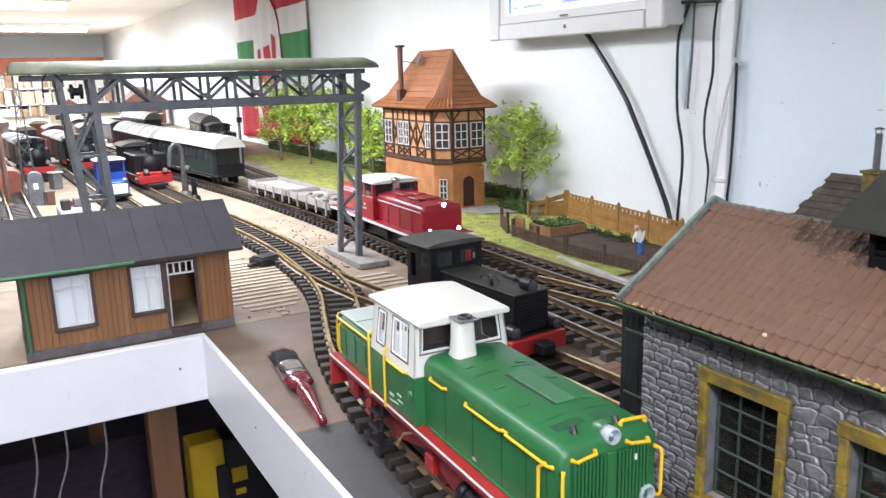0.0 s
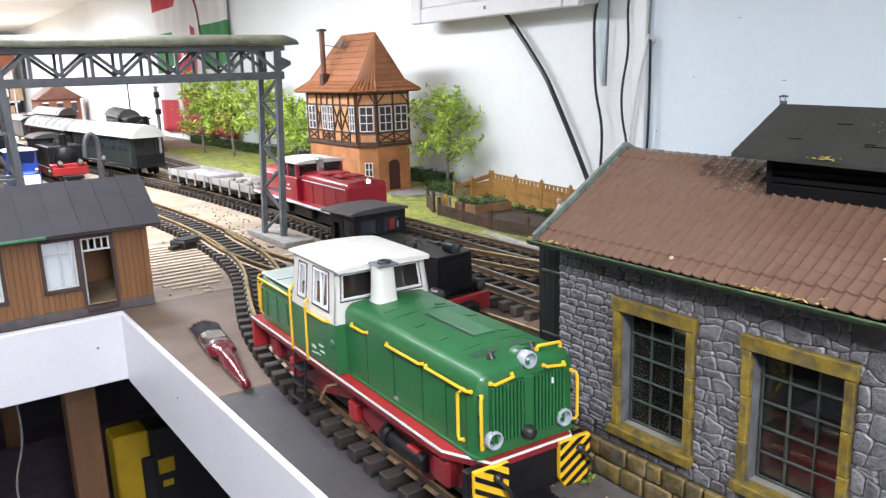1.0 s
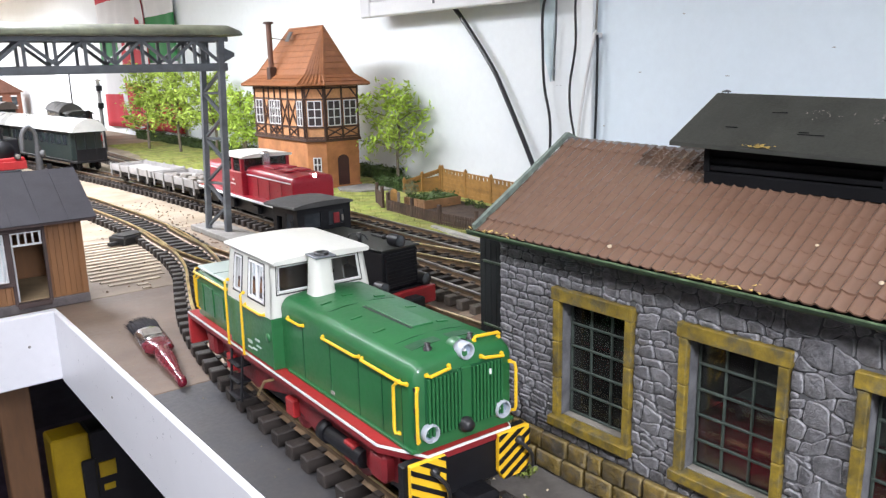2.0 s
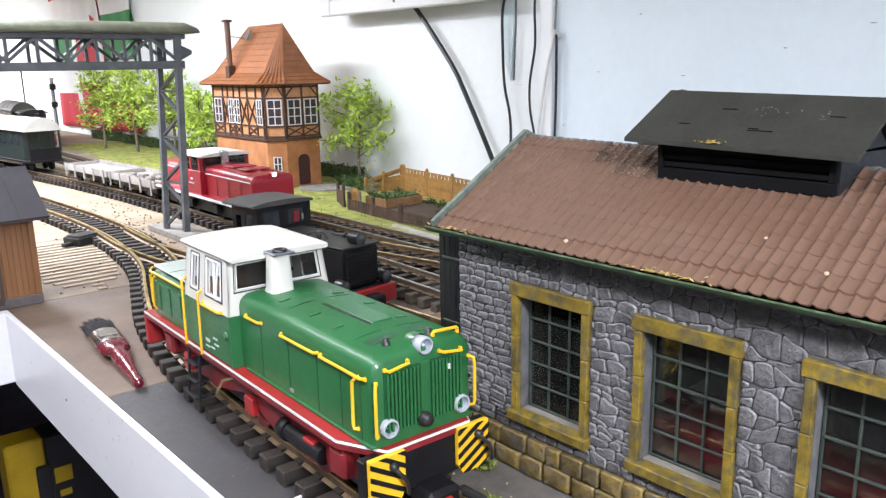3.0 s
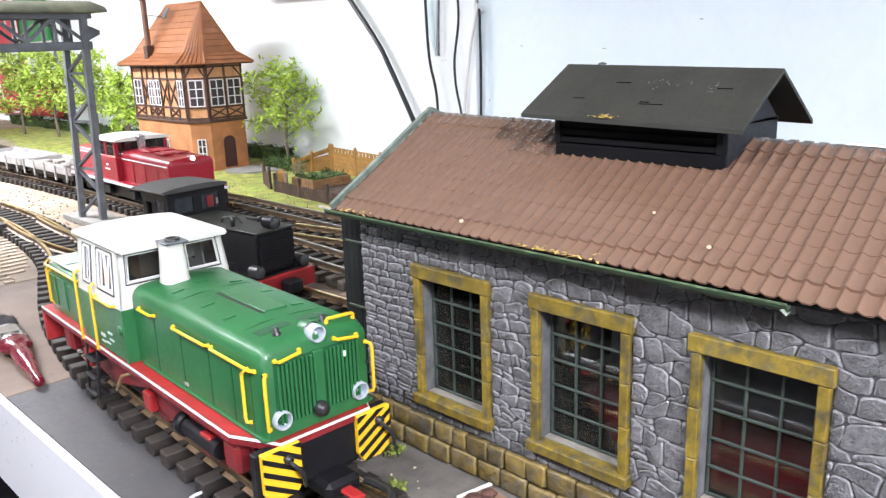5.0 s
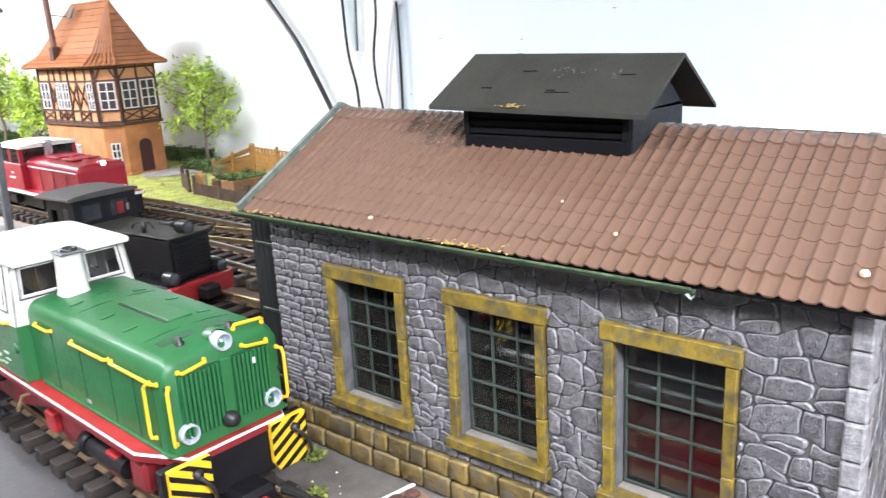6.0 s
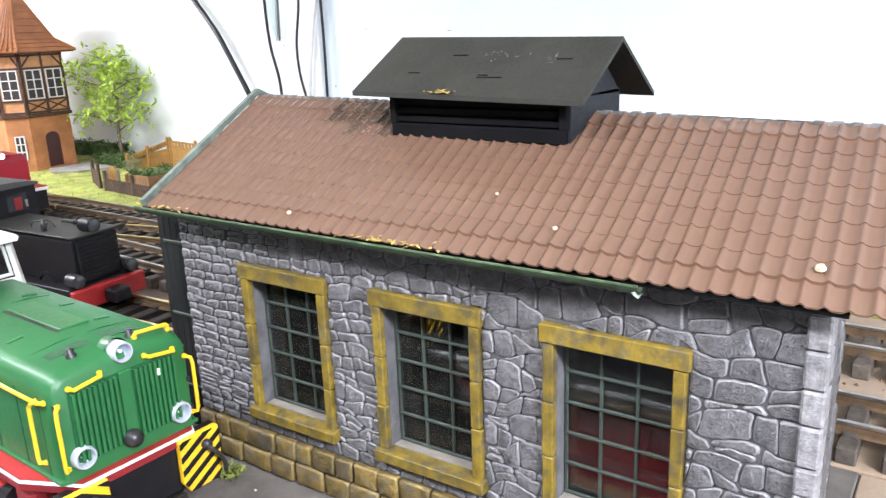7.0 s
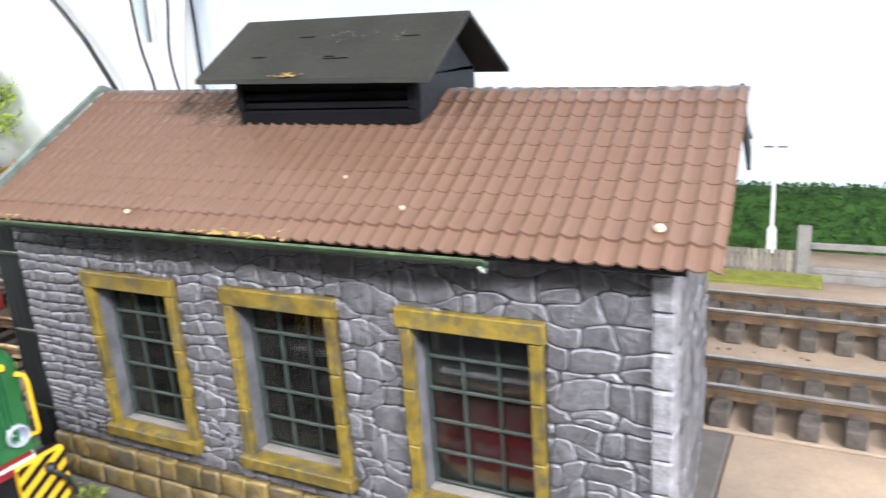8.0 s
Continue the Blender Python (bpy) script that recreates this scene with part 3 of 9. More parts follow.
# courses of mossy ochre plinth blocks
def wobbled(poly, rng):
    """The block with its corners cut and nudged."""
    (u0, v0), (u1, _), (_, v1), _ = poly
    c = min(0.0009, (u1 - u0) * 0.2)
    ring_ = [(u0 + c, v0), (u1 - c, v0), (u1, v0 + c), (u1, v1 - c), (u1 - c, v1), (u0 + c, v1), (u0, v1 - c), (u0, v0 + c)]
    return [(u + rng.uniform(-0.0005, 0.0005), v + rng.uniform(-0.0005, 0.0005)) for u, v in ring_]


for course, (z0, z1, proud) in enumerate(((0.0, 0.0140, 0.0058), (0.0140, 0.0282, 0.0046))):
    u = SY0 - 0.004 + course * 0.006
    while u < SY1 - 0.006:
        w_ = rng.uniform(0.012, 0.027)
        sag = rng.uniform(-0.0008, 0.0008)
        poly = [(u, z0), (min(u + w_, SY1), z0), (min(u + w_, SY1), z1 + sag * (1 - course)), (u, z1)]
        me = mesh_of("plinth_block", stone_mesh(wobbled(poly, rng), on_front, 0.0004, proud + rng.uniform(-0.0005, 0.0005), rng), [OCHREPLINTH, PLINTHEDGE])
        link(new("plinth_block", me), front)
        u += w_

# windows: ochre surround in blocks, deep reveal, dusty sill, green-black glazing bars, panes
BARGREEN = surf("dark_green_glazing_bar", (0.034, 0.046, 0.038), 0.5, dark=0.7, light=1.4, s1=90, s2=400, bump=0.1)
REVEAL = surf("grey_reveal", (0.19, 0.195, 0.205), 0.8, dark=0.7, light=1.25, s1=80, s2=500, bump=0.4)
for wi, (a, b) in enumerate(WINDOWS):
    lo_, hi_ = a - 0.0074, b + 0.0074
    win = part("window", B(SX + 0.0095, SX + 0.0103, a - 0.004, b + 0.004, WZ0 - 0.004, WZ1 + 0.004), PANE, shed, "many-paned window with dusty glass")
    win.visible_shadow = False
    part("lintel", B(SX - 0.0045, SX + 0.006, lo_, hi_, WZ1, WZ1 + 0.0092, 0.0006), OCHRE, win, "ochre painted lintel")
    part("sill", PR([(SX - 0.0068, WZ0 - 0.0072), (SX + 0.002, WZ0 - 0.0072), (SX + 0.002, WZ0 + 0.0004), (SX - 0.0068, WZ0 - 0.0006)], "y", lo_ - 0.0005, hi_ + 0.0005, bevel=0.0005), OCHRE, win, "ochre painted sill")
    part("sill_top", B(SX + 0.0020, SX + 0.0093, a + 0.0002, b - 0.0002, WZ0 - 0.003, WZ0 + 0.0008), SILLGREY, win, "dusty grey inner sill")
    for s, edge in ((-1, a), (1, b)):
        zz = [WZ0 - 0.0004, WZ0 + 0.027 + rng.uniform(-0.002, 0.002), WZ0 + 0.055 + rng.uniform(-0.002, 0.002), WZ1]
        for z0, z1 in zip(zz, zz[1:]):
            g = rng.uniform(-0.0004, 0.0004)
            y0, y1 = (edge - 0.0060 + g, edge - 0.0002) if s < 0 else (edge + 0.0002, edge + 0.0060 + g)
            part("jamb_block", B(SX - 0.0038, SX + 0.0005, y0, y1, z0 + 0.0002, z1 - 0.0002, 0.0006), OCHRE, win)
        y0, y1 = (edge - 0.0026, edge - 0.0001) if s < 0 else (edge + 0.0001, edge + 0.0026)
        part("reveal", B(SX + 0.0006, SX + 0.0094, y0, y1, WZ0 - 0.0004, WZ1), REVEAL, win)
    for k in range(4):
        y = a + 0.0012 + (b - a - 0.0024) * k / 3
        part("glazing_bar", B(SX + 0.0078, SX + 0.0094, y - 0.0007, y + 0.0007, WZ0 + 0.0008, WZ1, 0.0002), BARGREEN, win)
    for k in range(6):
        z = WZ0 + 0.0018 + (WZ1 - WZ0 - 0.0028) * k / 5
        part("glazing_bar", B(SX + 0.0074, SX + 0.0091, a + 0.0006, b - 0.0006, z - 0.0007, z + 0.0007, 0.0002), BARGREEN, win)

# a red locomotive waiting in the dark inside
inner = thing("shunter_loco", pose(0.488, 0.215, 0.0042), "red model locomotive standing in the dark shed", "locomotive")
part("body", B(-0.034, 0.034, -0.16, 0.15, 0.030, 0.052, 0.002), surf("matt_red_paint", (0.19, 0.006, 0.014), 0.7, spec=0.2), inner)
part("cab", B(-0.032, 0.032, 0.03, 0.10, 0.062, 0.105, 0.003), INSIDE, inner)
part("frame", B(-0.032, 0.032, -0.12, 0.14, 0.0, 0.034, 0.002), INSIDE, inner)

# roof: pantiles in rows, wavy ridge, verge, gutter; the ridge sags a little towards the near end
EX, EZ, RX, RZ = 0.407, 0.1705, 0.538, 0.2245
ROOF0, ROOF1 = 0.0005, 0.405


def roof_at(c, f, up=0.0):
    """A point of the tiled slope: c runs from the near end (0) to the far end (1), f from eave to ridge."""
    y0, y1 = ROOF0 + 0.008 * f, ROOF1 + 0.032 * f
    return Vector((EX + (RX - EX) * f, y0 + (y1 - y0) * c, EZ + (RZ - EZ - 0.0075 * (1 - c)) * f + up))


COLS, ROWS = 51, 10
roof_deck = bmesh.new()
deck = [[[roof_deck.verts.new(roof_at(k / 16, f, dz) + Vector((0.002 * (1 - f), 0.012 * (1 - k / 16), 0))) for f in (0, 1)] for k in range(17)] for dz in (-0.0012, -0.0030)]
for k in range(16):
    for d in (0, 1):
        roof_deck.faces.new([deck[d][k][0], deck[d][k + 1][0], deck[d][k + 1][1], deck[d][k][1]])
        roof_deck.faces.new([deck[0][k][d], deck[0][k + 1][d], deck[1][k + 1][d], deck[1][k][d]])
for k in (0, 16):
    roof_deck.faces.new([deck[0][k][0], deck[0][k][1], deck[1][k][1], deck[1][k][0]])
bmesh.ops.recalc_face_normals(roof_deck, faces=roof_deck.faces[:])
roof = part("roof", roof_deck, BLACKWOOD, shed, "brown pantile roof")
# a broad hollow pan between narrow shiny rolls
PANTILE = [(u, 0.0015 * (0.5 - 0.5 * math.cos(math.tau * u)) ** 3.0) for u in (0.0, 0.14, 0.24, 0.31, 0.37, 0.42, 0.46, 0.5, 0.54, 0.58, 0.63, 0.69, 0.76, 0.86, 1.0)]


def pantile(bm, c, r_, lift):
    """One pantile: a flat pan with a roll along one side and a thick lower edge, laid in column c and row r_."""
    f0, f1 = (r_ - 0.04) / ROWS, (r_ + 1.03) / ROWS
    lo, hi, un, lip = [], [], [], []
    for y, z in PANTILE:
        cc = (c + y) / COLS
        a, b = roof_at(cc, f0), roof_at(cc, f1)
        n_ = Vector((-(b - a).z, 0, (b - a).x)).normalized()
        lo.append(bm.verts.new(a + n_ * (z + 0.00034 + lift)))
        lip.append(bm.verts.new(a + n_ * (z + 0.00034 + lift)))
        un.append(bm.verts.new(a + n_ * (z - 0.0005)))
        hi.append(bm.verts.new(b + n_ * (z - 0.00012)))
    for i in range(len(PANTILE) - 1):
        bm.faces.new([lo[i], lo[i + 1], hi[i + 1], hi[i]]).smooth = True
        bm.faces.new([un[i], un[i + 1], lip[i + 1], lip[i]])
    for f in bm.faces:
        f.normal_update()
        if f.smooth and f.normal.z < 0 or not f.smooth and f.normal.x > 0:
            f.normal_flip()
    return bm


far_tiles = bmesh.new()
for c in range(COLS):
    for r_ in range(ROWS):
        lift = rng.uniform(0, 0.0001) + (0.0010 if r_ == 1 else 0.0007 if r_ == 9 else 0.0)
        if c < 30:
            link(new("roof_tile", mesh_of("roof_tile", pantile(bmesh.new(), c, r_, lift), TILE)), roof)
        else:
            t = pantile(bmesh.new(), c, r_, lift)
            # top rows beside the vent: dark tiles, then mid brown ones
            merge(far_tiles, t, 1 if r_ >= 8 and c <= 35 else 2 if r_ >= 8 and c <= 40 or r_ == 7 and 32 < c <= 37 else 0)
rest = part("tiling", far_tiles, [TILE, DARKTILE, MIDTILE], roof)
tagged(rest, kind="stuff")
# plain back slope and the wavy ridge with its pale lead strip
part("back_slope", PR([(RX, RZ - 0.006), (0.640, 0.180), (0.640, 0.177), (RX, RZ - 0.0095)], "y", ROOF0 + 0.016, ROOF1 + 0.028), TILE, roof)
for c in range(COLS * 2):
    c0, c1 = c / COLS / 2, (c + 1.12) / COLS / 2
    if 0.40 < c0 < 0.645:
        continue
    pa, pb = roof_at(c0, 1), roof_at(min(c1, 1.0), 1)
    h_ = 0.0006 + 0.0007 * (c % 2) + rng.uniform(-0.0003, 0.0003)
    bm = bar(bmesh.new(), pa + Vector((0.0012, 0, h_ * 0.3)), pb + Vector((0.0012, 0, h_ * 0.3)), 0.0036, h_ + 0.0012)
    link(new("ridge_tile", mesh_of("ridge_tile", bm, RIDGE)), roof)
part("lead_strip", BAR(roof_at(0.10, 1, 0.0022), roof_at(0.24, 1, 0.0024), 0.0030, 0.0010), STRIPE, roof, "pale lead strip along the ridge")
part("verge", BAR(roof_at(1, 0) + Vector((-0.001, 0.001, 0.002)), roof_at(1, 1) + Vector((0, 0.001, 0.0035)), 0.0030, 0.0042), VERGE, roof, "green-grey verge board")
part("verge", BAR(roof_at(1, 1) + Vector((0, 0.001, 0.0035)), (0.634, ROOF1 + 0.033, 0.184), 0.0030, 0.0042), VERGE, roof)
part("verge", BAR(roof_at(0, 1) + Vector((0.002, 0.004, -0.003)), (0.640, ROOF0 + 0.018, 0.164), 0.002, 0.012), BLACKWOOD, roof)
gut = bmesh.new()
GY0, GY1, n = 0.087, 0.412, 10
rows_ = []
for y, drop in ((GY0, 0.0006), (GY1, 0.0)):
    rows_.append([[gut.verts.new((EX - 0.0002 + math.cos(a) * rr, y, EZ - 0.0012 - drop + math.sin(a) * rr)) for a in [math.pi * (1 + i / n) for i in range(n + 1)]] for rr in (0.0034, 0.0028)])
for s in (0, 1):
    for i in range(n):
        vs = [rows_[0][s][i], rows_[0][s][i + 1], rows_[1][s][i + 1], rows_[1][s][i]]
        gut.faces.new(vs)
for e in (0, 1):
    for i in range(n):
        gut.faces.new([rows_[e][0][i], rows_[e][0][i + 1], rows_[e][1][i + 1], rows_[e][1][i]])
for i in (0, n):
    gut.faces.new([rows_[0][0][i], rows_[1][0][i], rows_[1][1][i], rows_[0][1][i]])
bmesh.ops.recalc_face_normals(gut, faces=gut.faces[:])
gutter = part("gutter", gut, GUTTER, shed, "dark green half-round gutter with leaf litter")
part("gutter_lip", BAR((EX - 0.0036, GY0, EZ - 0.0012), (EX - 0.0036, GY1, EZ - 0.0006), 0.0007, 0.0009), surf("worn_green_edge", (0.10, 0.15, 0.08), 0.5, dark=0.4, light=1.5, s1=120, s2=500), gutter, "worn pale green gutter edge")
part("gutter_end", PR([(GY0 + 0.0025, EZ - 0.0040), (GY0 - 0.0004, EZ - 0.0062), (GY0 - 0.0022, EZ - 0.0034), (GY0 - 0.0004, EZ - 0.0050), (GY0 + 0.001, EZ - 0.0034)], "x", EX - 0.0040, EX - 0.0034), surf("chipped_pale_green", (0.42, 0.48, 0.40), 0.5), gutter, "chipped pale green end of the gutter")
# litter: leaf bits and crumbs on roof and gutter
LITTER = surf("dry_leaf_litter", (0.42, 0.30, 0.08), 0.9, dark=0.6, light=1.3, s1=200, s2=700, bump=0.3, island=0.4)
CRUMB = surf("pale_crumb", (0.62, 0.52, 0.36), 0.85, dark=0.8, light=1.2, s1=200, s2=700, bump=0.3)


def bits(spread, count, size, seed):
    q = random.Random(seed)
    bm = bmesh.new()
    for _ in range(count):
        c = Vector([q.gauss(0, s) for s in spread])
        c.z = abs(c.z)
        a = q.uniform(0, 6.3)
        u_ = Vector((math.cos(a), math.sin(a), q.uniform(-0.3, 0.3))) * size * q.uniform(0.5, 1.5)
        v_ = Vector((-math.sin(a), math.cos(a), q.uniform(-0.3, 0.3))) * size * q.uniform(0.25, 0.6)
        n_ = Vector((0, 0, size * 0.15))
        vs = [bm.verts.new(c + e) for e in (u_, v_, -u_, -v_, n_)]
        for i in range(4):
            bm.faces.new([vs[i], vs[(i + 1) % 4], vs[4]])
        bm.faces.new(vs[3::-1])
    return bm


for y, f_, s in ((0.172, 0.33, 0.0010), (0.133, 0.17, 0.0013), (0.287, 0.06, 0.0015), (0.024, 0.14, 0.0022)):
    p = roof_at((y - ROOF0) / (ROOF1 - ROOF0), f_, 0.0026)
    solo("crumb", lathe(bmesh.new(), [(0, -s * 0.7), (s * 0.8, -s * 0.4), (s, s * 0.1), (s * 0.75, s * 0.6), (0, s * 0.8)], (0, 0, 0), (0.3, 0.2, 1), 5), CRUMB, "pale dry crumb lying on the roof tiles", "crumb", group="crumbs", at=Matrix.Translation(p) @ pose(0, 0, 0, 0, -20, 30), smooth=True)
tagged(solo("leaf_litter", bits((0.002, 0.014, 0.0006), 60, 0.0022, 3), LITTER, "dry leaf bits caught in the gutter", "litter", at=pose(EX - 0.0005, 0.215, EZ + 0.0005)), kind="stuff")
tagged(solo("leaf_litter", bits((0.002, 0.010, 0.0006), 24, 0.002, 5), LITTER, "dry leaf bits caught in the gutter", "litter", at=pose(EX - 0.0005, 0.385, EZ + 0.0005)), kind="stuff")

# smoke vent on the ridge: louvred box under a small gabled roof
NIGHTBLUE = surf("blue_black_board", (0.010, 0.012, 0.016), 0.7, dark=0.7, light=1.4, s1=60, s2=400, bump=0.2)
# near-black: the shade inside the open vent is put into this colour
VOIDBLACK = surf("void_black", (0.006, 0.006, 0.007), 0.9, spec=0.1, bump=0.1)
vent = part("smoke_vent", B(0.5040, 0.572, 0.1665, 0.2795, 0.2050, 0.2315), VOIDBLACK, shed, "black louvred smoke vent")
part("sill_board", B(0.4995, 0.5040, 0.1650, 0.2810, 0.2070, 0.2148, 0.0005), VOIDBLACK, vent)
for k in range(3):
    z = 0.2175 + k * 0.0052
    part("louvre", BAR((0.5020, 0.168, z), (0.5020, 0.278, z), 0.0020, 0.0030), VOIDBLACK, vent)
for y in (0.1665, 0.2795):
    part("post", B(0.4995, 0.5040, y - 0.0022, y + 0.0022, 0.2148, 0.2325, 0.0004), VOIDBLACK, vent)
part("end_panel", B(0.5045, 0.5715, 0.1640, 0.1664, 0.2050, 0.2310), NIGHTBLUE, vent, "blue-black end panel")


def vent_slope(x0, z0, name, label=""):
    """A felt slope from the eave (x0, z0) up to the ridge, sinking slightly towards the near end."""
    bm = bmesh.new()
    vs = [bm.verts.new((x, y, z + d - 0.0028 * (0.2995 - y) / 0.15)) for d in (0.0, -0.0026) for x, y, z in ((x0, 0.149, z0), (x0, 0.3005, z0), (0.538, 0.2985, 0.2642), (0.538, 0.149, 0.2642))]
    for f in ((0, 1, 2, 3), (7, 6, 5, 4), (0, 4, 5, 1), (1, 5, 6, 2), (2, 6, 7, 3), (3, 7, 4, 0)):
        bm.faces.new([vs[i] for i in f])
    bmesh.ops.recalc_face_normals(bm, faces=bm.faces[:])
    return part(name, bm, BLACKROOF, vent, label)


felt = vent_slope(0.4878, 0.2345, "roof_slope", "charcoal roofing felt slope, chipped")
vent_slope(0.5885, 0.2305, "roof_slope")
for y, f0, w_ in ((0.262, 0.34, 0.008), (0.205, 0.30, 0.016), (0.215, 0.33, 0.006), (0.170, 0.62, 0.010), (0.238, 0.66, 0.010)):
    x, z = 0.4878 + 0.0502 * f0, 0.2345 + 0.0297 * f0 - 0.0028 * (0.2995 - y) / 0.15
    part("felt_lap", BAR((x, y, z + 0.0004), (x, y + w_, z + 0.0004), 0.0007, 0.0005), VOIDBLACK, felt)
part("gable_board", PR([(0.5045, 0.2310), (0.5715, 0.2290), (0.538, 0.2560)], "y", 0.164, 0.1664), NIGHTBLUE, vent)
part("gable_board", PR([(0.506, 0.2315), (0.570, 0.2300), (0.538, 0.258)], "y", 0.279, 0.282), BLACKWOOD, vent)
tagged(solo("leaf_litter", bits((0.0016, 0.004, 0.0008), 26, 0.0022, 9), LITTER, "pale leaf scrap on the vent's eave", "litter", at=pose(0.4885, 0.236, 0.2345)), kind="stuff")
tagged(solo("paint_chips", bits((0.0022, 0.010, 0.0001), 16, 0.0008, 12), SILLGREY, "white chips on the vent roof", "chips", at=pose(0.520, 0.215, 0.2528, 0, -31, 0)), kind="stuff")
tagged(solo("paint_chips", bits((0.0025, 0.003, 0.0001), 10, 0.0008, 13), SILLGREY, "white chips on the vent roof", "chips", at=pose(0.519, 0.180, 0.2516, 0, -31, 0)), kind="stuff")

# ---- tracks: sleepers and rails along smooth centre lines ----
def sleeper_mesh(length, material):
    bm = box(bmesh.new(), -length / 2, length / 2, -0.0062, 0.0062, 0, 0.0115, 0.0009)
    for s in (-1, 1):
        box(bm, s * 0.0235 - 0.006, s * 0.0235 + 0.006, -0.004, 0.004, 0.0115, 0.0135)
    return mesh_of("sleeper", bm, material)


SLEEPER_ME, DUSTY_ME = sleeper_mesh(0.086, SLEEPER), sleeper_mesh(0.086, DUSTSLEEPER)


def rail_mesh(line, off):
    bm = bmesh.new()
    prof = [(-0.0042, 0.0118), (0.0042, 0.0118), (0.0012, 0.0132), (0.0011, 0.0172), (0.0018, 0.0180), (0.0018, 0.0200), (-0.0018, 0.0200), (-0.0018, 0.0180), (-0.0011, 0.0172), (-0.0012, 0.0132)]
    rings = []
    for i, p in enumerate(line):
        d = (line[min(i + 1, len(line) - 1)] - line[max(i - 1, 0)]).normalized()
        s = Vector((d.y, -d.x, 0))
        rings.append([bm.verts.new(p + s * (off + a) + Vector((0, 0, z))) for a, z in prof])
    n = len(prof)
    for i in range(len(rings) - 1):
        for k in range(n):
            f = bm.faces.new([rings[i][k], rings[i][(k + 1) % n], rings[i + 1][(k + 1) % n], rings[i + 1][k]])
            f.material_index = 0 if k in (4, 5, 6) else 1
    bm.faces.new(rings[0]), bm.faces.new(rings[-1][::-1])
    bmesh.ops.recalc_face_normals(bm, faces=bm.faces[:])
    return bm


TAKEN = []


def track(points, label, pitch=0.026, skip=0.05, dusty=False):
    line = smoothline([(x, y, 0) for x, y in points], 14)
    t = thing("track", Matrix(), label, "railway track", "tracks")
    for s in (-1, 1):
        part("rail", rail_mesh(line, s * (0.0218 if dusty else 0.0240)), [STEELRAIL if dusty else RAIL, RAILSIDE], t, "rail with a shiny head")
    q = random.Random(len(points) * 7 + len(TAKEN))
    left, mine = 0.0, []
    for a, b in zip(line, line[1:]):
        seg = (b - a).length
        while left < seg:
            p = a + (b - a) * (left / seg)
            if not any((p - o).length < skip for o in TAKEN):
                o = new("sleeper", DUSTY_ME if dusty and p.y < 0.75 else SLEEPER_ME)
                d = b - a
                o.matrix_basis = pose(p.x, p.y, 0.0002, 0, 0, math.degrees(math.atan2(d.y, d.x)) - 90 + q.uniform(-1.2, 1.2))
                link(o, t)
                mine.append(p)
            left += pitch
        left -= seg
    TAKEN.extend(mine)
    return t


TRACK_A = [(0.293, -0.35), (0.306, -0.05), (0.3145, 0.15), (0.322, 0.33), (0.330, 0.52), (0.345, 0.68), (0.372, 0.82), (0.410, 0.94), (0.447, 1.05), (0.470, 1.16), (0.486, 1.31), (0.490, 1.48), (0.484, 1.66), (0.470, 1.95), (0.452, 2.35), (0.44, 2.9)]
TRACK_SHED = [(0.484, 1.36), (0.474, 1.22), (0.480, 1.08), (0.506, 0.90), (0.531, 0.74), (0.541, 0.60), (0.545, 0.44)]
TRACK_TWO = [(0.646, -0.7), (0.650, -0.2), (0.652, 0.2), (0.652, 0.5), (0.664, 0.8), (0.678, 1.05), (0.687, 1.3), (0.687, 1.6), (0.678, 1.85), (0.655, 2.14), (0.610, 2.55), (0.57, 2.95), (0.53, 3.6), (0.50, 4.2)]
TRACK_THREE = [(0.785, -0.9), (0.785, 0.0), (0.796, 0.6), (0.798, 1.2), (0.798, 1.7), (0.800, 2.3), (0.82, 3.0), (0.86, 3.8)]
TRACK_TRAIN = [(0.796, 1.18), (0.785, 1.38), (0.758, 1.56), (0.722, 1.75), (0.690, 1.93), (0.657, 2.13)]
track(TRACK_A, "curving brass-railed garden-gauge track on dark brown sleepers")
track(TRACK_SHED, "branch track leading into the engine shed")
track(TRACK_TWO, "long track behind the shed carrying the goods train", dusty=True)
track(TRACK_THREE, "steel-railed main track beside the grass", dusty=True)
track(TRACK_TRAIN, "curving track joining the goods train line")
track([(0.722, 0.95), (0.744, 0.83), (0.768, 0.70), (0.785, 0.55)], "short connecting track between two lines", skip=0.04)
track([(0.325, 1.9), (0.310, 2.4), (0.285, 3.2)], "siding under the small blue engine")
track([(0.08, 2.0), (0.07, 2.8), (0.05, 3.8)], "siding at the far goods yard")

# ---- the green diesel locomotive ----
CX = -0.0045                                                       # local centre line
loco = thing("diesel_locomotive", pose(0.3265, 0.318, 0.0, 0, 0, -2.5), "green and cream model diesel locomotive with yellow handrails and red chassis", "locomotive")


def hood_section(half, side, crown, z0, n=6, r=0.0068):
    pts = [(CX - half, z0), (CX - half, side - r)]
    for i in range(1, n + 1):
        a = math.pi / 2 * i / n
        pts.append((CX - half + r * (1 - math.cos(a)), side - r + r * math.sin(a) + (crown - side) * 0.6 * i / n))
    pts += [(CX - half * 0.35, crown), (CX, crown + 0.0006), (CX + half * 0.35, crown)]
    pts += [(2 * CX - p[0], p[1]) for p in pts[n + 1::-1]]
    return pts


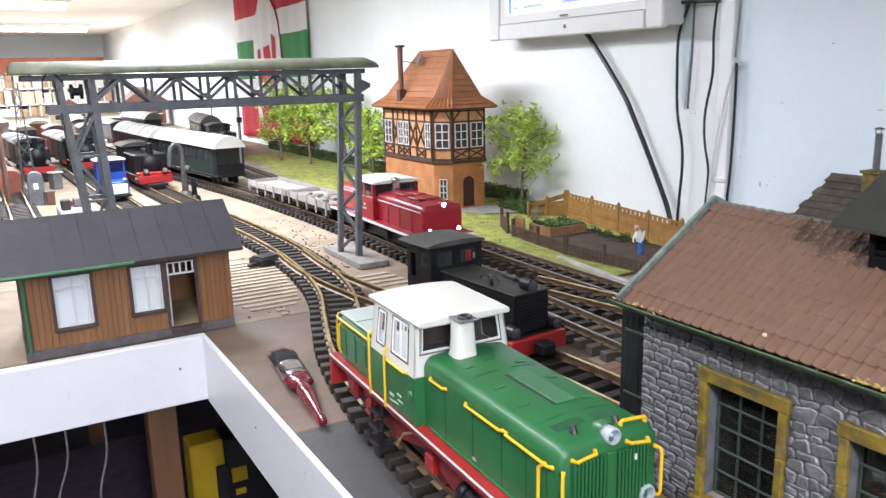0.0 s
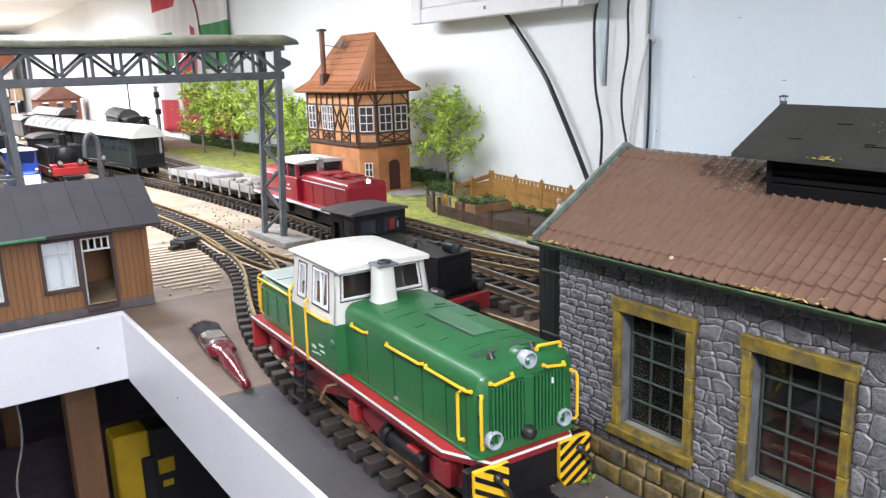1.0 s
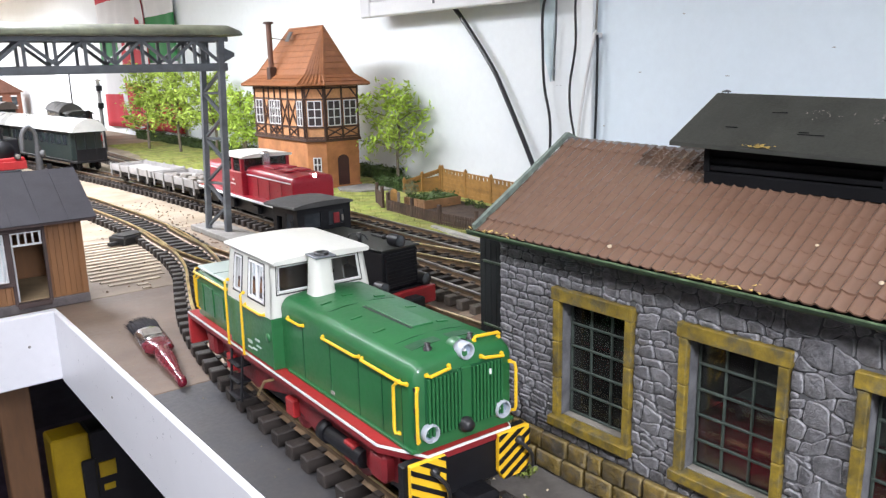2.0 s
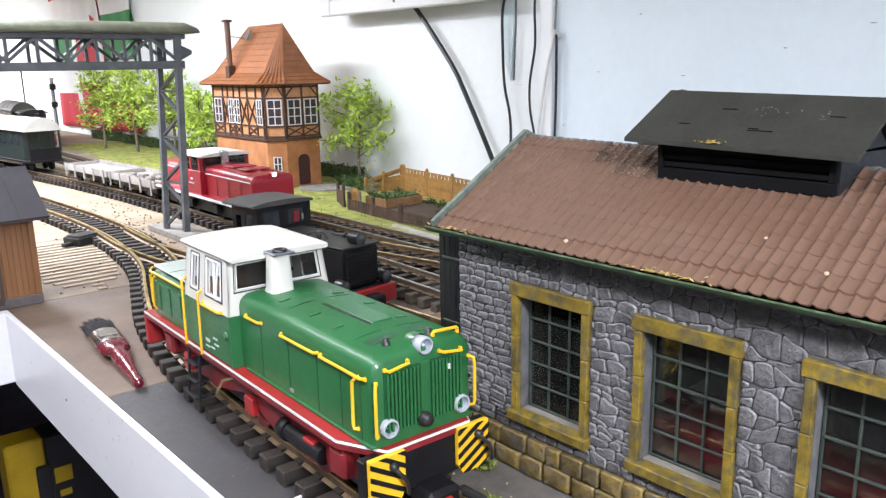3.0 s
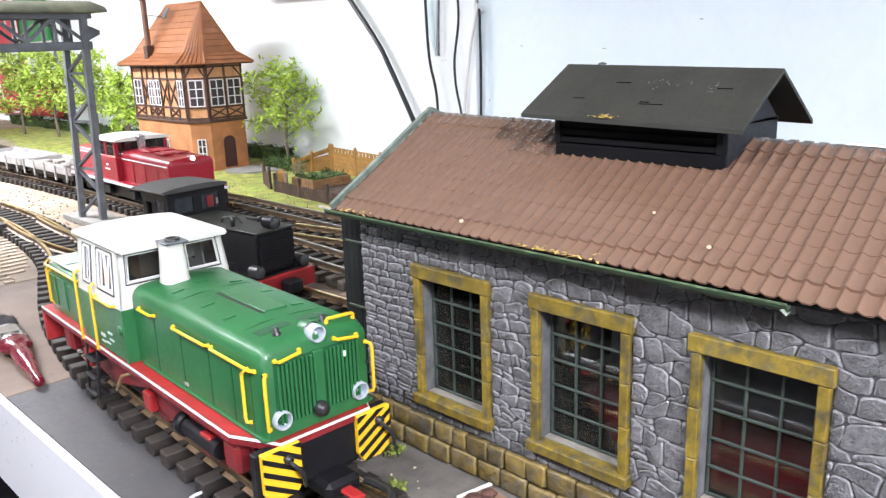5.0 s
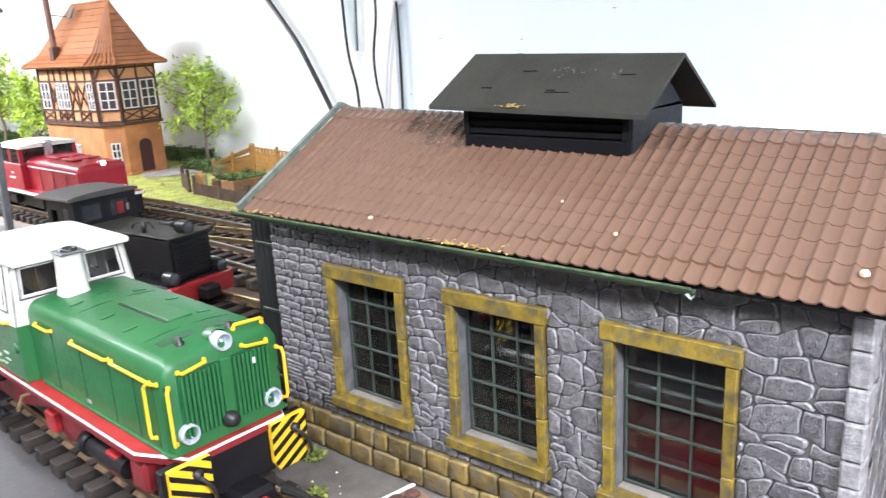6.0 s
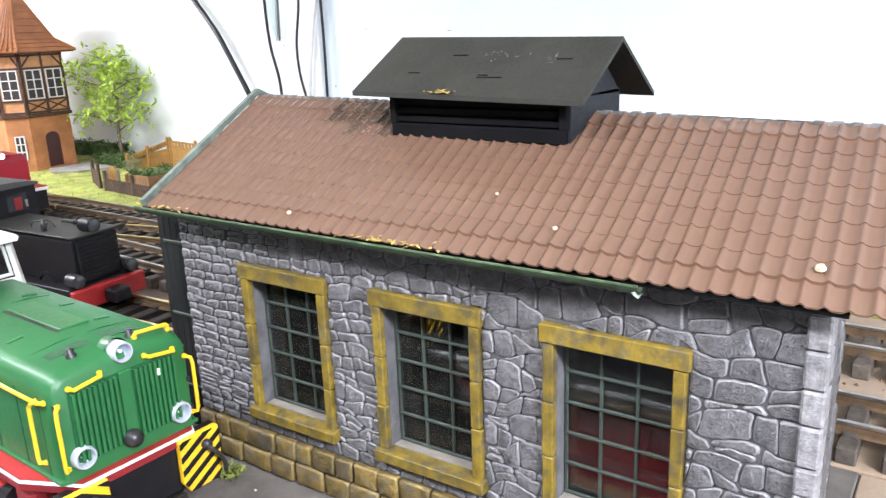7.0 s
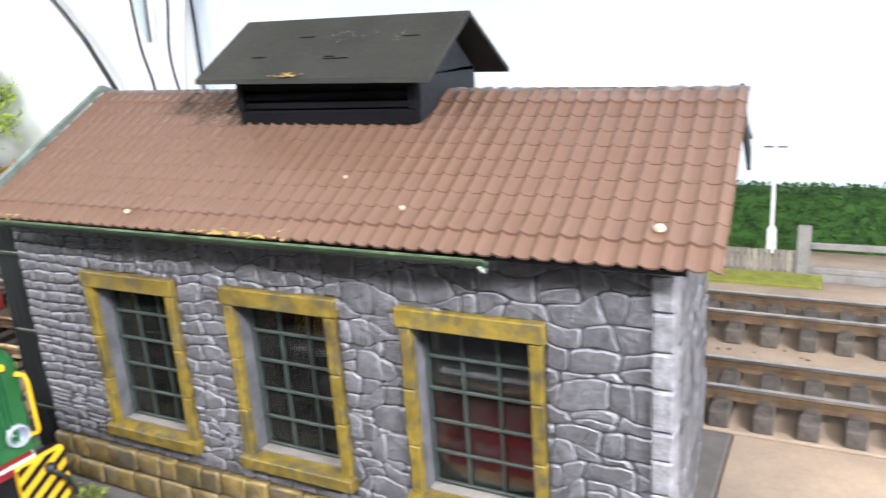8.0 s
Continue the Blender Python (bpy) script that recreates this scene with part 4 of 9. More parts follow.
def loft(sections, mi=0, smooth=True, upright=False):
    """Skins the sections along y, or upwards."""
    bm = bmesh.new()
    rings = [[bm.verts.new((p[0], p[1], y) if upright else (p[0], y, p[1])) for p in pts] for y, pts in sections]
    n = len(rings[0])
    for p, q in zip(rings, rings[1:]):
        for k in range(n):
            f = bm.faces.new([p[k], p[(k + 1) % n], q[(k + 1) % n], q[k]])
            f.material_index, f.smooth = mi, smooth
    for ring in (rings[0][::-1], rings[-1]):
        bm.faces.new(ring).material_index = mi
    bmesh.ops.recalc_face_normals(bm, faces=bm.faces[:])
    return bm


RB = 0.068                                                         # running board top
hood = part("hood", loft([(0.0, hood_section(0.0345, 0.1165, 0.1195, RB)), (0.0015, hood_section(0.0362, 0.119, 0.1225, RB)), (0.006, hood_section(0.037, 0.1205, 0.1252, RB)), (0.174, hood_section(0.037, 0.1205, 0.1252, RB))]), GREEN, loco, "long green engine hood", smooth=True)
# radiator grille: frame, upright bars over a dark recess, in two fields
part("grille_back", B(CX - 0.029, CX + 0.029, -0.0006, 0.001, 0.0755, 0.1135), GREENDARK, hood, "dark radiator recess")
for s in (-1, 1):
    for k in range(9):
        x = CX + s * (0.0055 + k * 0.0027)
        part("grille_bar", B(x - 0.0008, x + 0.0008, -0.0026, 0.0, 0.0765, 0.1125, 0.0003), GREEN, hood)
part("grille_post", B(CX - 0.0035, CX + 0.0035, -0.0022, 0.0, 0.074, 0.114, 0.0006), GREEN, hood)
part("filler_cap", lathe(bmesh.new(), [(0.0045, 0), (0.0048, 0.003), (0.0038, 0.004), (0.0036, 0.006), (0, 0.0062)], (CX - 0.002, -0.0015, 0.0785), (0, -1, 0), 14), BLACKPLASTIC, hood, "black filler cap")


def headlight(x, y, z, r, parent):
    h_ = part("headlight", lathe(bmesh.new(), [(r * 0.92, 0.004), (r, 0.0), (r, -0.0040), (r * 0.93, -0.0050), (r * 0.80, -0.0050), (r * 0.72, -0.0036), (r * 0.70, -0.0010)], (x, y, z), (0, 1, 0), 24), LAMPRIM, parent, "pale-rimmed headlight", smooth=True)
    part("lens", lathe(bmesh.new(), [(r * 0.73, -0.0022), (r * 0.5, -0.0012), (r * 0.2, -0.0006), (0, -0.0005)], (x, y, z), (0, 1, 0), 18), LAMPGLASS, h_, smooth=True)
    part("bulb", lathe(bmesh.new(), [(r * 0.20, -0.0008), (r * 0.17, -0.0022), (0, -0.0030)], (x, y, z), (0, 1, 0), 10), STRIPE, h_, smooth=True)
    return h_


headlight(CX - 0.027, 0.0008, 0.0795, 0.0058, hood)
headlight(CX + 0.027, 0.0008, 0.0795, 0.0058, hood)
headlight(CX + 0.0005, 0.0022, 0.1235, 0.0054, hood)
part("lamp_socket", lathe(bmesh.new(), [(0.0064, 0), (0.0058, 0.008), (0.002, 0.013), (0, 0.013)], (CX + 0.0005, 0.004, 0.1232), (0, 1, 0), 18), GREEN, hood, smooth=True)
# panel lines, lids and hinges on top and sides
def top(x):
    return 0.1254 - max(0.0, abs(x) - 0.013) * 0.135


def hood_strip(x0, x1, y0, y1, h):
    """A strip laid on the curved hood top, h proud of it."""
    xs_ = [x0 + (x1 - x0) * k / 8 for k in range(9)]
    return PR([(CX + x, top(x) + h) for x in xs_] + [(CX + x, top(x) - 0.001) for x in xs_[::-1]], "y", y0, y1)


part("lid", B(CX - 0.004, CX + 0.012, 0.048, 0.108, 0.1250, 0.1266, 0.0005), GREEN, hood)
# black strip: the shadow along the lid's edge, drawn as colour
part("lid_shadow_gap", B(CX - 0.0060, CX - 0.0040, 0.048, 0.108, 0.1248, 0.1258), BLACKPLASTIC, hood)
part("top_patch", hood_strip(-0.025, 0.023, 0.018, 0.027, 0.00025), GREENDARK, hood, "worn dark patch on the hood top")
for y in (0.0345, 0.118):
    part("top_seam", hood_strip(-0.0265, 0.0265, y - 0.0003, y + 0.0003, 0.0003), GREENDARK, hood)
for x, y in ((-0.022, 0.06), (-0.02, 0.092), (0.02, 0.05), (0.022, 0.09), (0.018, 0.125), (-0.02, 0.135), (0.0, 0.14)):
    part("hinge", hood_strip(x - 0.004, x + 0.004, y - 0.0012, y + 0.0012, 0.0008), GREEN, hood)
for x, y in ((-0.018, 0.012), (0.012, 0.010)):
    part("cap", lathe(bmesh.new(), [(0.0024, -0.002), (0.0026, 0.0014), (0.0016, 0.002), (0.0018, 0.0042), (0, 0.0044)], (CX + x, y, 0.1248), (0, 0, 1), 12), BLACKPLASTIC, hood, "small black knob")
for y in (0.012, 0.034, 0.062, 0.100, 0.140):
    part("side_seam", B(CX - 0.0374, CX - 0.0366, y - 0.0003, y + 0.0003, RB + 0.002, 0.112), GREENDARK, hood)
    part("side_seam", B(CX + 0.0366, CX + 0.0374, y - 0.0003, y + 0.0003, RB + 0.002, 0.112), GREENDARK, hood)
part("nameplate", B(CX - 0.0376, CX - 0.0368, 0.096, 0.1005, 0.0725, 0.0748), CONCRETE, hood, "tiny pale maker's plate")
part("hood_foot", B(CX - 0.0385, CX + 0.0385, 0.0005, 0.166, RB, RB + 0.0022, 0.0004), GREEN, hood)
for s in (-1, 1):
    for z in (0.0785, 0.095, 0.108):
        part("door_hinge", B(CX + s * 0.0352 - 0.001, CX + s * 0.0352 + 0.001, -0.0006, 0.002, z - 0.0012, z + 0.0012), BLACKPLASTIC, hood)
part("tag", B(CX + 0.0165, CX + 0.018, -0.0032, -0.0024, 0.105, 0.1085), STRIPE, hood)


def handrail(pts, parent, r=0.00105):
    """A yellow rail through the points with knobs at its ends."""
    bm = tube(bmesh.new(), pts, r, 8)
    for p in (pts[0], pts[-1]):
        lathe(bm, [(0, -0.0016), (0.0014, -0.0008), (0.0014, 0.0008), (0, 0.0016)], p, (0, 0, 1), 8)
    return part("handrail", bm, YELLOW, parent, "yellow wire handrail", smooth=True)


for s in (-1, 1):
    xs = CX + s * 0.0395
    handrail([(CX + s * 0.037, 0.013, 0.1095), (xs, 0.014, 0.1085), (xs, 0.017, 0.106), (xs, 0.0175, 0.079), (xs, 0.0165, 0.0765), (CX + s * 0.037, 0.0155, 0.076)], hood)
    handrail([(CX + s * 0.0345, -0.0005, 0.1085), (CX + s * 0.0365, -0.003, 0.1075), (CX + s * 0.037, -0.0035, 0.104), (CX + s * 0.037, -0.0035, 0.079), (CX + s * 0.0365, -0.003, 0.0765), (CX + s * 0.0345, -0.0005, 0.076)], hood)
    handrail([(CX + s * 0.0372, 0.006, 0.1100), (xs, 0.008, 0.1104), (xs, 0.054, 0.1108), (CX + s * 0.0372, 0.056, 0.1108)], hood)
    handrail([(CX + s * 0.0372, 0.060, 0.1108), (xs, 0.062, 0.1108), (xs, 0.106, 0.1108), (CX + s * 0.0372, 0.108, 0.1108)], hood)
    handrail([(CX + s * 0.0372, 0.138, 0.1108), (xs, 0.140, 0.1108), (xs, 0.160, 0.1108), (CX + s * 0.0372, 0.162, 0.1108)], hood)
    handrail([(CX + s * 0.028, -0.0005, 0.1150), (CX + s * 0.027, -0.0035, 0.1148), (CX + s * 0.013, -0.0035, 0.1168), (CX + s * 0.012, -0.0005, 0.1170)], hood)
handrail([(CX + 0.012, 0.006, 0.1255), (CX + 0.012, 0.0055, 0.1268), (CX + 0.013, 0.0055, 0.1276), (CX + 0.030, 0.0055, 0.1266), (CX + 0.031, 0.0055, 0.1258), (CX + 0.031, 0.006, 0.1235)], hood)

# cab: green below, cream above leaning in, windows let into the walls
CX = -0.0070
CY0, CY1, CB, CT, ZB, ZT = 0.175, 0.260, 0.0432, 0.0392, 0.1075, 0.1485
cab = part("cab", B(CX - CB, CX + CB, CY0, CY1, RB, ZB, 0.0012), GREEN, loco, "green lower cab")


def leaning_wall(p, q, lean_p, lean_q, wins, thick, name, inward):
    """A cream cab wall from p to q (x, y), leaning in by lean at the top; wins: (u0, u1, v0, v1) as shares."""
    bm = bmesh.new()
    us = sorted({0.0, 1.0, *[w[0] for w in wins], *[w[1] for w in wins]})
    vs = sorted({0.0, 1.0, *[w[2] for w in wins], *[w[3] for w in wins]})

    def at(u, v, d):
        a = Vector((p[0] + lean_p[0] * v, p[1] + lean_p[1] * v, 0))
        b = Vector((q[0] + lean_q[0] * v, q[1] + lean_q[1] * v, 0))
        w = a + (b - a) * u
        return (w.x + inward[0] * d, w.y + inward[1] * d, ZB + (ZT - ZB) * v)

    grid_ = {(i, j, d_): bm.verts.new(at(u, v, d_ * thick)) for i, u in enumerate(us) for j, v in enumerate(vs) for d_ in (0, 1)}

    def full(i, j):
        if not (0 <= i < len(us) - 1 and 0 <= j < len(vs) - 1):
            return False
        return not any(w[0] <= us[i] and us[i + 1] <= w[1] and w[2] <= vs[j] and vs[j + 1] <= w[3] for w in wins)

    for i in range(len(us) - 1):
        for j in range(len(vs) - 1):
            if full(i, j):
                ring_ = [(i, j), (i + 1, j), (i + 1, j + 1), (i, j + 1)]
                for d_ in (0, 1):
                    bm.faces.new([grid_[(*c, d_)] for c in ring_])
                for c, e, nb in ((ring_[0], ring_[1], (i, j - 1)), (ring_[1], ring_[2], (i + 1, j)), (ring_[2], ring_[3], (i, j + 1)), (ring_[3], ring_[0], (i - 1, j))):
                    if not full(*nb):
                        bm.faces.new([grid_[(*c, 0)], grid_[(*e, 0)], grid_[(*e, 1)], grid_[(*c, 1)]])
    bmesh.ops.delete(bm, geom=[v for v in bm.verts if not v.link_faces], context="VERTS")
    bmesh.ops.recalc_face_normals(bm, faces=bm.faces[:])
    ob = part(name, bm, LOCOWHITE, cab, "cream upper cab wall")
    for w in wins:
        g = bmesh.new()
        g.faces.new([g.verts.new(at(u, v, thick * 0.55)) for u, v in ((w[0], w[2]), (w[1], w[2]), (w[1], w[3]), (w[0], w[3]))])
        pane = part("window_pane", g, DARKGLASS, ob, "dark glazed cab window")
        pane.visible_shadow = False
        for name_, grow, r_, mat_ in (("window_frame", -0.010, 0.0008, STRIPE), ("window_seal", 0.014, 0.00055, BLACKPLASTIC)):
            tall = grow * 2.0
            loop = [Vector(at(u, v, -0.0002)) for u, v in ((w[0] - grow, w[2] - tall), (w[1] + grow, w[2] - tall), (w[1] + grow, w[3] + tall), (w[0] - grow, w[3] + tall))]
            part(name_, tube(bmesh.new(), loop + [loop[0], loop[1]], r_, 6), mat_, ob)
    return ob


d = CB - CT
leaning_wall((CX - CB, CY0), (CX - CB, CY1), (d, 0.004), (d, -0.004), [(0.13, 0.48, 0.22, 0.92), (0.66, 0.84, 0.22, 0.90)], 0.0016, "cab_side", (1, 0))
leaning_wall((CX + CB, CY0), (CX + CB, CY1), (-d, 0.004), (-d, -0.004), [(0.13, 0.48, 0.22, 0.92), (0.66, 0.84, 0.22, 0.90)], 0.0016, "cab_side", (-1, 0))
leaning_wall((CX - CB, CY0), (CX + CB, CY0), (d, 0.004), (-d, 0.004), [(0.075, 0.41, 0.44, 0.93), (0.62, 0.92, 0.44, 0.93)], 0.0016, "cab_front", (0, 1))
leaning_wall((CX - CB, CY1), (CX + CB, CY1), (d, -0.004), (-d, -0.004), [(0.075, 0.41, 0.44, 0.93), (0.62, 0.92, 0.44, 0.93)], 0.0016, "cab_rear", (0, -1))
part("window_divider", BAR((CX - CB + 0.0016, 0.201, ZB + 0.010), (CX - CT - 0.001, 0.2015, ZT - 0.004), 0.0012, 0.0016), STRIPE, cab)
part("front_skirt", B(CX - CB, CX - 0.0345, CY0 - 0.001, CY0 + 0.002, RB, ZB), GREEN, cab)
part("cab_floor", B(CX - 0.038, CX + 0.038, CY0 + 0.004, CY1 - 0.004, ZB, ZB + 0.004), INSIDE, cab)
part("seat", B(CX - 0.01, CX + 0.02, CY0 + 0.05, CY0 + 0.075, ZB + 0.004, ZB + 0.03, 0.003), surf("brown_seat", (0.16, 0.08, 0.04), 0.6), cab, "brown cab seat")
for k, (y, z, h_) in enumerate(((0.199, 0.083, 0.004), (0.197, 0.0785, 0.0032), (0.205, 0.0745, 0.003), (0.214, 0.078, 0.006), (0.2145, 0.0735, 0.003))):
    for j in range(4):
        part("lettering_bar", B(CX - CB - 0.0006, CX - CB + 0.0006, y + j * 0.0021, y + j * 0.0021 + 0.0013, z, z + h_ * 0.4), ROOFPALE, cab)
part("lamp_bracket", lathe(bmesh.new(), [(0.0036, 0), (0.0036, 0.0012), (0, 0.0014)], (CX - CB + 0.0004, 0.1815, 0.0915), (-1, 0, 0), 14), GREEN, cab)


def roof_section(half, edge, crown):
    pts = [(CX - half, edge), (CX - half - 0.0008, edge + 0.0016)]
    for i in range(0, 9):
        a = i / 8
        x = -half + 2 * half * a
        pts.append((CX + x, edge + 0.003 + (crown - edge - 0.003) * (1 - (x / half) ** 2) ** 0.8))
    pts += [(CX + half + 0.0008, edge + 0.0016), (CX + half, edge)]
    return pts


def EXHAUST(hw, hd):
    """A rounded square round the exhaust's centre."""
    return [(CX - 0.0075 + hw * math.copysign(abs(math.cos(a)) ** 0.55, math.cos(a)), 0.1610 + hd * math.copysign(abs(math.sin(a)) ** 0.55, math.sin(a))) for a in [math.tau * (k + 0.5) / 20 for k in range(20)]]


part("roof", loft([(0.1700, roof_section(0.0392, 0.1482, 0.1528)), (0.1715, roof_section(0.0402, 0.1486, 0.1540)), (0.179, roof_section(0.0405, 0.1488, 0.1550)), (0.256, roof_section(0.0405, 0.1488, 0.1550)), (0.265, roof_section(0.0402, 0.1486, 0.1540)), (0.2665, roof_section(0.0392, 0.1482, 0.1528))]), LOCOWHITE, cab, "cream cab roof with rounded edges", smooth=True)
part("exhaust_casing", loft([(0.1240, [(x, y) for x, y in EXHAUST(0.0098, 0.0100)]), (0.1270, EXHAUST(0.0088, 0.0092)), (0.1400, EXHAUST(0.0080, 0.0084)), (0.1535, EXHAUST(0.0072, 0.0078))], upright=True), LOCOWHITE, cab, "cream exhaust casing before the cab", smooth=True)
part("exhaust_plate", B(CX - 0.016, CX + 0.001, 0.1495, 0.1680, 0.1532, 0.1546, 0.0006), GREYSTEEL, cab, "grey exhaust plate")
part("exhaust_ring", lathe(bmesh.new(), [(0.0055, 0), (0.0055, 0.002), (0.0035, 0.002), (0.003, 0.0004), (0, 0.0004)], (CX - 0.0075, 0.1575, 0.1545), (0, 0, 1), 18), BLACKPLASTIC, cab)
for s in (-1, 1):
    xx = CX + s * 0.0458
    handrail([(CX + s * 0.0432, 0.225, 0.117), (xx, 0.225, 0.116), (xx, 0.2265, 0.066), (CX + s * 0.0432, 0.2265, 0.0655)], cab)
    handrail([(CX + s * 0.0432, 0.257, 0.121), (xx, 0.257, 0.120), (xx, 0.2585, 0.066), (CX + s * 0.0432, 0.2585, 0.0655)], cab)
    handrail([(CX + s * 0.0432, 0.222, 0.1085), (xx, 0.221, 0.1085), (xx, 0.188, 0.1085), (CX + s * 0.0432, 0.186, 0.1085)], cab)

CX = -0.0045
# short rear hood with a pale lid
rear = part("rear_hood", loft([(0.2605, hood_section(0.0405, 0.108, 0.1105, RB)), (0.352, hood_section(0.0405, 0.108, 0.1105, RB)), (0.357, hood_section(0.0390, 0.106, 0.108, RB))]), GREEN, loco, "short green rear hood", smooth=True)
part("lid", B(CX - 0.0388, CX + 0.0388, 0.262, 0.352, 0.1108, 0.1135, 0.001), ROOFPALE, rear, "pale grey-green rear lid")
part("lid_seam", B(CX - 0.0388, CX + 0.0388, 0.311, 0.3118, 0.1134, 0.1138), GREENDARK, rear)
part("cap", lathe(bmesh.new(), [(0.005, -0.001), (0.005, 0.003), (0.003, 0.005), (0, 0.0055)], (CX + 0.012, 0.336, 0.1135), (0, 0, 1), 16), CHROME, rear)
for y0, y1, z0, z1 in ((0.285, 0.305, 0.078, 0.098), (0.310, 0.330, 0.074, 0.1), (0.335, 0.352, 0.074, 0.1)):
    part("side_door", B(CX - 0.0413, CX - 0.0401, y0, y1, z0, z1, 0.0004), GREEN, rear)
for s in (-1, 1):
    xs = CX + s * 0.0430
    handrail([(CX + s * 0.0407, 0.272, 0.1085), (xs, 0.274, 0.1085), (xs, 0.350, 0.1085), (CX + s * 0.0375, 0.3615, 0.1085), (CX + s * 0.02, 0.3615, 0.1085)], rear)
    handrail([(CX + s * 0.0407, 0.345, 0.104), (xs, 0.346, 0.102), (xs, 0.348, 0.076), (CX + s * 0.0407, 0.348, 0.074)], rear)
    handrail([(CX + s * 0.0375, 0.3575, 0.104), (CX + s * 0.0395, 0.361, 0.102), (CX + s * 0.0395, 0.361, 0.076), (CX + s * 0.0375, 0.3575, 0.074)], rear)

# running board with a white-edged red lip
OUT = [(-0.0465, 0.366), (-0.0465, 0.026), (-0.031, -0.0045), (0.031, -0.0045), (0.0465, 0.026), (0.0465, 0.366)]
board = part("running_board", PR([(CX + x, y) for x, y in OUT], "z", RB - 0.0035, RB - 0.0002), RED, loco, "red running board")
lip = [Vector((CX + x * 1.003, y, RB - 0.0010)) for x, y in OUT]
for a, b in zip(lip, lip[1:]):
    part("white_edge", BAR(a, b, 0.0012, 0.0016), STRIPE, board, "white painted edge")
    part("red_lip", BAR(a - Vector((0, 0, 0.0030)), b - Vector((0, 0, 0.0030)), 0.0010, 0.0032), DARKRED, board)

# chassis: frame plates, springs, tanks, steps, buffers, couplings, wheels
chassis = part("chassis", B(CX - 0.030, CX + 0.030, 0.006, 0.362, 0.028, 0.0645, 0.002), BLACK, loco, "black underframe")
for s in (-1, 1):
    part("frame_plate", PR([(0.020, 0.064), (0.020, 0.040), (0.05, 0.032), (0.10, 0.044), (0.13, 0.03), (0.18, 0.044), (0.24, 0.03), (0.30, 0.044), (0.345, 0.034), (0.358, 0.05), (0.358, 0.064)], "x", CX + s * 0.034 - 0.0012, CX + s * 0.034 + 0.0012, bevel=0.0005), DARKRED, chassis, "dark red side frame")
    part("air_tank", T([(CX + s * 0.036, 0.060, 0.040), (CX + s * 0.036, 0.112, 0.040)], 0.0062, 14), BLACK, chassis, "black air tank", smooth=True)
    part("tank_band", T([(CX + s * 0.036, 0.107, 0.040), (CX + s * 0.036, 0.116, 0.040)], 0.0078, 14), BLACK, chassis)
    part("sand_box", B(CX + s * 0.0375 - 0.0055, CX + s * 0.0375 + 0.0055, 0.026, 0.044, 0.038, 0.058, 0.0025), DARKRED, chassis, "red sand box")
    part("sand_box", B(CX + s * 0.0375 - 0.005, CX + s * 0.0375 + 0.005, 0.312, 0.330, 0.038, 0.058, 0.0025), DARKRED, chassis, "red sand box")
    for y in (0.075, 0.165, 0.285):
        part("wheel", lathe(bmesh.new(), [(0.004, 0.004), (0.013, 0.003), (0.0145, 0.004), (0.0175, 0.004), (0.0178, -0.001), (0.0198, -0.0025), (0.0198, -0.004), (0, -0.004)], (CX + s * 0.0255, y, 0.0385), (s, 0, 0), 28), DARKRED, chassis, "dark red spoked wheel", smooth=True)
        part("axle_box", B(CX + s * 0.0372 - 0.003, CX + s * 0.0372 + 0.003, y - 0.007, y + 0.007, 0.033, 0.047, 0.001), RED, chassis)
    for i, (z, dx) in enumerate(((0.050, 0.001), (0.036, 0.002), (0.022, 0.003))):
        part("step", B(CX + s * (0.043 + dx) - 0.006, CX + s * (0.043 + dx) + 0.006, 0.240, 0.262, z, z + 0.0015, 0.0004), BLACK, chassis)
    for y in (0.2395, 0.262):
        part("step_bar", BAR((CX + s * 0.045, y, 0.064), (CX + s * 0.049, y, 0.021), 0.0022, 0.0016), BLACK, chassis)
    part("brake_pipe", T([(CX + s * 0.033, 0.20, 0.050), (CX + s * 0.040, 0.21, 0.046), (CX + s * 0.040, 0.225, 0.030)], 0.0012, 6), RAIL, chassis)
part("buffer_beam", B(CX - 0.047, CX + 0.047, -0.003, 0.004, 0.036, 0.0645, 0.0008), BLACK, loco, "black front buffer beam")
beam = part("rear_beam", B(CX - 0.047, CX + 0.047, 0.3625, 0.3685, 0.036, 0.066, 0.001), RED, loco, "red rear buffer beam")
for s in (-1, 1):
    part("buffer", lathe(bmesh.new(), [(0.004, 0), (0.004, 0.012), (0.009, 0.013), (0.009, 0.015), (0, 0.0165)], (CX + s * 0.030, 0.3685, 0.050), (0, 1, 0), 18), RED, beam, smooth=True)
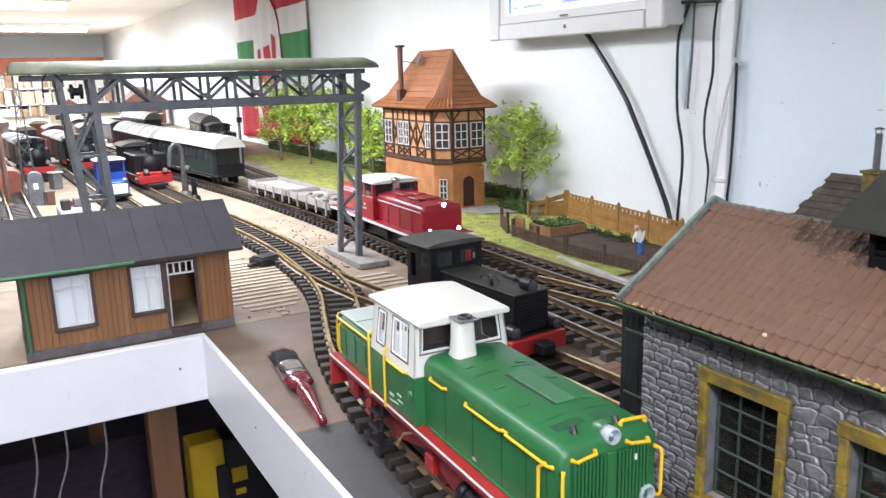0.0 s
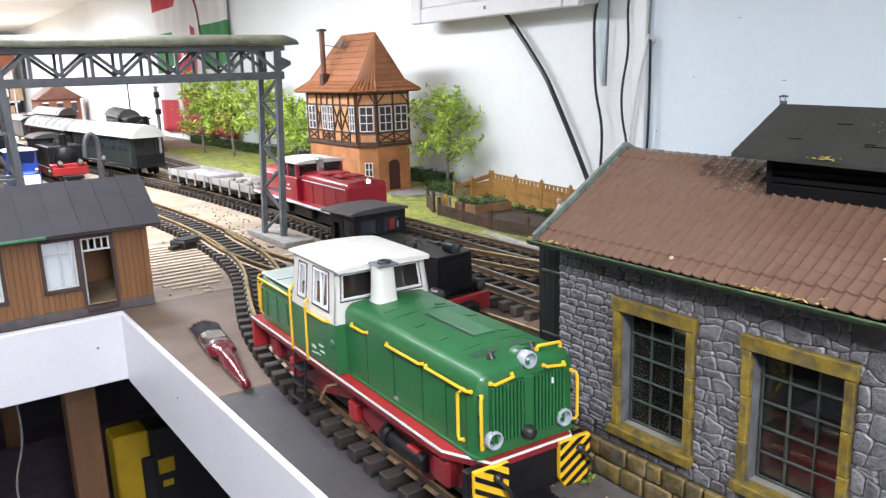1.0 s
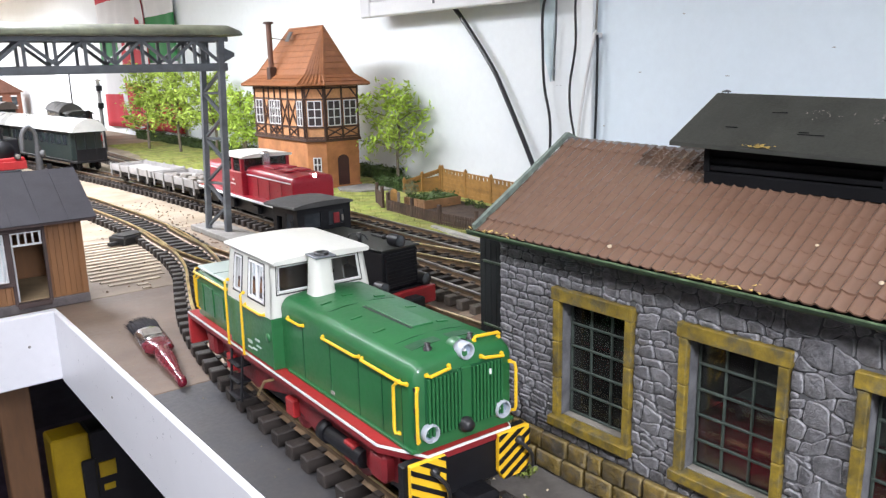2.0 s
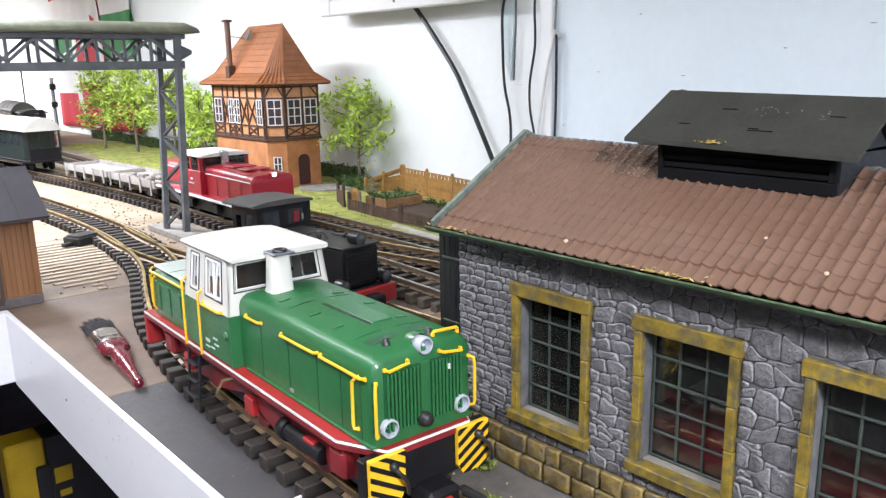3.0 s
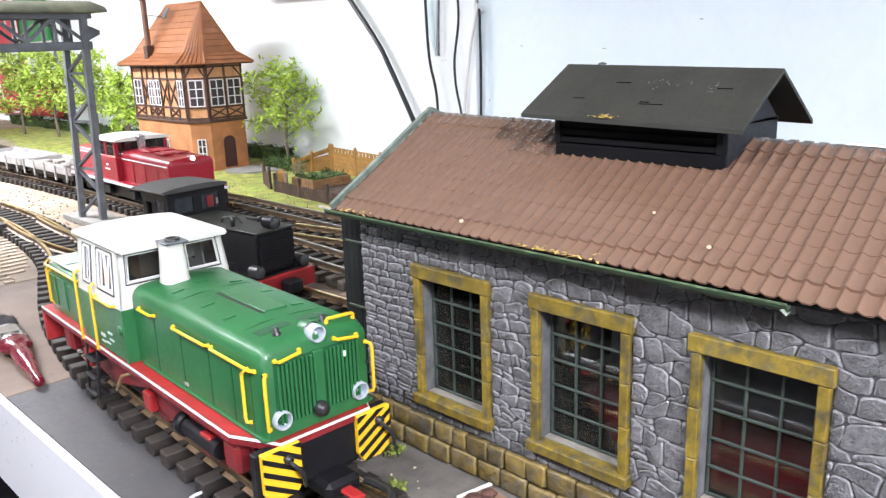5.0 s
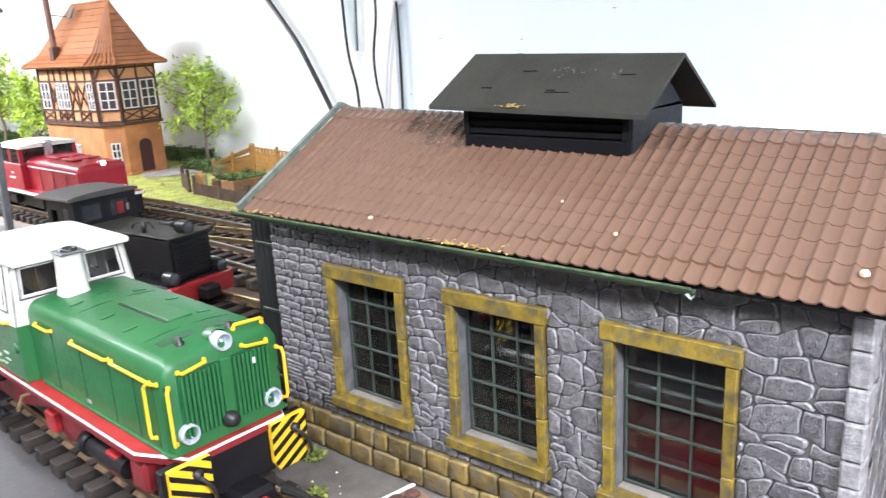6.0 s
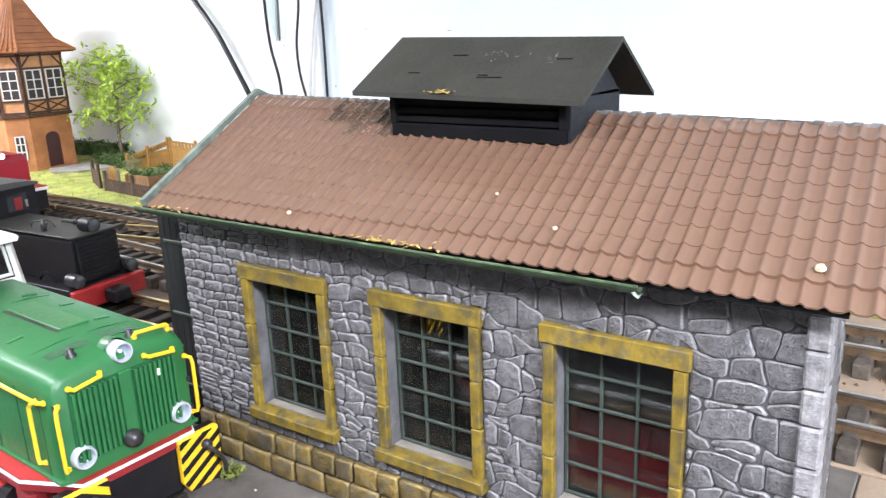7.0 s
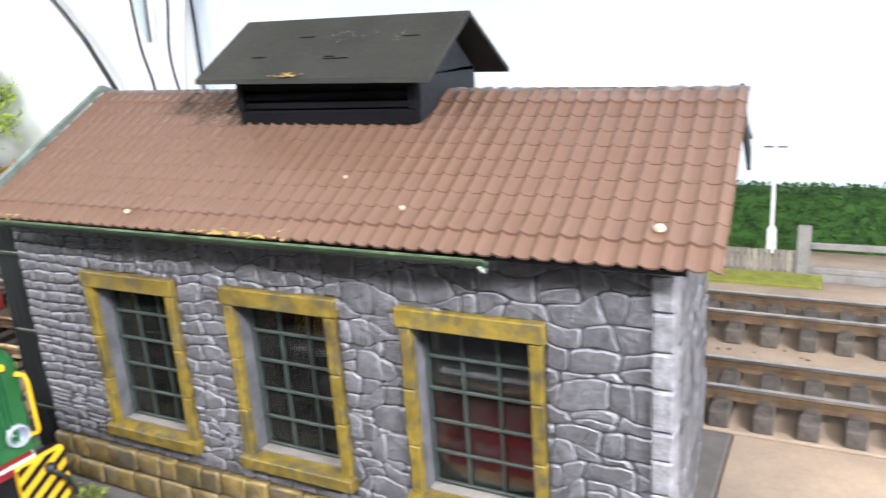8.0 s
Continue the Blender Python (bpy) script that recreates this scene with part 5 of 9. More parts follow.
# yellow warning plates with black diagonal bars
for s in (-1, 1):
    cx = CX + s * 0.0325
    shape = [(cx - 0.0125, 0.066), (cx - 0.0125, 0.041), (cx - 0.0085, 0.0345), (cx + 0.0085, 0.0345), (cx + 0.0125, 0.041), (cx + 0.0125, 0.066)]
    plate = part("warning_plate", PR(shape, "y", -0.0075, -0.0035, bevel=0.0006), YELLOW, loco, "yellow and black striped warning plate")
    for k in range(-2, 7):
        z = 0.030 + k * 0.0078
        stripe = [(cx - 0.0125, z), (cx + 0.0125, z + s * 0.015), (cx + 0.0125, z + s * 0.015 + 0.0032), (cx - 0.0125, z + 0.0032)]
        for nx, ny, c in ((0, 1, 0.0655), (0, -1, -0.0352), (-0.85, -0.527, -(0.85 * (cx - 0.0125) + 0.527 * 0.0415)), (0.85, -0.527, 0.85 * (cx + 0.0125) - 0.527 * 0.0415)):
            stripe = clip_poly(stripe, nx, ny, c) if len(stripe) > 2 else stripe
        if len(stripe) > 2:
            part("black_stripe", PR(stripe, "y", -0.0082, -0.0074), BLACK, plate)
    part("hose", T(smoothline([(cx + 0.003, -0.0075, 0.058), (cx + 0.003, -0.012, 0.057), (cx + 0.008, -0.014, 0.050), (cx + 0.011, -0.012, 0.040)], 5), 0.0013, 7), BLACKPLASTIC, plate, "black brake hose", smooth=True)
    part("hose_valve", lathe(bmesh.new(), [(0, -0.003), (0.0028, -0.002), (0.0028, 0.002), (0, 0.003)], (cx + 0.003, -0.0085, 0.0585), (0, 1, 0), 10), BLACKPLASTIC, plate)
part("drawbar", B(CX - 0.012, CX + 0.012, -0.020, 0.01, 0.026, 0.038, 0.003), BLACK, loco, "black coupling pocket")
part("coupling_hook", B(CX - 0.004, CX + 0.004, -0.034, -0.015, 0.030, 0.033, 0.001), RED, loco)
part("coupling_loop", T(smoothline([(CX - 0.02, -0.012, 0.026), (CX - 0.024, -0.030, 0.024), (CX - 0.012, -0.040, 0.023), (CX + 0.012, -0.040, 0.023), (CX + 0.024, -0.030, 0.024), (CX + 0.02, -0.012, 0.026)], 5), 0.0028, 8), BLACKPLASTIC, loco, "black loop coupling", smooth=True)
part("rear_coupling", B(CX - 0.006, CX + 0.006, 0.368, 0.400, 0.024, 0.029, 0.0015), BLACK, loco)

# ---- brown timber hut ----
HUTWOOD = surf("brown_board_siding", (0.23, 0.105, 0.04), 0.55, dark=0.8, light=1.15, s1=25, s2=250, bump=0.2, rnd=0.08, stretch=(1, 1, 0.15))
HUTTRIM = surf("dark_brown_trim", (0.055, 0.035, 0.032), 0.6, dark=0.75, light=1.3, s1=50, s2=350, bump=0.2)
HUTPLINTH = surf("grey_brown_plinth", (0.11, 0.095, 0.095), 0.8, dark=0.7, light=1.3, s1=90, s2=450, bump=0.4)
FELT = surf("dark_roofing_felt", (0.034, 0.032, 0.040), 0.7, dark=0.85, light=1.2, s1=30, s2=450, bump=0.3, rnd=0.08)
CLEARPANE = glass_mat("clear_pane", (0.93, 0.95, 0.95))
CURTAIN = surf("white_blind", (0.80, 0.82, 0.84), 0.7, dark=0.93, light=1.04, s1=40, s2=300, bump=0.05)
hut = thing("timber_hut", pose(0.037, 1.037, 0), "brown boarded model hut with a dark felt roof", "building")
HW, HD, HH = 0.251, 0.135, 0.110
OPEN = [(0.036, 0.079, 0.036, 0.101), (0.126, 0.164, 0.040, 0.101), (0.170, 0.206, 0.012, 0.101)]
xs = [0.0] + [v for o in OPEN for v in o[:2]] + [HW]
n = 0
for i in range(len(xs) - 1):
    if i % 2 == 0:
        count = max(1, round((xs[i + 1] - xs[i]) / 0.0068))
        w_ = (xs[i + 1] - xs[i]) / count
        for k in range(count):
            part("siding_board", B(xs[i] + k * w_ + 0.0001, xs[i] + (k + 1) * w_ - 0.0001, 0, 0.004, 0.012, HH, 0.0003), HUTWOOD, hut)
    else:
        o = OPEN[i // 2]
        for z0, z1 in ((0.012, o[2]), (o[3], HH)):
            if z1 - z0 > 0.002:
                count = max(1, round((xs[i + 1] - xs[i]) / 0.0068))
                w_ = (xs[i + 1] - xs[i]) / count
                for k in range(count):
                    part("siding_board", B(xs[i] + k * w_ + 0.0001, xs[i] + (k + 1) * w_ - 0.0001, 0, 0.004, z0, z1, 0.0003), HUTWOOD, hut)
part("plinth", B(-0.002, HW + 0.002, -0.0025, HD + 0.002, 0, 0.012, 0.0008), HUTPLINTH, hut, "grey-brown stone plinth")
for k in range(20):
    part("siding_board", B(HW - 0.004, HW, 0.0045 + k * 0.0064, 0.0105 + k * 0.0064, 0.012, HH + 0.004 + min(k, 19 - k) * 0.004, 0.0005), HUTWOOD, hut)
    part("siding_board", B(0, 0.004, 0.0045 + k * 0.0064, 0.0105 + k * 0.0064, 0.012, HH + 0.004 + min(k, 19 - k) * 0.004, 0.0005), HUTWOOD, hut)
part("back_wall", B(0.004, HW - 0.004, HD - 0.004, HD, 0.012, HH), HUTWOOD, hut)
part("room_floor", B(0.005, HW - 0.005, 0.005, HD - 0.005, 0.012, 0.013), surf("pale_hut_floor", (0.36, 0.26, 0.15), 0.8), hut)
part("eave_beam", B(-0.004, HW + 0.004, -0.003, 0.001, HH - 0.004, HH, 0.0005), HUTTRIM, hut)
for x in (0.002, HW - 0.002):
    part("corner_post", B(x - 0.0035, x + 0.0035, -0.0016, 0.003, 0.012, HH, 0.0005), HUTTRIM if x < 0.1 else HUTWOOD, hut)
for wi, (a, b, z0, z1) in enumerate(OPEN):
    name = "window" if wi < 2 else "doorway"
    fr = part(name, B(a - 0.0035, b + 0.0035, -0.0028, 0.0005, z1 - 0.0005, z1 + 0.004, 0.0005), HUTTRIM, hut, "dark-framed opening")
    for s0, s1 in ((a - 0.0035, a + 0.0005), (b - 0.0005, b + 0.0035)):
        part("frame_post", B(s0, s1, -0.0026, 0.0006, z0 - 0.003, z1 - 0.0005, 0.0005), HUTTRIM, fr)
    if wi < 2:
        part("window_sill", B(a - 0.004, b + 0.004, -0.0042, 0.0012, z0 - 0.0045, z0, 0.0006), HUTTRIM, fr)
        part("blind", B(a + 0.0005, b - 0.0005, 0.0048, 0.0056, z0, z1), CURTAIN, fr, "white closed blind")
        for x in (a + 0.0015, (a + b) / 2, b - 0.0055, b - 0.0015):
            part("sash_bar", B(x - 0.0011, x + 0.0011, 0.0012, 0.0032, z0, z1, 0.0003), STRIPE, fr)
        for z in (z0 + 0.001, z0 + (z1 - z0) * 0.74, z1 - 0.001):
            part("sash_bar", B(a, b, 0.0014, 0.0034, z - 0.0011, z + 0.0011, 0.0003), STRIPE, fr)
        pane = part("pane", B(a, b, 0.0036, 0.0040, z0, z1), CLEARPANE, fr)
        pane.visible_shadow = False
    else:
        for z in (0.084, 0.0995):
            part("transom_bar", B(a, b, 0.0008, 0.003, z - 0.0012, z + 0.0012, 0.0003), STRIPE, fr)
        for k in range(5):
            x = a + 0.002 + k * (b - a - 0.004) / 4
            part("transom_bar", B(x - 0.0012, x + 0.0012, 0.001, 0.0028, 0.085, 0.099, 0.0003), STRIPE, fr)
        part("open_door", B(a + 0.0012, a + 0.0036, 0.004, 0.034, 0.013, 0.082, 0.0006), STRIPE, fr, "white door standing open")
        part("door_step", B(a - 0.001, b + 0.001, -0.0055, 0.004, 0.006, 0.0125, 0.0005), HUTTRIM, fr)
hr = part("roof", PR([(-0.018, 0.111), (0.0655, 0.1655), (0.152, 0.111), (0.152, 0.108), (0.0655, 0.1615), (-0.018, 0.108)], "x", -0.018, HW + 0.0165), HUTTRIM, hut, "dark felt roof in broad strips")
for k in range(9):
    x0 = -0.0185 + k * (HW + 0.0355) / 9
    x1 = x0 + (HW + 0.0355) / 9
    part("felt_strip", PR([(-0.0188, 0.1108), (0.0652, 0.1656), (0.0652, 0.1668), (-0.0192, 0.1118)], "x", x0 + 0.0003, x1 - 0.0003), FELT, hr)
    part("felt_strip", PR([(0.1526, 0.1108), (0.0658, 0.1656), (0.0658, 0.1668), (0.1530, 0.1118)], "x", x0 + 0.0003, x1 - 0.0003), FELT, hr)
    if k:
        part("batten", BAR((x0, -0.0188, 0.1122), (x0, 0.0650, 0.1671), 0.0012, 0.0012), FELT, hr)
GREENGUTTER = surf("green_gutter_paint", (0.03, 0.13, 0.05), 0.4, dark=0.8, light=1.3, s1=60, s2=400, bump=0.05)
part("gutter", T([(-0.018, -0.021, 0.1105), (0.13, -0.021, 0.1105)], 0.0024, 10), GREENGUTTER, hut, "green plastic gutter", smooth=True)
part("downpipe", T([(0.004, -0.020, 0.1095), (0.004, -0.006, 0.098), (0.004, -0.005, 0.012)], 0.0022, 10), GREENGUTTER, hut, "green downpipe", smooth=True)
part("wall_box", B(HW + 0.0005, HW + 0.010, 0.05, 0.065, 0.055, 0.063, 0.0008), HUTTRIM, hut)

# ---- grey portal gantry ----
gan = thing("portal_gantry", pose(0, 1.285, 0), "grey lattice steel gantry with a rounded roof spanning the tracks", "gantry")
GX0, GX1, GD = 0.120, 0.607, 0.052
for y, nm in ((0.0, "front_truss"), (GD, "back_truss")):
    truss = part(nm, B(GX0 - 0.01, GX1 + 0.004, y - 0.003, y + 0.003, 0.286, 0.299, 0.0008), GREYSTEEL, gan, "grey lattice truss")
    part("top_chord", B(GX0 - 0.04, GX1 + 0.008, y - 0.003, y + 0.003, 0.334, 0.342, 0.0008), GREYSTEEL, truss)
    bays = 10
    step = (GX1 - GX0 - 0.06) / bays
    for k in range(bays + 1):
        x = GX0 + 0.052 + k * step
        part("strut", BAR((x, y, 0.299), (x, y, 0.336), 0.0045, 0.0045), GREYSTEEL, truss)
        if k < bays:
            z0, z1 = (0.300, 0.336) if k % 2 == 0 else (0.336, 0.300)
            part("diagonal", BAR((x, y, z0), (x + step, y, z1), 0.0055, 0.0045), GREYSTEEL, truss)
for k in range(6):
    x = GX0 + 0.02 + k * 0.092
    part("cross_beam", B(x - 0.003, x + 0.003, 0.003, GD - 0.003, 0.288, 0.296), GREYSTEEL, gan)
gr = bmesh.new()
rows_ = []
for x in (0.066, 0.074, 0.622, 0.636):
    sh = 0.0 if 0.07 < x < 0.63 else 0.006
    rows_.append([gr.verts.new((x, GD / 2 - math.cos(math.pi * i / 12) * (0.044 - sh * 0.3), 0.3435 + math.sin(math.pi * i / 12) * (0.0185 - sh))) for i in range(13)])
for p, q in zip(rows_, rows_[1:]):
    for i in range(12):
        gr.faces.new([p[i], q[i], q[i + 1], p[i + 1]]).smooth = True
    gr.faces.new([p[0], p[12], q[12], q[0]])
gr.faces.new(rows_[0]), gr.faces.new(rows_[-1][::-1])
bmesh.ops.recalc_face_normals(gr, faces=gr.faces[:])
part("roof", gr, GANTRYROOF, gan, "mossy grey half-round roof")


def gantry_leg(xa, xb, xa0, xb0, rails):
    leg = part("leg", BAR((xb0, 0, 0.010), (xb, 0, 0.337), 0.010, 0.010), GREYSTEEL, gan, "lattice gantry leg")
    for x0, x1, y in ((xa0, xa, 0.0), (xa0, xa, GD), (xb0, xb, GD)):
        part("post", BAR((x0, y, 0.010), (x1, y, 0.337), 0.0085, 0.0085), GREYSTEEL, leg)
    at = lambda x0, x1, z: x0 + (x1 - x0) * z / 0.337
    zs = [0.02 + 0.27 * i / rails for i in range(rails + 1)]
    for i, (z0, z1) in enumerate(zip(zs, zs[1:])):
        for y in (-0.001, GD + 0.001):
            if i % 2 == 0:
                part("lattice", BAR((at(xb0, xb, z0), y, z0), (at(xa0, xa, z1), y, z1), 0.006, 0.004), GREYSTEEL, leg)
            else:
                part("lattice", BAR((at(xa0, xa, z0), y, z0), (at(xb0, xb, z1), y, z1), 0.006, 0.004), GREYSTEEL, leg)
            part("tie", BAR((at(xa0, xa, z1), y, z1), (at(xb0, xb, z1), y, z1), 0.005, 0.004), GREYSTEEL, leg)
    return leg


flat = part("leg", BAR((0.588, 0, 0.010), (0.602, 0, 0.337), 0.010, 0.010), GREYSTEEL, gan, "flat lattice gantry leg")
part("post", BAR((0.574, GD, 0.010), (0.591, GD, 0.337), 0.009, 0.009), GREYSTEEL, flat)
zs = [0.016 + 0.272 * i / 7 for i in range(8)]
front_at, back_at = (lambda z: (0.588 + 0.014 * z / 0.337, 0.0, z)), (lambda z: (0.574 + 0.017 * z / 0.337, GD, z))
for i, (z0, z1) in enumerate(zip(zs, zs[1:])):
    a, b = (back_at, front_at) if i % 2 == 0 else (front_at, back_at)
    part("lattice", BAR(a(z0), b(z1), 0.006, 0.004), GREYSTEEL, flat)
    if i % 2:
        part("tie", BAR(front_at(z1), back_at(z1), 0.005, 0.004), GREYSTEEL, flat)
gantry_leg(0.128, 0.172, 0.160, 0.188, 4)
foot = part("footing", B(0.562, 0.618, -0.063, GD + 0.058, 0, 0.010, 0.001), CONCRETE, gan, "grey footing slab")
part("footing", B(0.140, 0.205, -0.03, GD + 0.04, 0, 0.010, 0.001), CONCRETE, gan)
part("end_bracket", PR([(0.612, 0.300), (0.612, 0.325), (0.632, 0.316), (0.632, 0.310)], "y", 0.014, 0.024), GREYSTEEL, gan)
part("winch_drum", lathe(bmesh.new(), [(0, 0), (0.011, 0), (0.011, 0.004), (0.006, 0.005), (0.006, 0.012), (0.011, 0.013), (0.011, 0.017), (0, 0.017)], (0.142, -0.004, 0.318), (1, 0, 0), 18), BLACK, gan, "dark winch drum", smooth=True)
part("winch_rope", T(smoothline([(0.135, -0.004, 0.330), (0.120, -0.006, 0.346), (0.108, -0.006, 0.335), (0.106, -0.006, 0.31)], 6), 0.001, 6), BLACK, gan)

# ---- half-timbered signal box ----
BRICK = surf("orange_render", (0.46, 0.195, 0.075), 0.75, dark=0.75, light=1.18, s1=30, s2=350, bump=0.3, col2=(0.38, 0.15, 0.06), amount2=0.4, scale2=40, sharp2=0.2)
INFILL = surf("brick_infill", (0.56, 0.28, 0.13), 0.75, dark=0.75, light=1.2, s1=90, s2=500, bump=0.4)
TIMBER = surf("dark_brown_timber", (0.065, 0.030, 0.018), 0.6, dark=0.7, light=1.3, s1=60, s2=400, bump=0.3)
REDTILE = surf("red_brown_tile", (0.27, 0.100, 0.036), 0.55, dark=0.8, light=1.18, s1=40, s2=400, bump=0.35, rnd=0.08)
box_ = thing("signal_box", pose(0, 0, 0), "half-timbered model signal box with orange walls and a tall tiled roof", "building")
PL = [(0.957, 1.920), (0.957, 1.655), (0.990, 1.622), (1.080, 1.622), (1.080, 1.920)]
mid_ = (1.018, 1.775)


def grown(plan, d):
    """The plan pushed outwards by d."""
    out = []
    n = len(plan)
    for i in range(n):
        a, b, c = Vector(plan[i - 1]), Vector(plan[i]), Vector(plan[(i + 1) % n])
        n1 = Vector(((b - a).y, -(b - a).x)).normalized()
        n2 = Vector(((c - b).y, -(c - b).x)).normalized()
        if n1.dot(b - Vector(mid_)) < 0:
            n1 = -n1
        if n2.dot(b - Vector(mid_)) < 0:
            n2 = -n2
        k = (n1 + n2)
        out.append(tuple(b + k * (d / (1 + n1.dot(n2)))))
    return out


ZF, ZE = 0.116, 0.245
part("lower_wall", PR(PL, "z", 0, ZF), BRICK, box_, "orange rendered lower storey")
part("base_course", PR(grown(PL, 0.003), "z", 0, 0.010), BRICK, box_)
part("floor_band", PR(grown(PL, 0.005), "z", ZF, ZF + 0.007, bevel=0.0006), TIMBER, box_, "dark timber floor band")
upper = part("upper_wall", PR(grown(PL, 0.001), "z", ZF + 0.007, ZE), INFILL, box_, "half-timbered upper storey")
UP = grown(PL, 0.0015)


def on_face(a, b):
    a, b = Vector((*a, 0)), Vector((*b, 0))
    d = (b - a).normalized()
    nrm = Vector((d.y, -d.x, 0))
    if nrm.dot(a - Vector((*mid_, 0))) < 0:
        nrm = -nrm
    return (lambda u, z, o=0.0: a + d * u + nrm * o + Vector((0, 0, z))), (b - a).length, nrm, d


def face_box(at, u0, u1, z0, z1, o0, o1, name, mat_, parent):
    t = bmesh.new()
    k = [t.verts.new(at(u, z, o)) for o in (o0, o1) for u, z in ((u0, z0), (u1, z0), (u1, z1), (u0, z1))]
    for f in ((0, 1, 2, 3), (7, 6, 5, 4), (0, 4, 5, 1), (1, 5, 6, 2), (2, 6, 7, 3), (3, 7, 4, 0)):
        t.faces.new([k[i] for i in f])
    bmesh.ops.recalc_face_normals(t, faces=t.faces[:])
    return part(name, t, mat_, parent)


PALEPANE = surf("dim_curtained_pane", (0.040, 0.028, 0.028), 0.5, dark=0.6, light=1.3, s1=120, s2=300, bump=0.0)
DARKPANE = surf("dark_pane", (0.03, 0.035, 0.04), 0.12, dark=0.8, light=1.3, s1=60, s2=200, bump=0.0)


def sash(at, u0, u1, z0, z1, parent, cols=2, rows=3, o=0.0):
    w = face_box(at, u0, u1, z0, z1, o + 0.0002, o + 0.0008, "window", PALEPANE, parent)
    tagged(w, "white-barred sash window")
    t = 0.0021
    for k in range(cols + 1):
        u = u0 + (u1 - u0) * k / cols
        face_box(at, u - t / 2, u + t / 2, z0 - t / 2, z1 + t / 2, o + 0.0008, o + 0.0028, "sash_bar", STRIPE, w)
    for k in range(rows + 1):
        z = z0 + (z1 - z0) * k / rows
        face_box(at, u0, u1, z - t / 2, z + t / 2, o + 0.0007, o + 0.0024, "sash_bar", STRIPE, w)
    return w


def brace(at, u0, z0, u1, z1, parent, w=0.0032):
    part("brace", BAR(at(u0, z0, 0.0012), at(u1, z1, 0.0012), w, 0.0026), TIMBER, parent)


def timbered(a, b, posts, wins, xs_):
    at, L_, _, _ = on_face(a, b)
    for z in (ZF + 0.010, 0.150, 0.2155, ZE - 0.004):
        face_box(at, 0, L_, z - 0.0019, z + 0.0019, 0, 0.0026, "rail", TIMBER, upper)
    for u in posts:
        face_box(at, u * L_ - 0.0019, u * L_ + 0.0019, ZF + 0.007, ZE, 0, 0.003, "post", TIMBER, upper)
    for u0, u1 in wins:
        sash(at, u0 * L_, u1 * L_, 0.154, 0.2115, upper, 2, 3, 0.0006)
    for u0, u1, z0, z1, both in xs_:
        brace(at, u0 * L_, z0, u1 * L_, z1, upper)
        if both:
            brace(at, u0 * L_, z1, u1 * L_, z0, upper)


timbered(UP[0], UP[1], (0.02, 0.22, 0.32, 0.44, 0.56, 0.70, 0.86, 0.98), [(0.05, 0.19), (0.335, 0.43), (0.45, 0.55), (0.875, 0.965)],
         [(0.22, 0.32, 0.152, 0.213, True), (0.56, 0.70, 0.152, 0.213, True), (0.70, 0.86, 0.152, 0.213, True), (0.02, 0.22, 0.128, 0.148, True), (0.32, 0.44, 0.128, 0.148, True), (0.44, 0.56, 0.128, 0.148, True), (0.70, 0.86, 0.128, 0.148, True)])
timbered(UP[1], UP[2], (0.03, 0.97), [(0.16, 0.84)], [(0.03, 0.3, 0.217, 0.240, False), (0.97, 0.7, 0.217, 0.240, False)])
timbered(UP[2], UP[3], (0.02, 0.5, 0.98), [(0.08, 0.44), (0.56, 0.92)], [(0.02, 0.5, 0.128, 0.148, True), (0.5, 0.98, 0.128, 0.148, True), (0.02, 0.25, 0.217, 0.241, False), (0.98, 0.75, 0.217, 0.241, False)])
timbered(UP[3], UP[4], (0.02, 0.35, 0.65, 0.98), [(0.4, 0.6)], [(0.02, 0.35, 0.152, 0.213, True)])
at, L_, _, _ = on_face(PL[0], PL[1])
for u in (0.34, 0.50):
    sash(at, L_ * u, L_ * (u + 0.085), 0.030, 0.072, box_, 2, 2)
at, L_, _, _ = on_face(PL[1], PL[2])
sash(at, L_ * 0.30, L_ * 0.68, 0.030, 0.078, box_, 2, 3)
at, L_, _, _ = on_face(PL[2], PL[3])
dr_ = bmesh.new()
arch = [(L_ * 0.32, 0.004), (L_ * 0.66, 0.004), (L_ * 0.66, 0.070)] + [(L_ * (0.49 + 0.17 * math.cos(math.pi * i / 8)), 0.070 + 0.013 * math.sin(math.pi * i / 8)) for i in range(1, 8)] + [(L_ * 0.32, 0.070)]
lo, hi = [dr_.verts.new(at(u, z, -0.001)) for u, z in arch], [dr_.verts.new(at(u, z, 0.0012)) for u, z in arch]
dr_.faces.new(hi)
for i in range(len(arch)):
    dr_.faces.new([lo[i], lo[(i + 1) % len(arch)], hi[(i + 1) % len(arch)], hi[i]])
bmesh.ops.recalc_face_normals(dr_, faces=dr_.faces[:])
part("door", dr_, surf("dark_red_door", (0.05, 0.012, 0.010), 0.5), box_, "dark arched doorway")
# roof: bell-cast hip with tile courses
RIDG = [(1.020, 1.826), (1.020, 1.661)]
eave, kick = grown(PL, 0.024), grown(PL, 0.002)
kick = [tuple(Vector(p) + (Vector((1.018, min(max(p[1], 1.66), 1.826))) - Vector(p)) * 0.12) for p in kick]
apex = [RIDG[0], RIDG[1], RIDG[1], RIDG[1], RIDG[0]]
sroof = part("roof", PR(grown(PL, 0.021), "z", ZE, ZE + 0.003), TIMBER, box_, "tall red-brown tiled hipped roof")
ZK, ZR = 0.272, 0.382
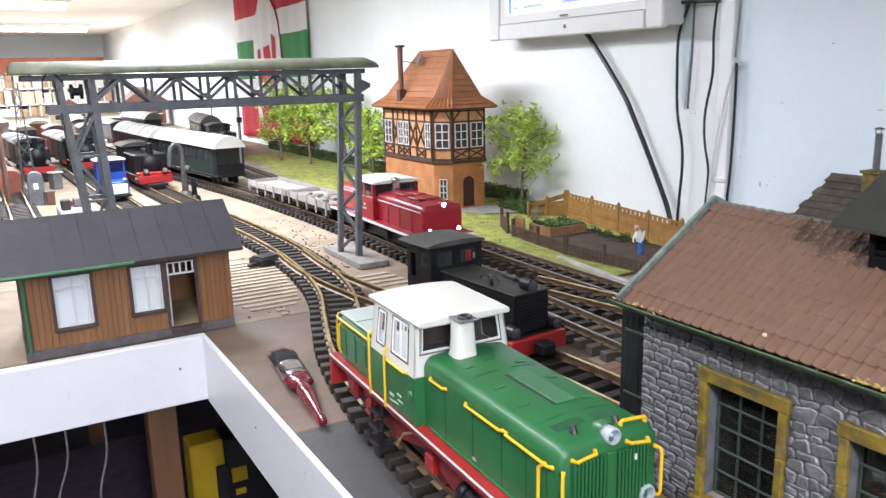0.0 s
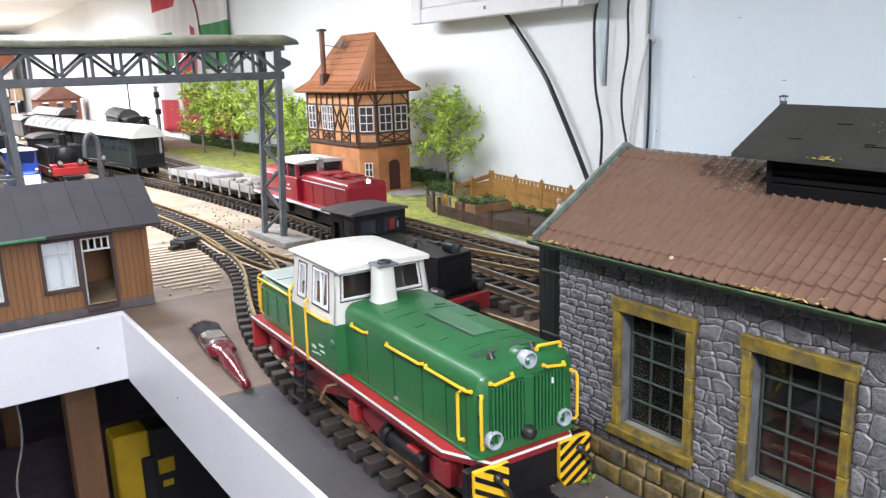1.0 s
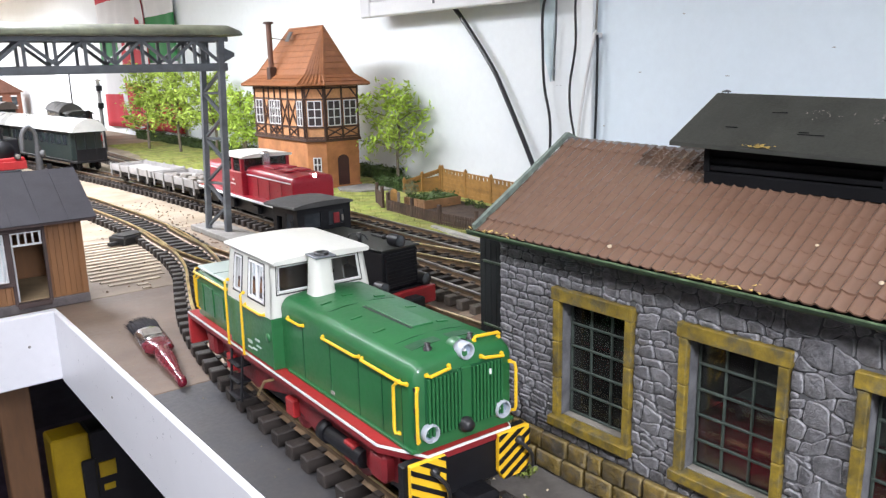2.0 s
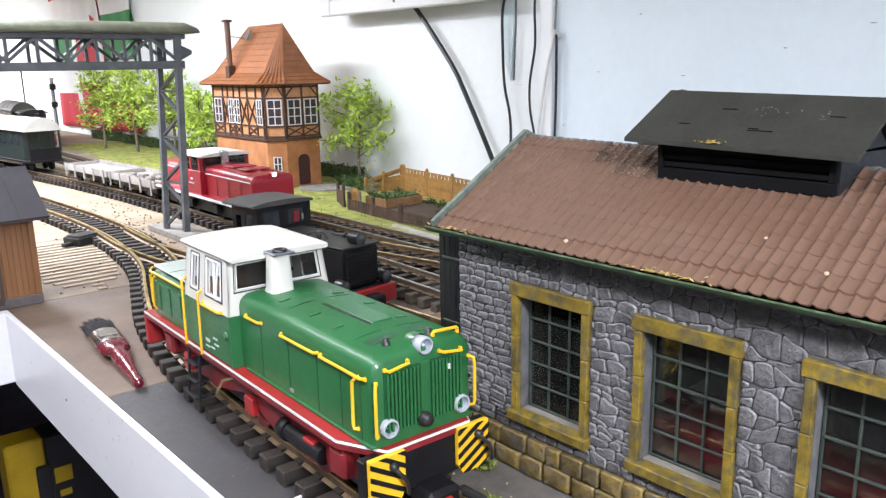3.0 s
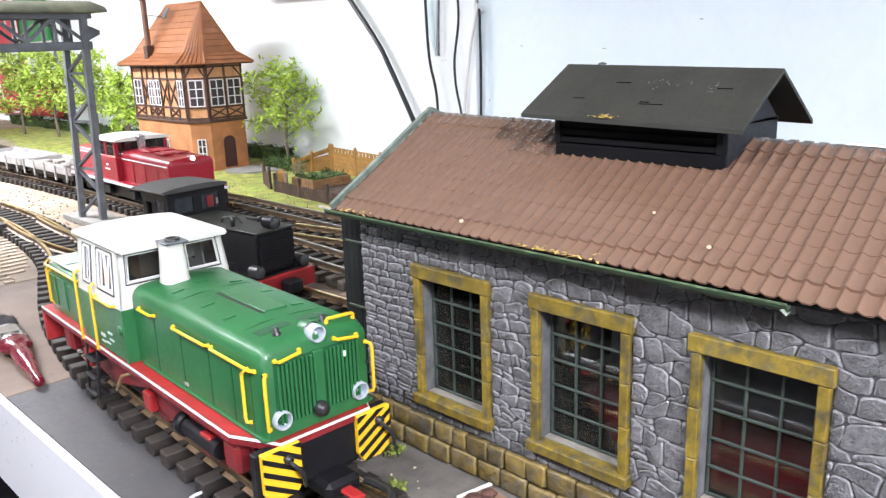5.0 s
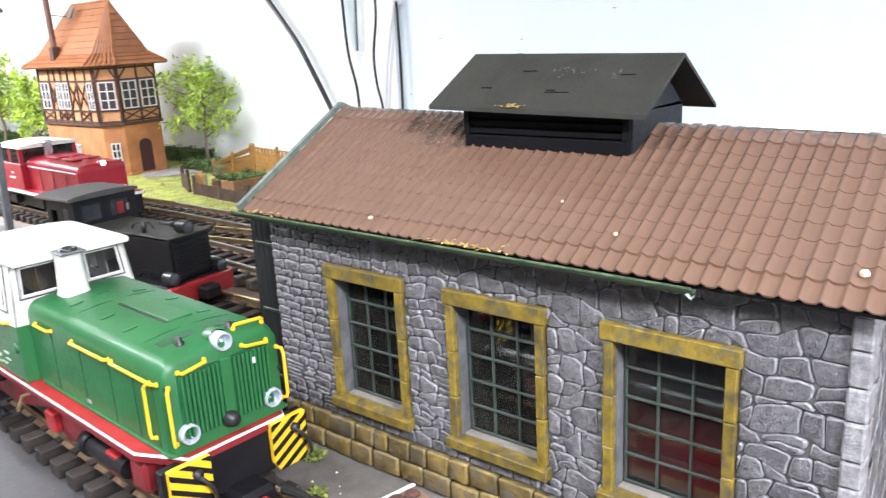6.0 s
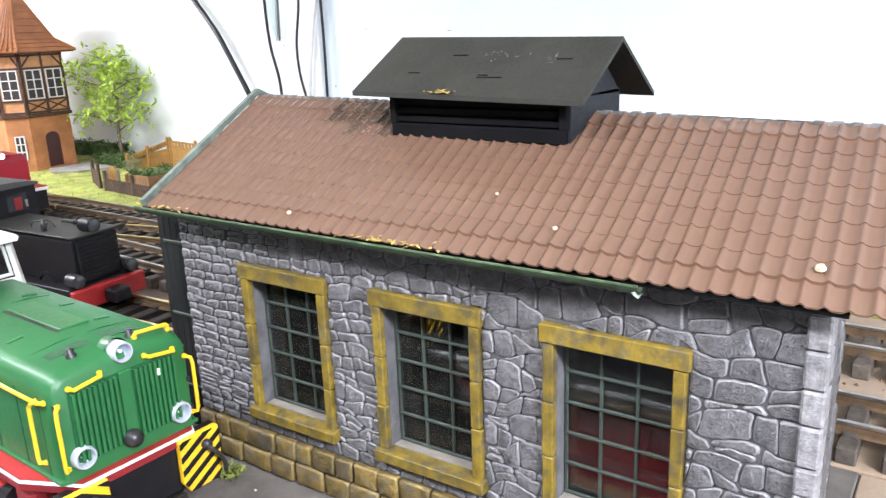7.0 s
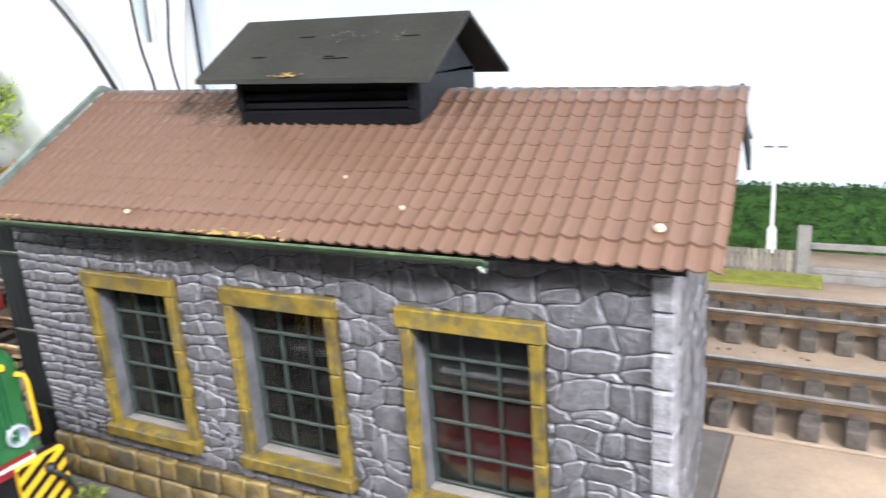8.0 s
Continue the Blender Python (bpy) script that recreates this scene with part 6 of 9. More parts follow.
for i in range(5):
    j = (i + 1) % 5
    for (pa, pb, za), (qa, qb, zb), rows in (((eave[i], eave[j], ZE + 0.002), (kick[i], kick[j], ZK), 3), ((kick[i], kick[j], ZK), (apex[i], apex[j], ZR), 8)):
        for r_ in range(rows):
            f0, f1 = r_ / rows, (r_ + 1) / rows
            lerp = lambda a, b, f, z: Vector((a[0] + (b[0] - a[0]) * f, a[1] + (b[1] - a[1]) * f, z))
            z0, z1 = za + (zb - za) * f0, za + (zb - za) * f1
            v = [lerp(pa, qa, f0, z0), lerp(pb, qb, f0, z0), lerp(pb, qb, f1, z1), lerp(pa, qa, f1, z1)]
            if (v[0] - v[1]).length < 1e-5:
                continue
            nrm = (v[1] - v[0]).cross(v[2] - v[0])
            nrm = (nrm if nrm.length > 1e-12 else (v[1] - v[0]).cross(v[3] - v[0])).normalized()
            if nrm.z < 0:
                nrm = -nrm
            t = bmesh.new()
            lowr = [t.verts.new(p + nrm * o) for p, o in ((v[0], 0.0024), (v[1], 0.0024), (v[2], 0.0008), (v[3], 0.0008))]
            und = [t.verts.new(p - nrm * 0.001) for p in v[:2]]
            if (v[2] - v[3]).length < 1e-5:
                t.faces.new(lowr[:3])
            else:
                t.faces.new(lowr)
            t.faces.new([und[0], und[1], lowr[1], lowr[0]])
            bmesh.ops.recalc_face_normals(t, faces=t.faces[:])
            part("tile_course", t, REDTILE, sroof)
    part("hip_tile", T([Vector((*eave[i], ZE + 0.005)), Vector((*kick[i], ZK + 0.002)), Vector((*apex[i], ZR + 0.001))], 0.0024, 6), REDTILE, sroof)
# rolls on the steep chamfer slope
for k in range(1, 6):
    f = k / 6
    a = Vector((*Vector(eave[1]).lerp(Vector(eave[2]), f), ZE + 0.004))
    b = Vector((*Vector(kick[1]).lerp(Vector(kick[2]), f), ZK + 0.002))
    c = Vector((*apex[1], ZR)).lerp(b, 0.06)
    part("tile_roll", T([a, b, c], 0.0027, 6), REDTILE, sroof)
part("ridge", T([Vector((*RIDG[0], ZR + 0.001)), Vector((*RIDG[1], ZR + 0.001))], 0.003, 8), REDTILE, sroof)
part("skylight", PR([(0.989, 0.3515), (1.001, 0.3735), (0.999, 0.3755), (0.986, 0.3535)], "y", 1.775, 1.790), GREYSTEEL, sroof, "small grey skylight")
stk = part("chimney", T([(0.957, 1.815, 0.285), (0.957, 1.815, 0.395)], 0.0068, 12), surf("brown_stovepipe", (0.16, 0.075, 0.05), 0.5), box_, "brown stovepipe chimney", smooth=True)
part("chimney_cap", lathe(bmesh.new(), [(0.0125, 0), (0.013, 0.003), (0.011, 0.005), (0, 0.006)], (0.957, 1.815, 0.395), (0, 0, 1), 14), TIMBER, stk)
part("chimney_base", B(0.948, 0.966, 1.806, 1.824, 0.262, 0.292, 0.001), TIMBER, stk)
part("chimney_stay", T([(0.957, 1.815, 0.362), (0.997, 1.79, 0.355)], 0.0011, 5), TIMBER, stk)

# ---- small grey-roofed house behind the shed ----
house = thing("model_house", pose(1.147, 0.621, -0.0893) @ Matrix.Scale(1.24, 4), "small model house with grey-brown shingles and an ochre chimney", "building")
SHING = surf("grey_shingle", (0.085, 0.068, 0.052), 0.75, dark=0.7, light=1.3, s1=60, s2=400, bump=0.4, rnd=0.2)
part("wall", B(-0.06, 0.057, -0.03, 0.115, 0.0722, 0.12), BRICK, house)
hroof = part("roof", PR([(-0.085, 0.118), (0.05, 0.196), (0.0585, 0.191), (0.0585, 0.118)], "y", -0.05, 0.13), TIMBER, house, "grey shingled roof")
up_ = Vector((0.135, 0, 0.078))
for r_ in range(11):
    for c in range(10):
        y1 = 0.131 - c * 0.0105 - (r_ % 2) * 0.005
        p, q = Vector((-0.086, 0, 0.1185)) + up_ * (r_ / 11), Vector((-0.086, 0, 0.1185)) + up_ * ((r_ + 1.05) / 11)
        t = bmesh.new()
        ns = Vector((-0.5, 0, 0.866))
        v = [t.verts.new(e) for e in (p + Vector((0, y1, 0)) + ns * 0.0026, p + Vector((0, y1 - 0.0098, 0)) + ns * 0.0026, q + Vector((0, y1 - 0.0098, 0)) + ns * 0.001, q + Vector((0, y1, 0)) + ns * 0.001, p + Vector((0, y1, 0)), p + Vector((0, y1 - 0.0098, 0)))]
        t.faces.new(v[:4]), t.faces.new([v[4], v[5], v[1], v[0]])
        bmesh.ops.recalc_face_normals(t, faces=t.faces[:])
        part("shingle", t, SHING, hroof)
part("ridge_cap", T([(0.05, -0.05, 0.197), (0.05, 0.131, 0.197)], 0.003, 8), SHING, hroof)
ch = part("chimney", B(-0.013, 0.007, 0.030, 0.050, 0.160, 0.2125, 0.001), OCHRE, house, "ochre brick chimney")
part("chimney_cap", B(-0.0155, 0.0095, 0.0275, 0.0525, 0.2125, 0.2158, 0.0008), OCHRE, ch)
part("stovepipe", T([(-0.003, 0.040, 0.2150), (-0.003, 0.040, 0.259)], 0.0040, 12), GREYSTEEL, ch, smooth=True)
part("pipe_hood", lathe(bmesh.new(), [(0.0055, 0), (0.0055, 0.0015), (0, 0.003)], (-0.003, 0.040, 0.2635), (0, 0, 1), 14), GREYSTEEL, ch)
for k in range(3):
    a = k * math.tau / 3
    part("hood_leg", T([(-0.003 + 0.003 * math.cos(a), 0.040 + 0.003 * math.sin(a), 0.2575), (-0.003 + 0.0045 * math.cos(a), 0.040 + 0.0045 * math.sin(a), 0.264)], 0.0006, 5), GREYSTEEL, ch)

# ---- trees, grass, garden ----
LEAF = surf("fresh_green_leaf", (0.40, 0.54, 0.09), 0.6, dark=0.75, light=1.3, s1=30, s2=200, bump=0.0, island=0.45, spec=0.3)
LEAF2 = surf("yellow_green_leaf", (0.41, 0.53, 0.10), 0.6, dark=0.75, light=1.3, s1=30, s2=200, bump=0.0, island=0.45, spec=0.3)
BARK = surf("grey_bark", (0.16, 0.13, 0.10), 0.85, dark=0.7, light=1.3, s1=90, s2=500, bump=0.6)


def tree(at, height, spread, leaves, size, seed, mat_, label, crown0=0.32, long=1.8):
    q = random.Random(seed)
    t = thing("tree", pose(*at), label, "tree", "trees by the wall")
    wood, tips = bmesh.new(), []
    trunk = smoothline([(0, 0, 0), (q.uniform(-1, 1) * 0.004, q.uniform(-1, 1) * 0.004, height * 0.3), (q.uniform(-1, 1) * 0.008, q.uniform(-1, 1) * 0.008, height * 0.6), (q.uniform(-1, 1) * 0.01, 0, height * 0.92)], 4)
    tube(wood, trunk, height * 0.020, 7, r2=height * 0.006)
    for k in range(15):
        f = crown0 + (1 - crown0) * 0.92 * (k + q.random()) / 15
        p = trunk[min(int(f * len(trunk)), len(trunk) - 1)]
        a = k * 2.4 + q.uniform(-0.4, 0.4)
        reach = spread * (0.55 + 0.45 * math.sin(math.pi * min((f - crown0) / (1 - crown0) + 0.18, 1.0))) * q.uniform(0.75, 1.1)
        end = p + Vector((math.cos(a) * reach, math.sin(a) * reach, q.uniform(0.05, 0.35) * reach + height * 0.05))
        mid = p.lerp(end, 0.5) + Vector((0, 0, q.uniform(0.0, 0.12) * reach))
        br = smoothline([p, mid, end], 3)
        tube(wood, br, height * 0.0075, 5, r2=height * 0.0025, caps=False)
        for _ in range(4):
            s = br[q.randrange(2, len(br))]
            tip = s + Vector((q.gauss(0, 1), q.gauss(0, 1), q.gauss(0.3, 0.8))) * reach * 0.28
            tube(wood, [s, tip], height * 0.0026, 4, r2=height * 0.0012, caps=False)
            tips += [tip, s.lerp(tip, 0.5)]
        tips.append(end)
    tips.append(trunk[-1])
    part("trunk", wood, BARK, t, "grey-brown trunk and limbs")
    crown = bmesh.new()
    for _ in range(leaves):
        c = q.choice(tips) + Vector((q.gauss(0, 1), q.gauss(0, 1), q.gauss(0, 1))) * spread * 0.12
        d = Vector((q.gauss(0, 1), q.gauss(0, 1), q.gauss(0.15, 0.8))).normalized()
        side = d.cross(Vector((q.gauss(0, 1), q.gauss(0, 1), q.gauss(0, 1)))).normalized()
        s = size * q.uniform(0.6, 1.35)
        nrm = d.cross(side) * s * 0.18
        v = [crown.verts.new(e) for e in (c - d * s * long / 2, c + side * s * 0.42 - nrm, c + d * s * long / 2, c - side * s * 0.42 - nrm)]
        crown.faces.new([v[0], v[1], v[2]]), crown.faces.new([v[0], v[2], v[3]])
    part("crown", crown, mat_, t, "crown of many small bright leaves")
    return t


tree((1.155, 1.565, 0.0), 0.230, 0.096, 1200, 0.0072, 11, LEAF, "airy young model tree with light green leaves by the wall", long=2.7)
tree((1.07, 2.80, 0.0), 0.285, 0.092, 2300, 0.0080, 21, LEAF2, "bushy yellow-green model tree in front of the flag", long=2.1)
tree((1.12, 2.60, 0.0), 0.28, 0.088, 2100, 0.0080, 22, LEAF2, "bushy yellow-green model tree in front of the flag", long=2.1)
tree((1.03, 3.02, 0.0), 0.28, 0.088, 2000, 0.0080, 23, LEAF2, "bushy yellow-green model tree in front of the flag", long=2.1)
tree((1.12, 2.36, 0.0), 0.235, 0.058, 1300, 0.0066, 24, LEAF, "slim light green model tree beside the signal box", crown0=0.2, long=2.4)
tree((1.16, 2.46, 0.0), 0.20, 0.050, 800, 0.0066, 25, LEAF, "slim light green model tree beside the signal box", crown0=0.2, long=2.4)

grass = thing("grass_strip", Matrix(), "strip of mossy green grass mat beside the main track", "grass", kind="stuff")
mat_bm = bmesh.new()
q = random.Random(5)
ny, nx = 110, 14
gv = []
for j in range(ny + 1):
    y = 0.93 + (3.3 - 0.93) * j / ny
    x0 = 0.858 + 0.010 * math.sin(y * 9) + q.uniform(-0.006, 0.006)
    if y > 2.2:
        x0 += (y - 2.2) * 0.10
    gv.append([mat_bm.verts.new((x0 + (WALLX - 0.001 - x0) * i / nx, y, 0.0005 + (0.003 + 0.003 * noise.noise(Vector((x0 + i * 0.03, y * 12, 0)))) * min(1, i))) for i in range(nx + 1)])
for j in range(ny):
    for i in range(nx):
        mat_bm.faces.new([gv[j][i], gv[j][i + 1], gv[j + 1][i + 1], gv[j + 1][i]]).smooth = True
part("mat", mat_bm, GRASS, grass)
tufts = bmesh.new()
for _ in range(4200):
    y = q.uniform(0.94, 2.6)
    x = q.uniform(0.862, 1.05) if q.random() < 0.75 else q.uniform(1.05, 1.2)
    if 1.0 < y < 1.40 and x > 0.93:
        continue
    if 1.60 < y < 1.94 and x > 0.94:
        continue
    a = q.uniform(0, 6.3)
    h_, w_ = q.uniform(0.003, 0.0075), 0.0009
    v = [tufts.verts.new(e) for e in ((x - w_ * math.cos(a), y - w_ * math.sin(a), 0.002), (x + w_ * math.cos(a), y + w_ * math.sin(a), 0.002), (x + q.gauss(0, 0.0015), y + q.gauss(0, 0.0015), 0.002 + h_))]
    tufts.faces.new(v)
part("blades", tufts, GRASS, grass)
path = solo("path", PR([(1.01, 1.615), (1.09, 1.615), (1.13, 1.52), (1.10, 1.49), (1.02, 1.52), (0.99, 1.57)], "z", 0.001, 0.0072), CONCRETE, "small grey path before the signal box door", "path", "structure")

# hedge along the foot of the wall
HEDGE = surf("dark_hedge", (0.05, 0.085, 0.02), 0.9, dark=0.6, light=1.4, s1=50, s2=500, bump=0.8, island=0.4)


def hedge_mesh(x0, x1, y0, y1, z1, count, size, seed):
    q_ = random.Random(seed)
    bm = box(bmesh.new(), x0 + 0.004, x1 - 0.002, y0 + 0.004, y1 - 0.004, 0, z1 - 0.004)
    for _ in range(count):
        face = q_.random()
        p = Vector((q_.uniform(x0, x1), q_.uniform(y0, y1), q_.uniform(0, z1)))
        if face < 0.55:
            p.x = x0 + q_.uniform(-0.002, 0.005)
        elif face < 0.9:
            p.z = z1 - q_.uniform(-0.002, 0.005)
        else:
            p.y = y0 if q_.random() < 0.5 else y1
        d = Vector([q_.gauss(0, 1) for _ in range(3)]).normalized() * size
        e = Vector([q_.gauss(0, 1) for _ in range(3)]).normalized() * size
        bm.faces.new([bm.verts.new(p), bm.verts.new(p + d), bm.verts.new(p + e)])
    return bm


tagged(solo("hedge", hedge_mesh(1.165, 1.21, 1.62, 3.6, 0.034, 5000, 0.006, 31), HEDGE, "low dark green hedge along the wall", "hedge"), kind="stuff")
tagged(solo("hedge", hedge_mesh(1.09, 1.16, 1.46, 1.58, 0.026, 900, 0.005, 33), HEDGE, "low dark green bushes beside the signal box", "hedge"), kind="stuff")
tagged(solo("hedge", hedge_mesh(1.165, 1.218, -0.62, 0.105, 0.0785, 10000, 0.005, 35), surf("clipped_hedge", (0.03, 0.085, 0.014), 0.9, dark=0.6, light=1.4, s1=50, s2=500, bump=0.8, island=0.35), "clipped bright green hedge along the wall", "hedge", at=pose(0, 0, -0.0535)), kind="stuff")

# back fence: ochre panels with pierced tops between posts
FENCE = surf("ochre_fence_wood", (0.29, 0.150, 0.036), 0.7, dark=0.75, light=1.2, s1=60, s2=400, bump=0.3, rnd=0.12)
DARKFENCE = surf("dark_brown_fence", (0.075, 0.045, 0.03), 0.75, dark=0.7, light=1.3, s1=60, s2=400, bump=0.3, rnd=0.15)


def panel_fence(p, q_, panels, h_, label, slope_=0.0):
    p, q_ = Vector((*p, 0)), Vector((*q_, 0))
    fe = thing("panel_fence", Matrix(), label, "fence", "garden fences")
    for k in range(panels + 1):
        c = p.lerp(q_, k / panels)
        hh = h_ - slope_ * (1 - k / panels)
        post = part("post", B(c.x - 0.003, c.x + 0.003, c.y - 0.003, c.y + 0.003, 0, hh + 0.004, 0.0005), FENCE, fe)
        part("post_cap", lathe(bmesh.new(), [(0.0035, 0), (0.0028, 0.002), (0, 0.005)], (c.x, c.y, hh + 0.0035), (0, 0, 1), 8), FENCE, post)
        if k < panels:
            d = p.lerp(q_, (k + 1) / panels)
            h2 = h_ - slope_ * (1 - (k + 1) / panels)
            pan = part("panel", BAR(c.lerp(d, 0.04) + Vector((0, 0, (hh - 0.010) / 2)), d.lerp(c, 0.04) + Vector((0, 0, (h2 - 0.010) / 2)), 0.002, min(hh, h2) - 0.010), FENCE, fe)
            part("top_rail", BAR(c + Vector((0, 0, hh - 0.001)), d + Vector((0, 0, h2 - 0.001)), 0.0028, 0.0022), FENCE, pan)
            for j in range(7):
                e = c.lerp(d, (j + 0.5) / 7)
                he = hh + (h2 - hh) * (j + 0.5) / 7
                part("spindle", BAR(e + Vector((0, 0, he - 0.0105)), e + Vector((0, 0, he - 0.001)), 0.0088, 0.0012), FENCE, pan)
            for j in range(5):
                z = 0.004 + j * (min(hh, h2) - 0.016) / 4.4
                part("slat", BAR(c.lerp(d, 0.05) + Vector((-0.0014, 0, z + 0.003)), d.lerp(c, 0.05) + Vector((-0.0014, 0, z + 0.003)), 0.0012, 0.0058), FENCE, pan)


panel_fence((1.152, 1.386), (1.095, 0.990), 4, 0.058, "ochre wooden panel fence with pierced top rails")
panel_fence((1.09, 1.450), (1.150, 1.392), 2, 0.058, "ochre wooden fence stepping down towards the path", 0.028)


def picket_fence(p, q_, label, h_=0.026, gap=0.0062):
    p, q_ = Vector((*p, 0)), Vector((*q_, 0))
    fe = thing("picket_fence", Matrix(), label, "fence", "garden fences")
    L_ = (q_ - p).length
    for z in (h_ * 0.3, h_ * 0.8):
        part("rail", BAR(p + Vector((0, 0, z)), q_ + Vector((0, 0, z)), 0.0016, 0.003), DARKFENCE, fe)
    nn = int(L_ / gap)
    for k in range(nn + 1):
        c = p.lerp(q_, k / nn) + Vector((-0.0012, 0, 0))
        part("picket", BAR(c, c + Vector((0, 0, h_)), 0.0034, 0.0012), DARKFENCE, fe)
    for k in range(max(2, int(L_ / 0.09) + 1)):
        c = p.lerp(q_, k / max(1, int(L_ / 0.09)))
        part("post", B(c.x - 0.0028, c.x + 0.0028, c.y - 0.0028, c.y + 0.0028, 0, h_ + 0.014, 0.0005), DARKFENCE, fe)


picket_fence((0.930, 1.285), (0.912, 1.095), "dark brown picket fence round the garden")
picket_fence((0.912, 1.092), (0.926, 0.905), "dark brown picket fence round the garden")
picket_fence((0.962, 1.372), (0.938, 1.316), "short dark picket fence beside the garden gate", 0.034)
gate = thing("garden_gate", pose(0.955, 1.298, 0), "round-topped ochre garden gate", "gate")
gp = [(-0.012, 0.0), (0.012, 0.0), (0.012, 0.032)] + [(0.012 * math.cos(math.pi * i / 8), 0.032 + 0.011 * math.sin(math.pi * i / 8)) for i in range(1, 8)] + [(-0.012, 0.032)]
part("leaf", PR(gp, "x", -0.0012, 0.0012), FENCE, gate)
for k in range(4):
    part("board", B(-0.0022, -0.0012, -0.011 + k * 0.0055, -0.0062 + k * 0.0055, 0.002, 0.036), FENCE, gate)
for y in (-0.016, 0.016):
    part("gate_post", T([(0, y, 0), (0, y, 0.038)], 0.003, 8), BARK, gate)
solo("flower_bed", B(0.935, 1.09, 0.93, 1.28, 0.001, 0.008, 0.002), EARTH, "dark soil bed of the model garden", "flower bed")
bed = thing("raised_bed", pose(1.012, 1.250, 0.007) @ Matrix.Diagonal((1.15, 0.8, 1, 1)), "raised wooden planter with green plants", "planter")
BEDWOOD = surf("brown_bed_wood", (0.25, 0.135, 0.06), 0.7, dark=0.75, light=1.2, s1=60, s2=400, bump=0.3)
part("box", B(-0.035, 0.045, -0.045, 0.045, 0, 0.018, 0.001), BEDWOOD, bed)
for k in range(9):
    part("stave", B(-0.037, -0.035, -0.044 + k * 0.0098, -0.0355 + k * 0.0098, 0.0, 0.0195, 0.0003), BEDWOOD, bed)
tagged(part("planting", hedge_mesh(-0.033, 0.043, -0.043, 0.043, 0.025, 500, 0.005, 37), HEDGE, bed), kind="stuff")
for i, (x, y, s) in enumerate(((1.071, 1.195, 0.013), (1.060, 1.150, 0.015), (1.058, 1.105, 0.015), (1.080, 1.118, 0.012), (1.066, 1.060, 0.013), (1.050, 0.985, 0.012))):
    bm = bmesh.new()
    q = random.Random(50 + i)
    for _ in range(170):
        d = Vector((q.gauss(0, 1), q.gauss(0, 1), abs(q.gauss(0, 1)))).normalized() * s * q.uniform(0.5, 1.0)
        e, g_ = Vector([q.gauss(0, 1) for _ in range(3)]) * 0.0022, Vector([q.gauss(0, 1) for _ in range(3)]) * 0.0022
        bm.faces.new([bm.verts.new(d), bm.verts.new(d + e), bm.verts.new(d + g_)])
    tagged(solo("garden_plant", bm, HEDGE, "small dark green vegetable plant in the bed", "plant", group="garden plants", at=pose(x, y, 0.008)), kind="stuff")
umb = thing("dry_shrub", pose(1.008, 1.312, 0.0), "round grey-green shrub on a stem", "shrub")
part("stem", T([(0, 0, 0), (0, 0, 0.03)], 0.0022, 7), BARK, umb)
bm = bmesh.new()
q = random.Random(91)
for _ in range(420):
    d = Vector((q.gauss(0, 1), q.gauss(0, 1), q.gauss(0, 0.8))).normalized() * 0.017 * q.uniform(0.6, 1)
    d.z += 0.036
    e, g_ = Vector([q.gauss(0, 1) for _ in range(3)]) * 0.002, Vector([q.gauss(0, 1) for _ in range(3)]) * 0.002
    bm.faces.new([bm.verts.new(d), bm.verts.new(d + e), bm.verts.new(d + g_)])
part("crown", bm, surf("grey_green_leaf", (0.17, 0.19, 0.10), 0.8, island=0.4), umb)
solo("kerb", PR([(0.884, 1.085), (0.895, 1.085), (0.873, 0.880), (0.862, 0.880)], "z", 0.0, 0.007, bevel=0.0008), surf("pale_kerb_stone", (0.46, 0.44, 0.40), 0.8), "white stone kerb beside the garden", "kerb", "structure")


# plain little figures
def figurine(at, colours, label, lean=0.0):
    bm = bmesh.new()
    lathe(bm, [(0.0, 0), (0.0052, 0.0005), (0.0048, 0.012), (0.006, 0.026)], (0, 0, 0), (0, 0, 1), 10, 0)
    lathe(bm, [(0.006, 0.026), (0.0075, 0.040), (0.0045, 0.047), (0.003, 0.048)], (0, 0, 0), (lean, 0, 1), 10, 1)
    lathe(bm, [(0, 0.047), (0.004, 0.049), (0.0046, 0.053), (0.004, 0.057), (0, 0.059)], (0, 0, 0), (lean * 1.4, 0, 1), 10, 2)
    tube(bm, [(0.002, 0.007, 0.043), (0.012 * (1 if lean else 0.3), 0.009, 0.030), (0.016 * (1 if lean else 0.3), 0.006, 0.024)], 0.0017, 6, 1)
    tube(bm, [(0.002, -0.007, 0.043), (0.012 * (1 if lean else 0.3), -0.009, 0.030), (0.016 * (1 if lean else 0.3), -0.006, 0.024)], 0.0017, 6, 1)
    solo("figurine", bm, colours, label, "figurine", group="toy figures", at=at, smooth=True)


BLUECLOTH = surf("blue_cloth_paint", (0.03, 0.13, 0.42), 0.6, s1=90, s2=400)
SKIN = surf("pale_paint", (0.55, 0.36, 0.26), 0.6, s1=90, s2=400)
REDCLOTH = surf("red_cloth_paint", (0.55, 0.06, 0.03), 0.6, s1=90, s2=400)
figurine(pose(1.010, 1.005, 0.008, 0, 0, 200), [BLUECLOTH, STRIPE, SKIN], "plain toy gardener figure in blue and white", 0.25)
figurine(pose(0.924, 1.885, 0.004, 0, 0, 250), [BLUECLOTH, REDCLOTH, REDCLOTH], "plain toy figure in red and blue", 0.0)
figurine(pose(0.945, 2.02, 0.004, 0, 0, 290), [REDCLOTH, BLUECLOTH, SKIN], "plain toy figure in red and blue", 0.15)
logs = thing("wood_pile", pose(0.895, 1.552, 0.004), "small heap of yellow-brown sticks by the signal box", "wood pile")
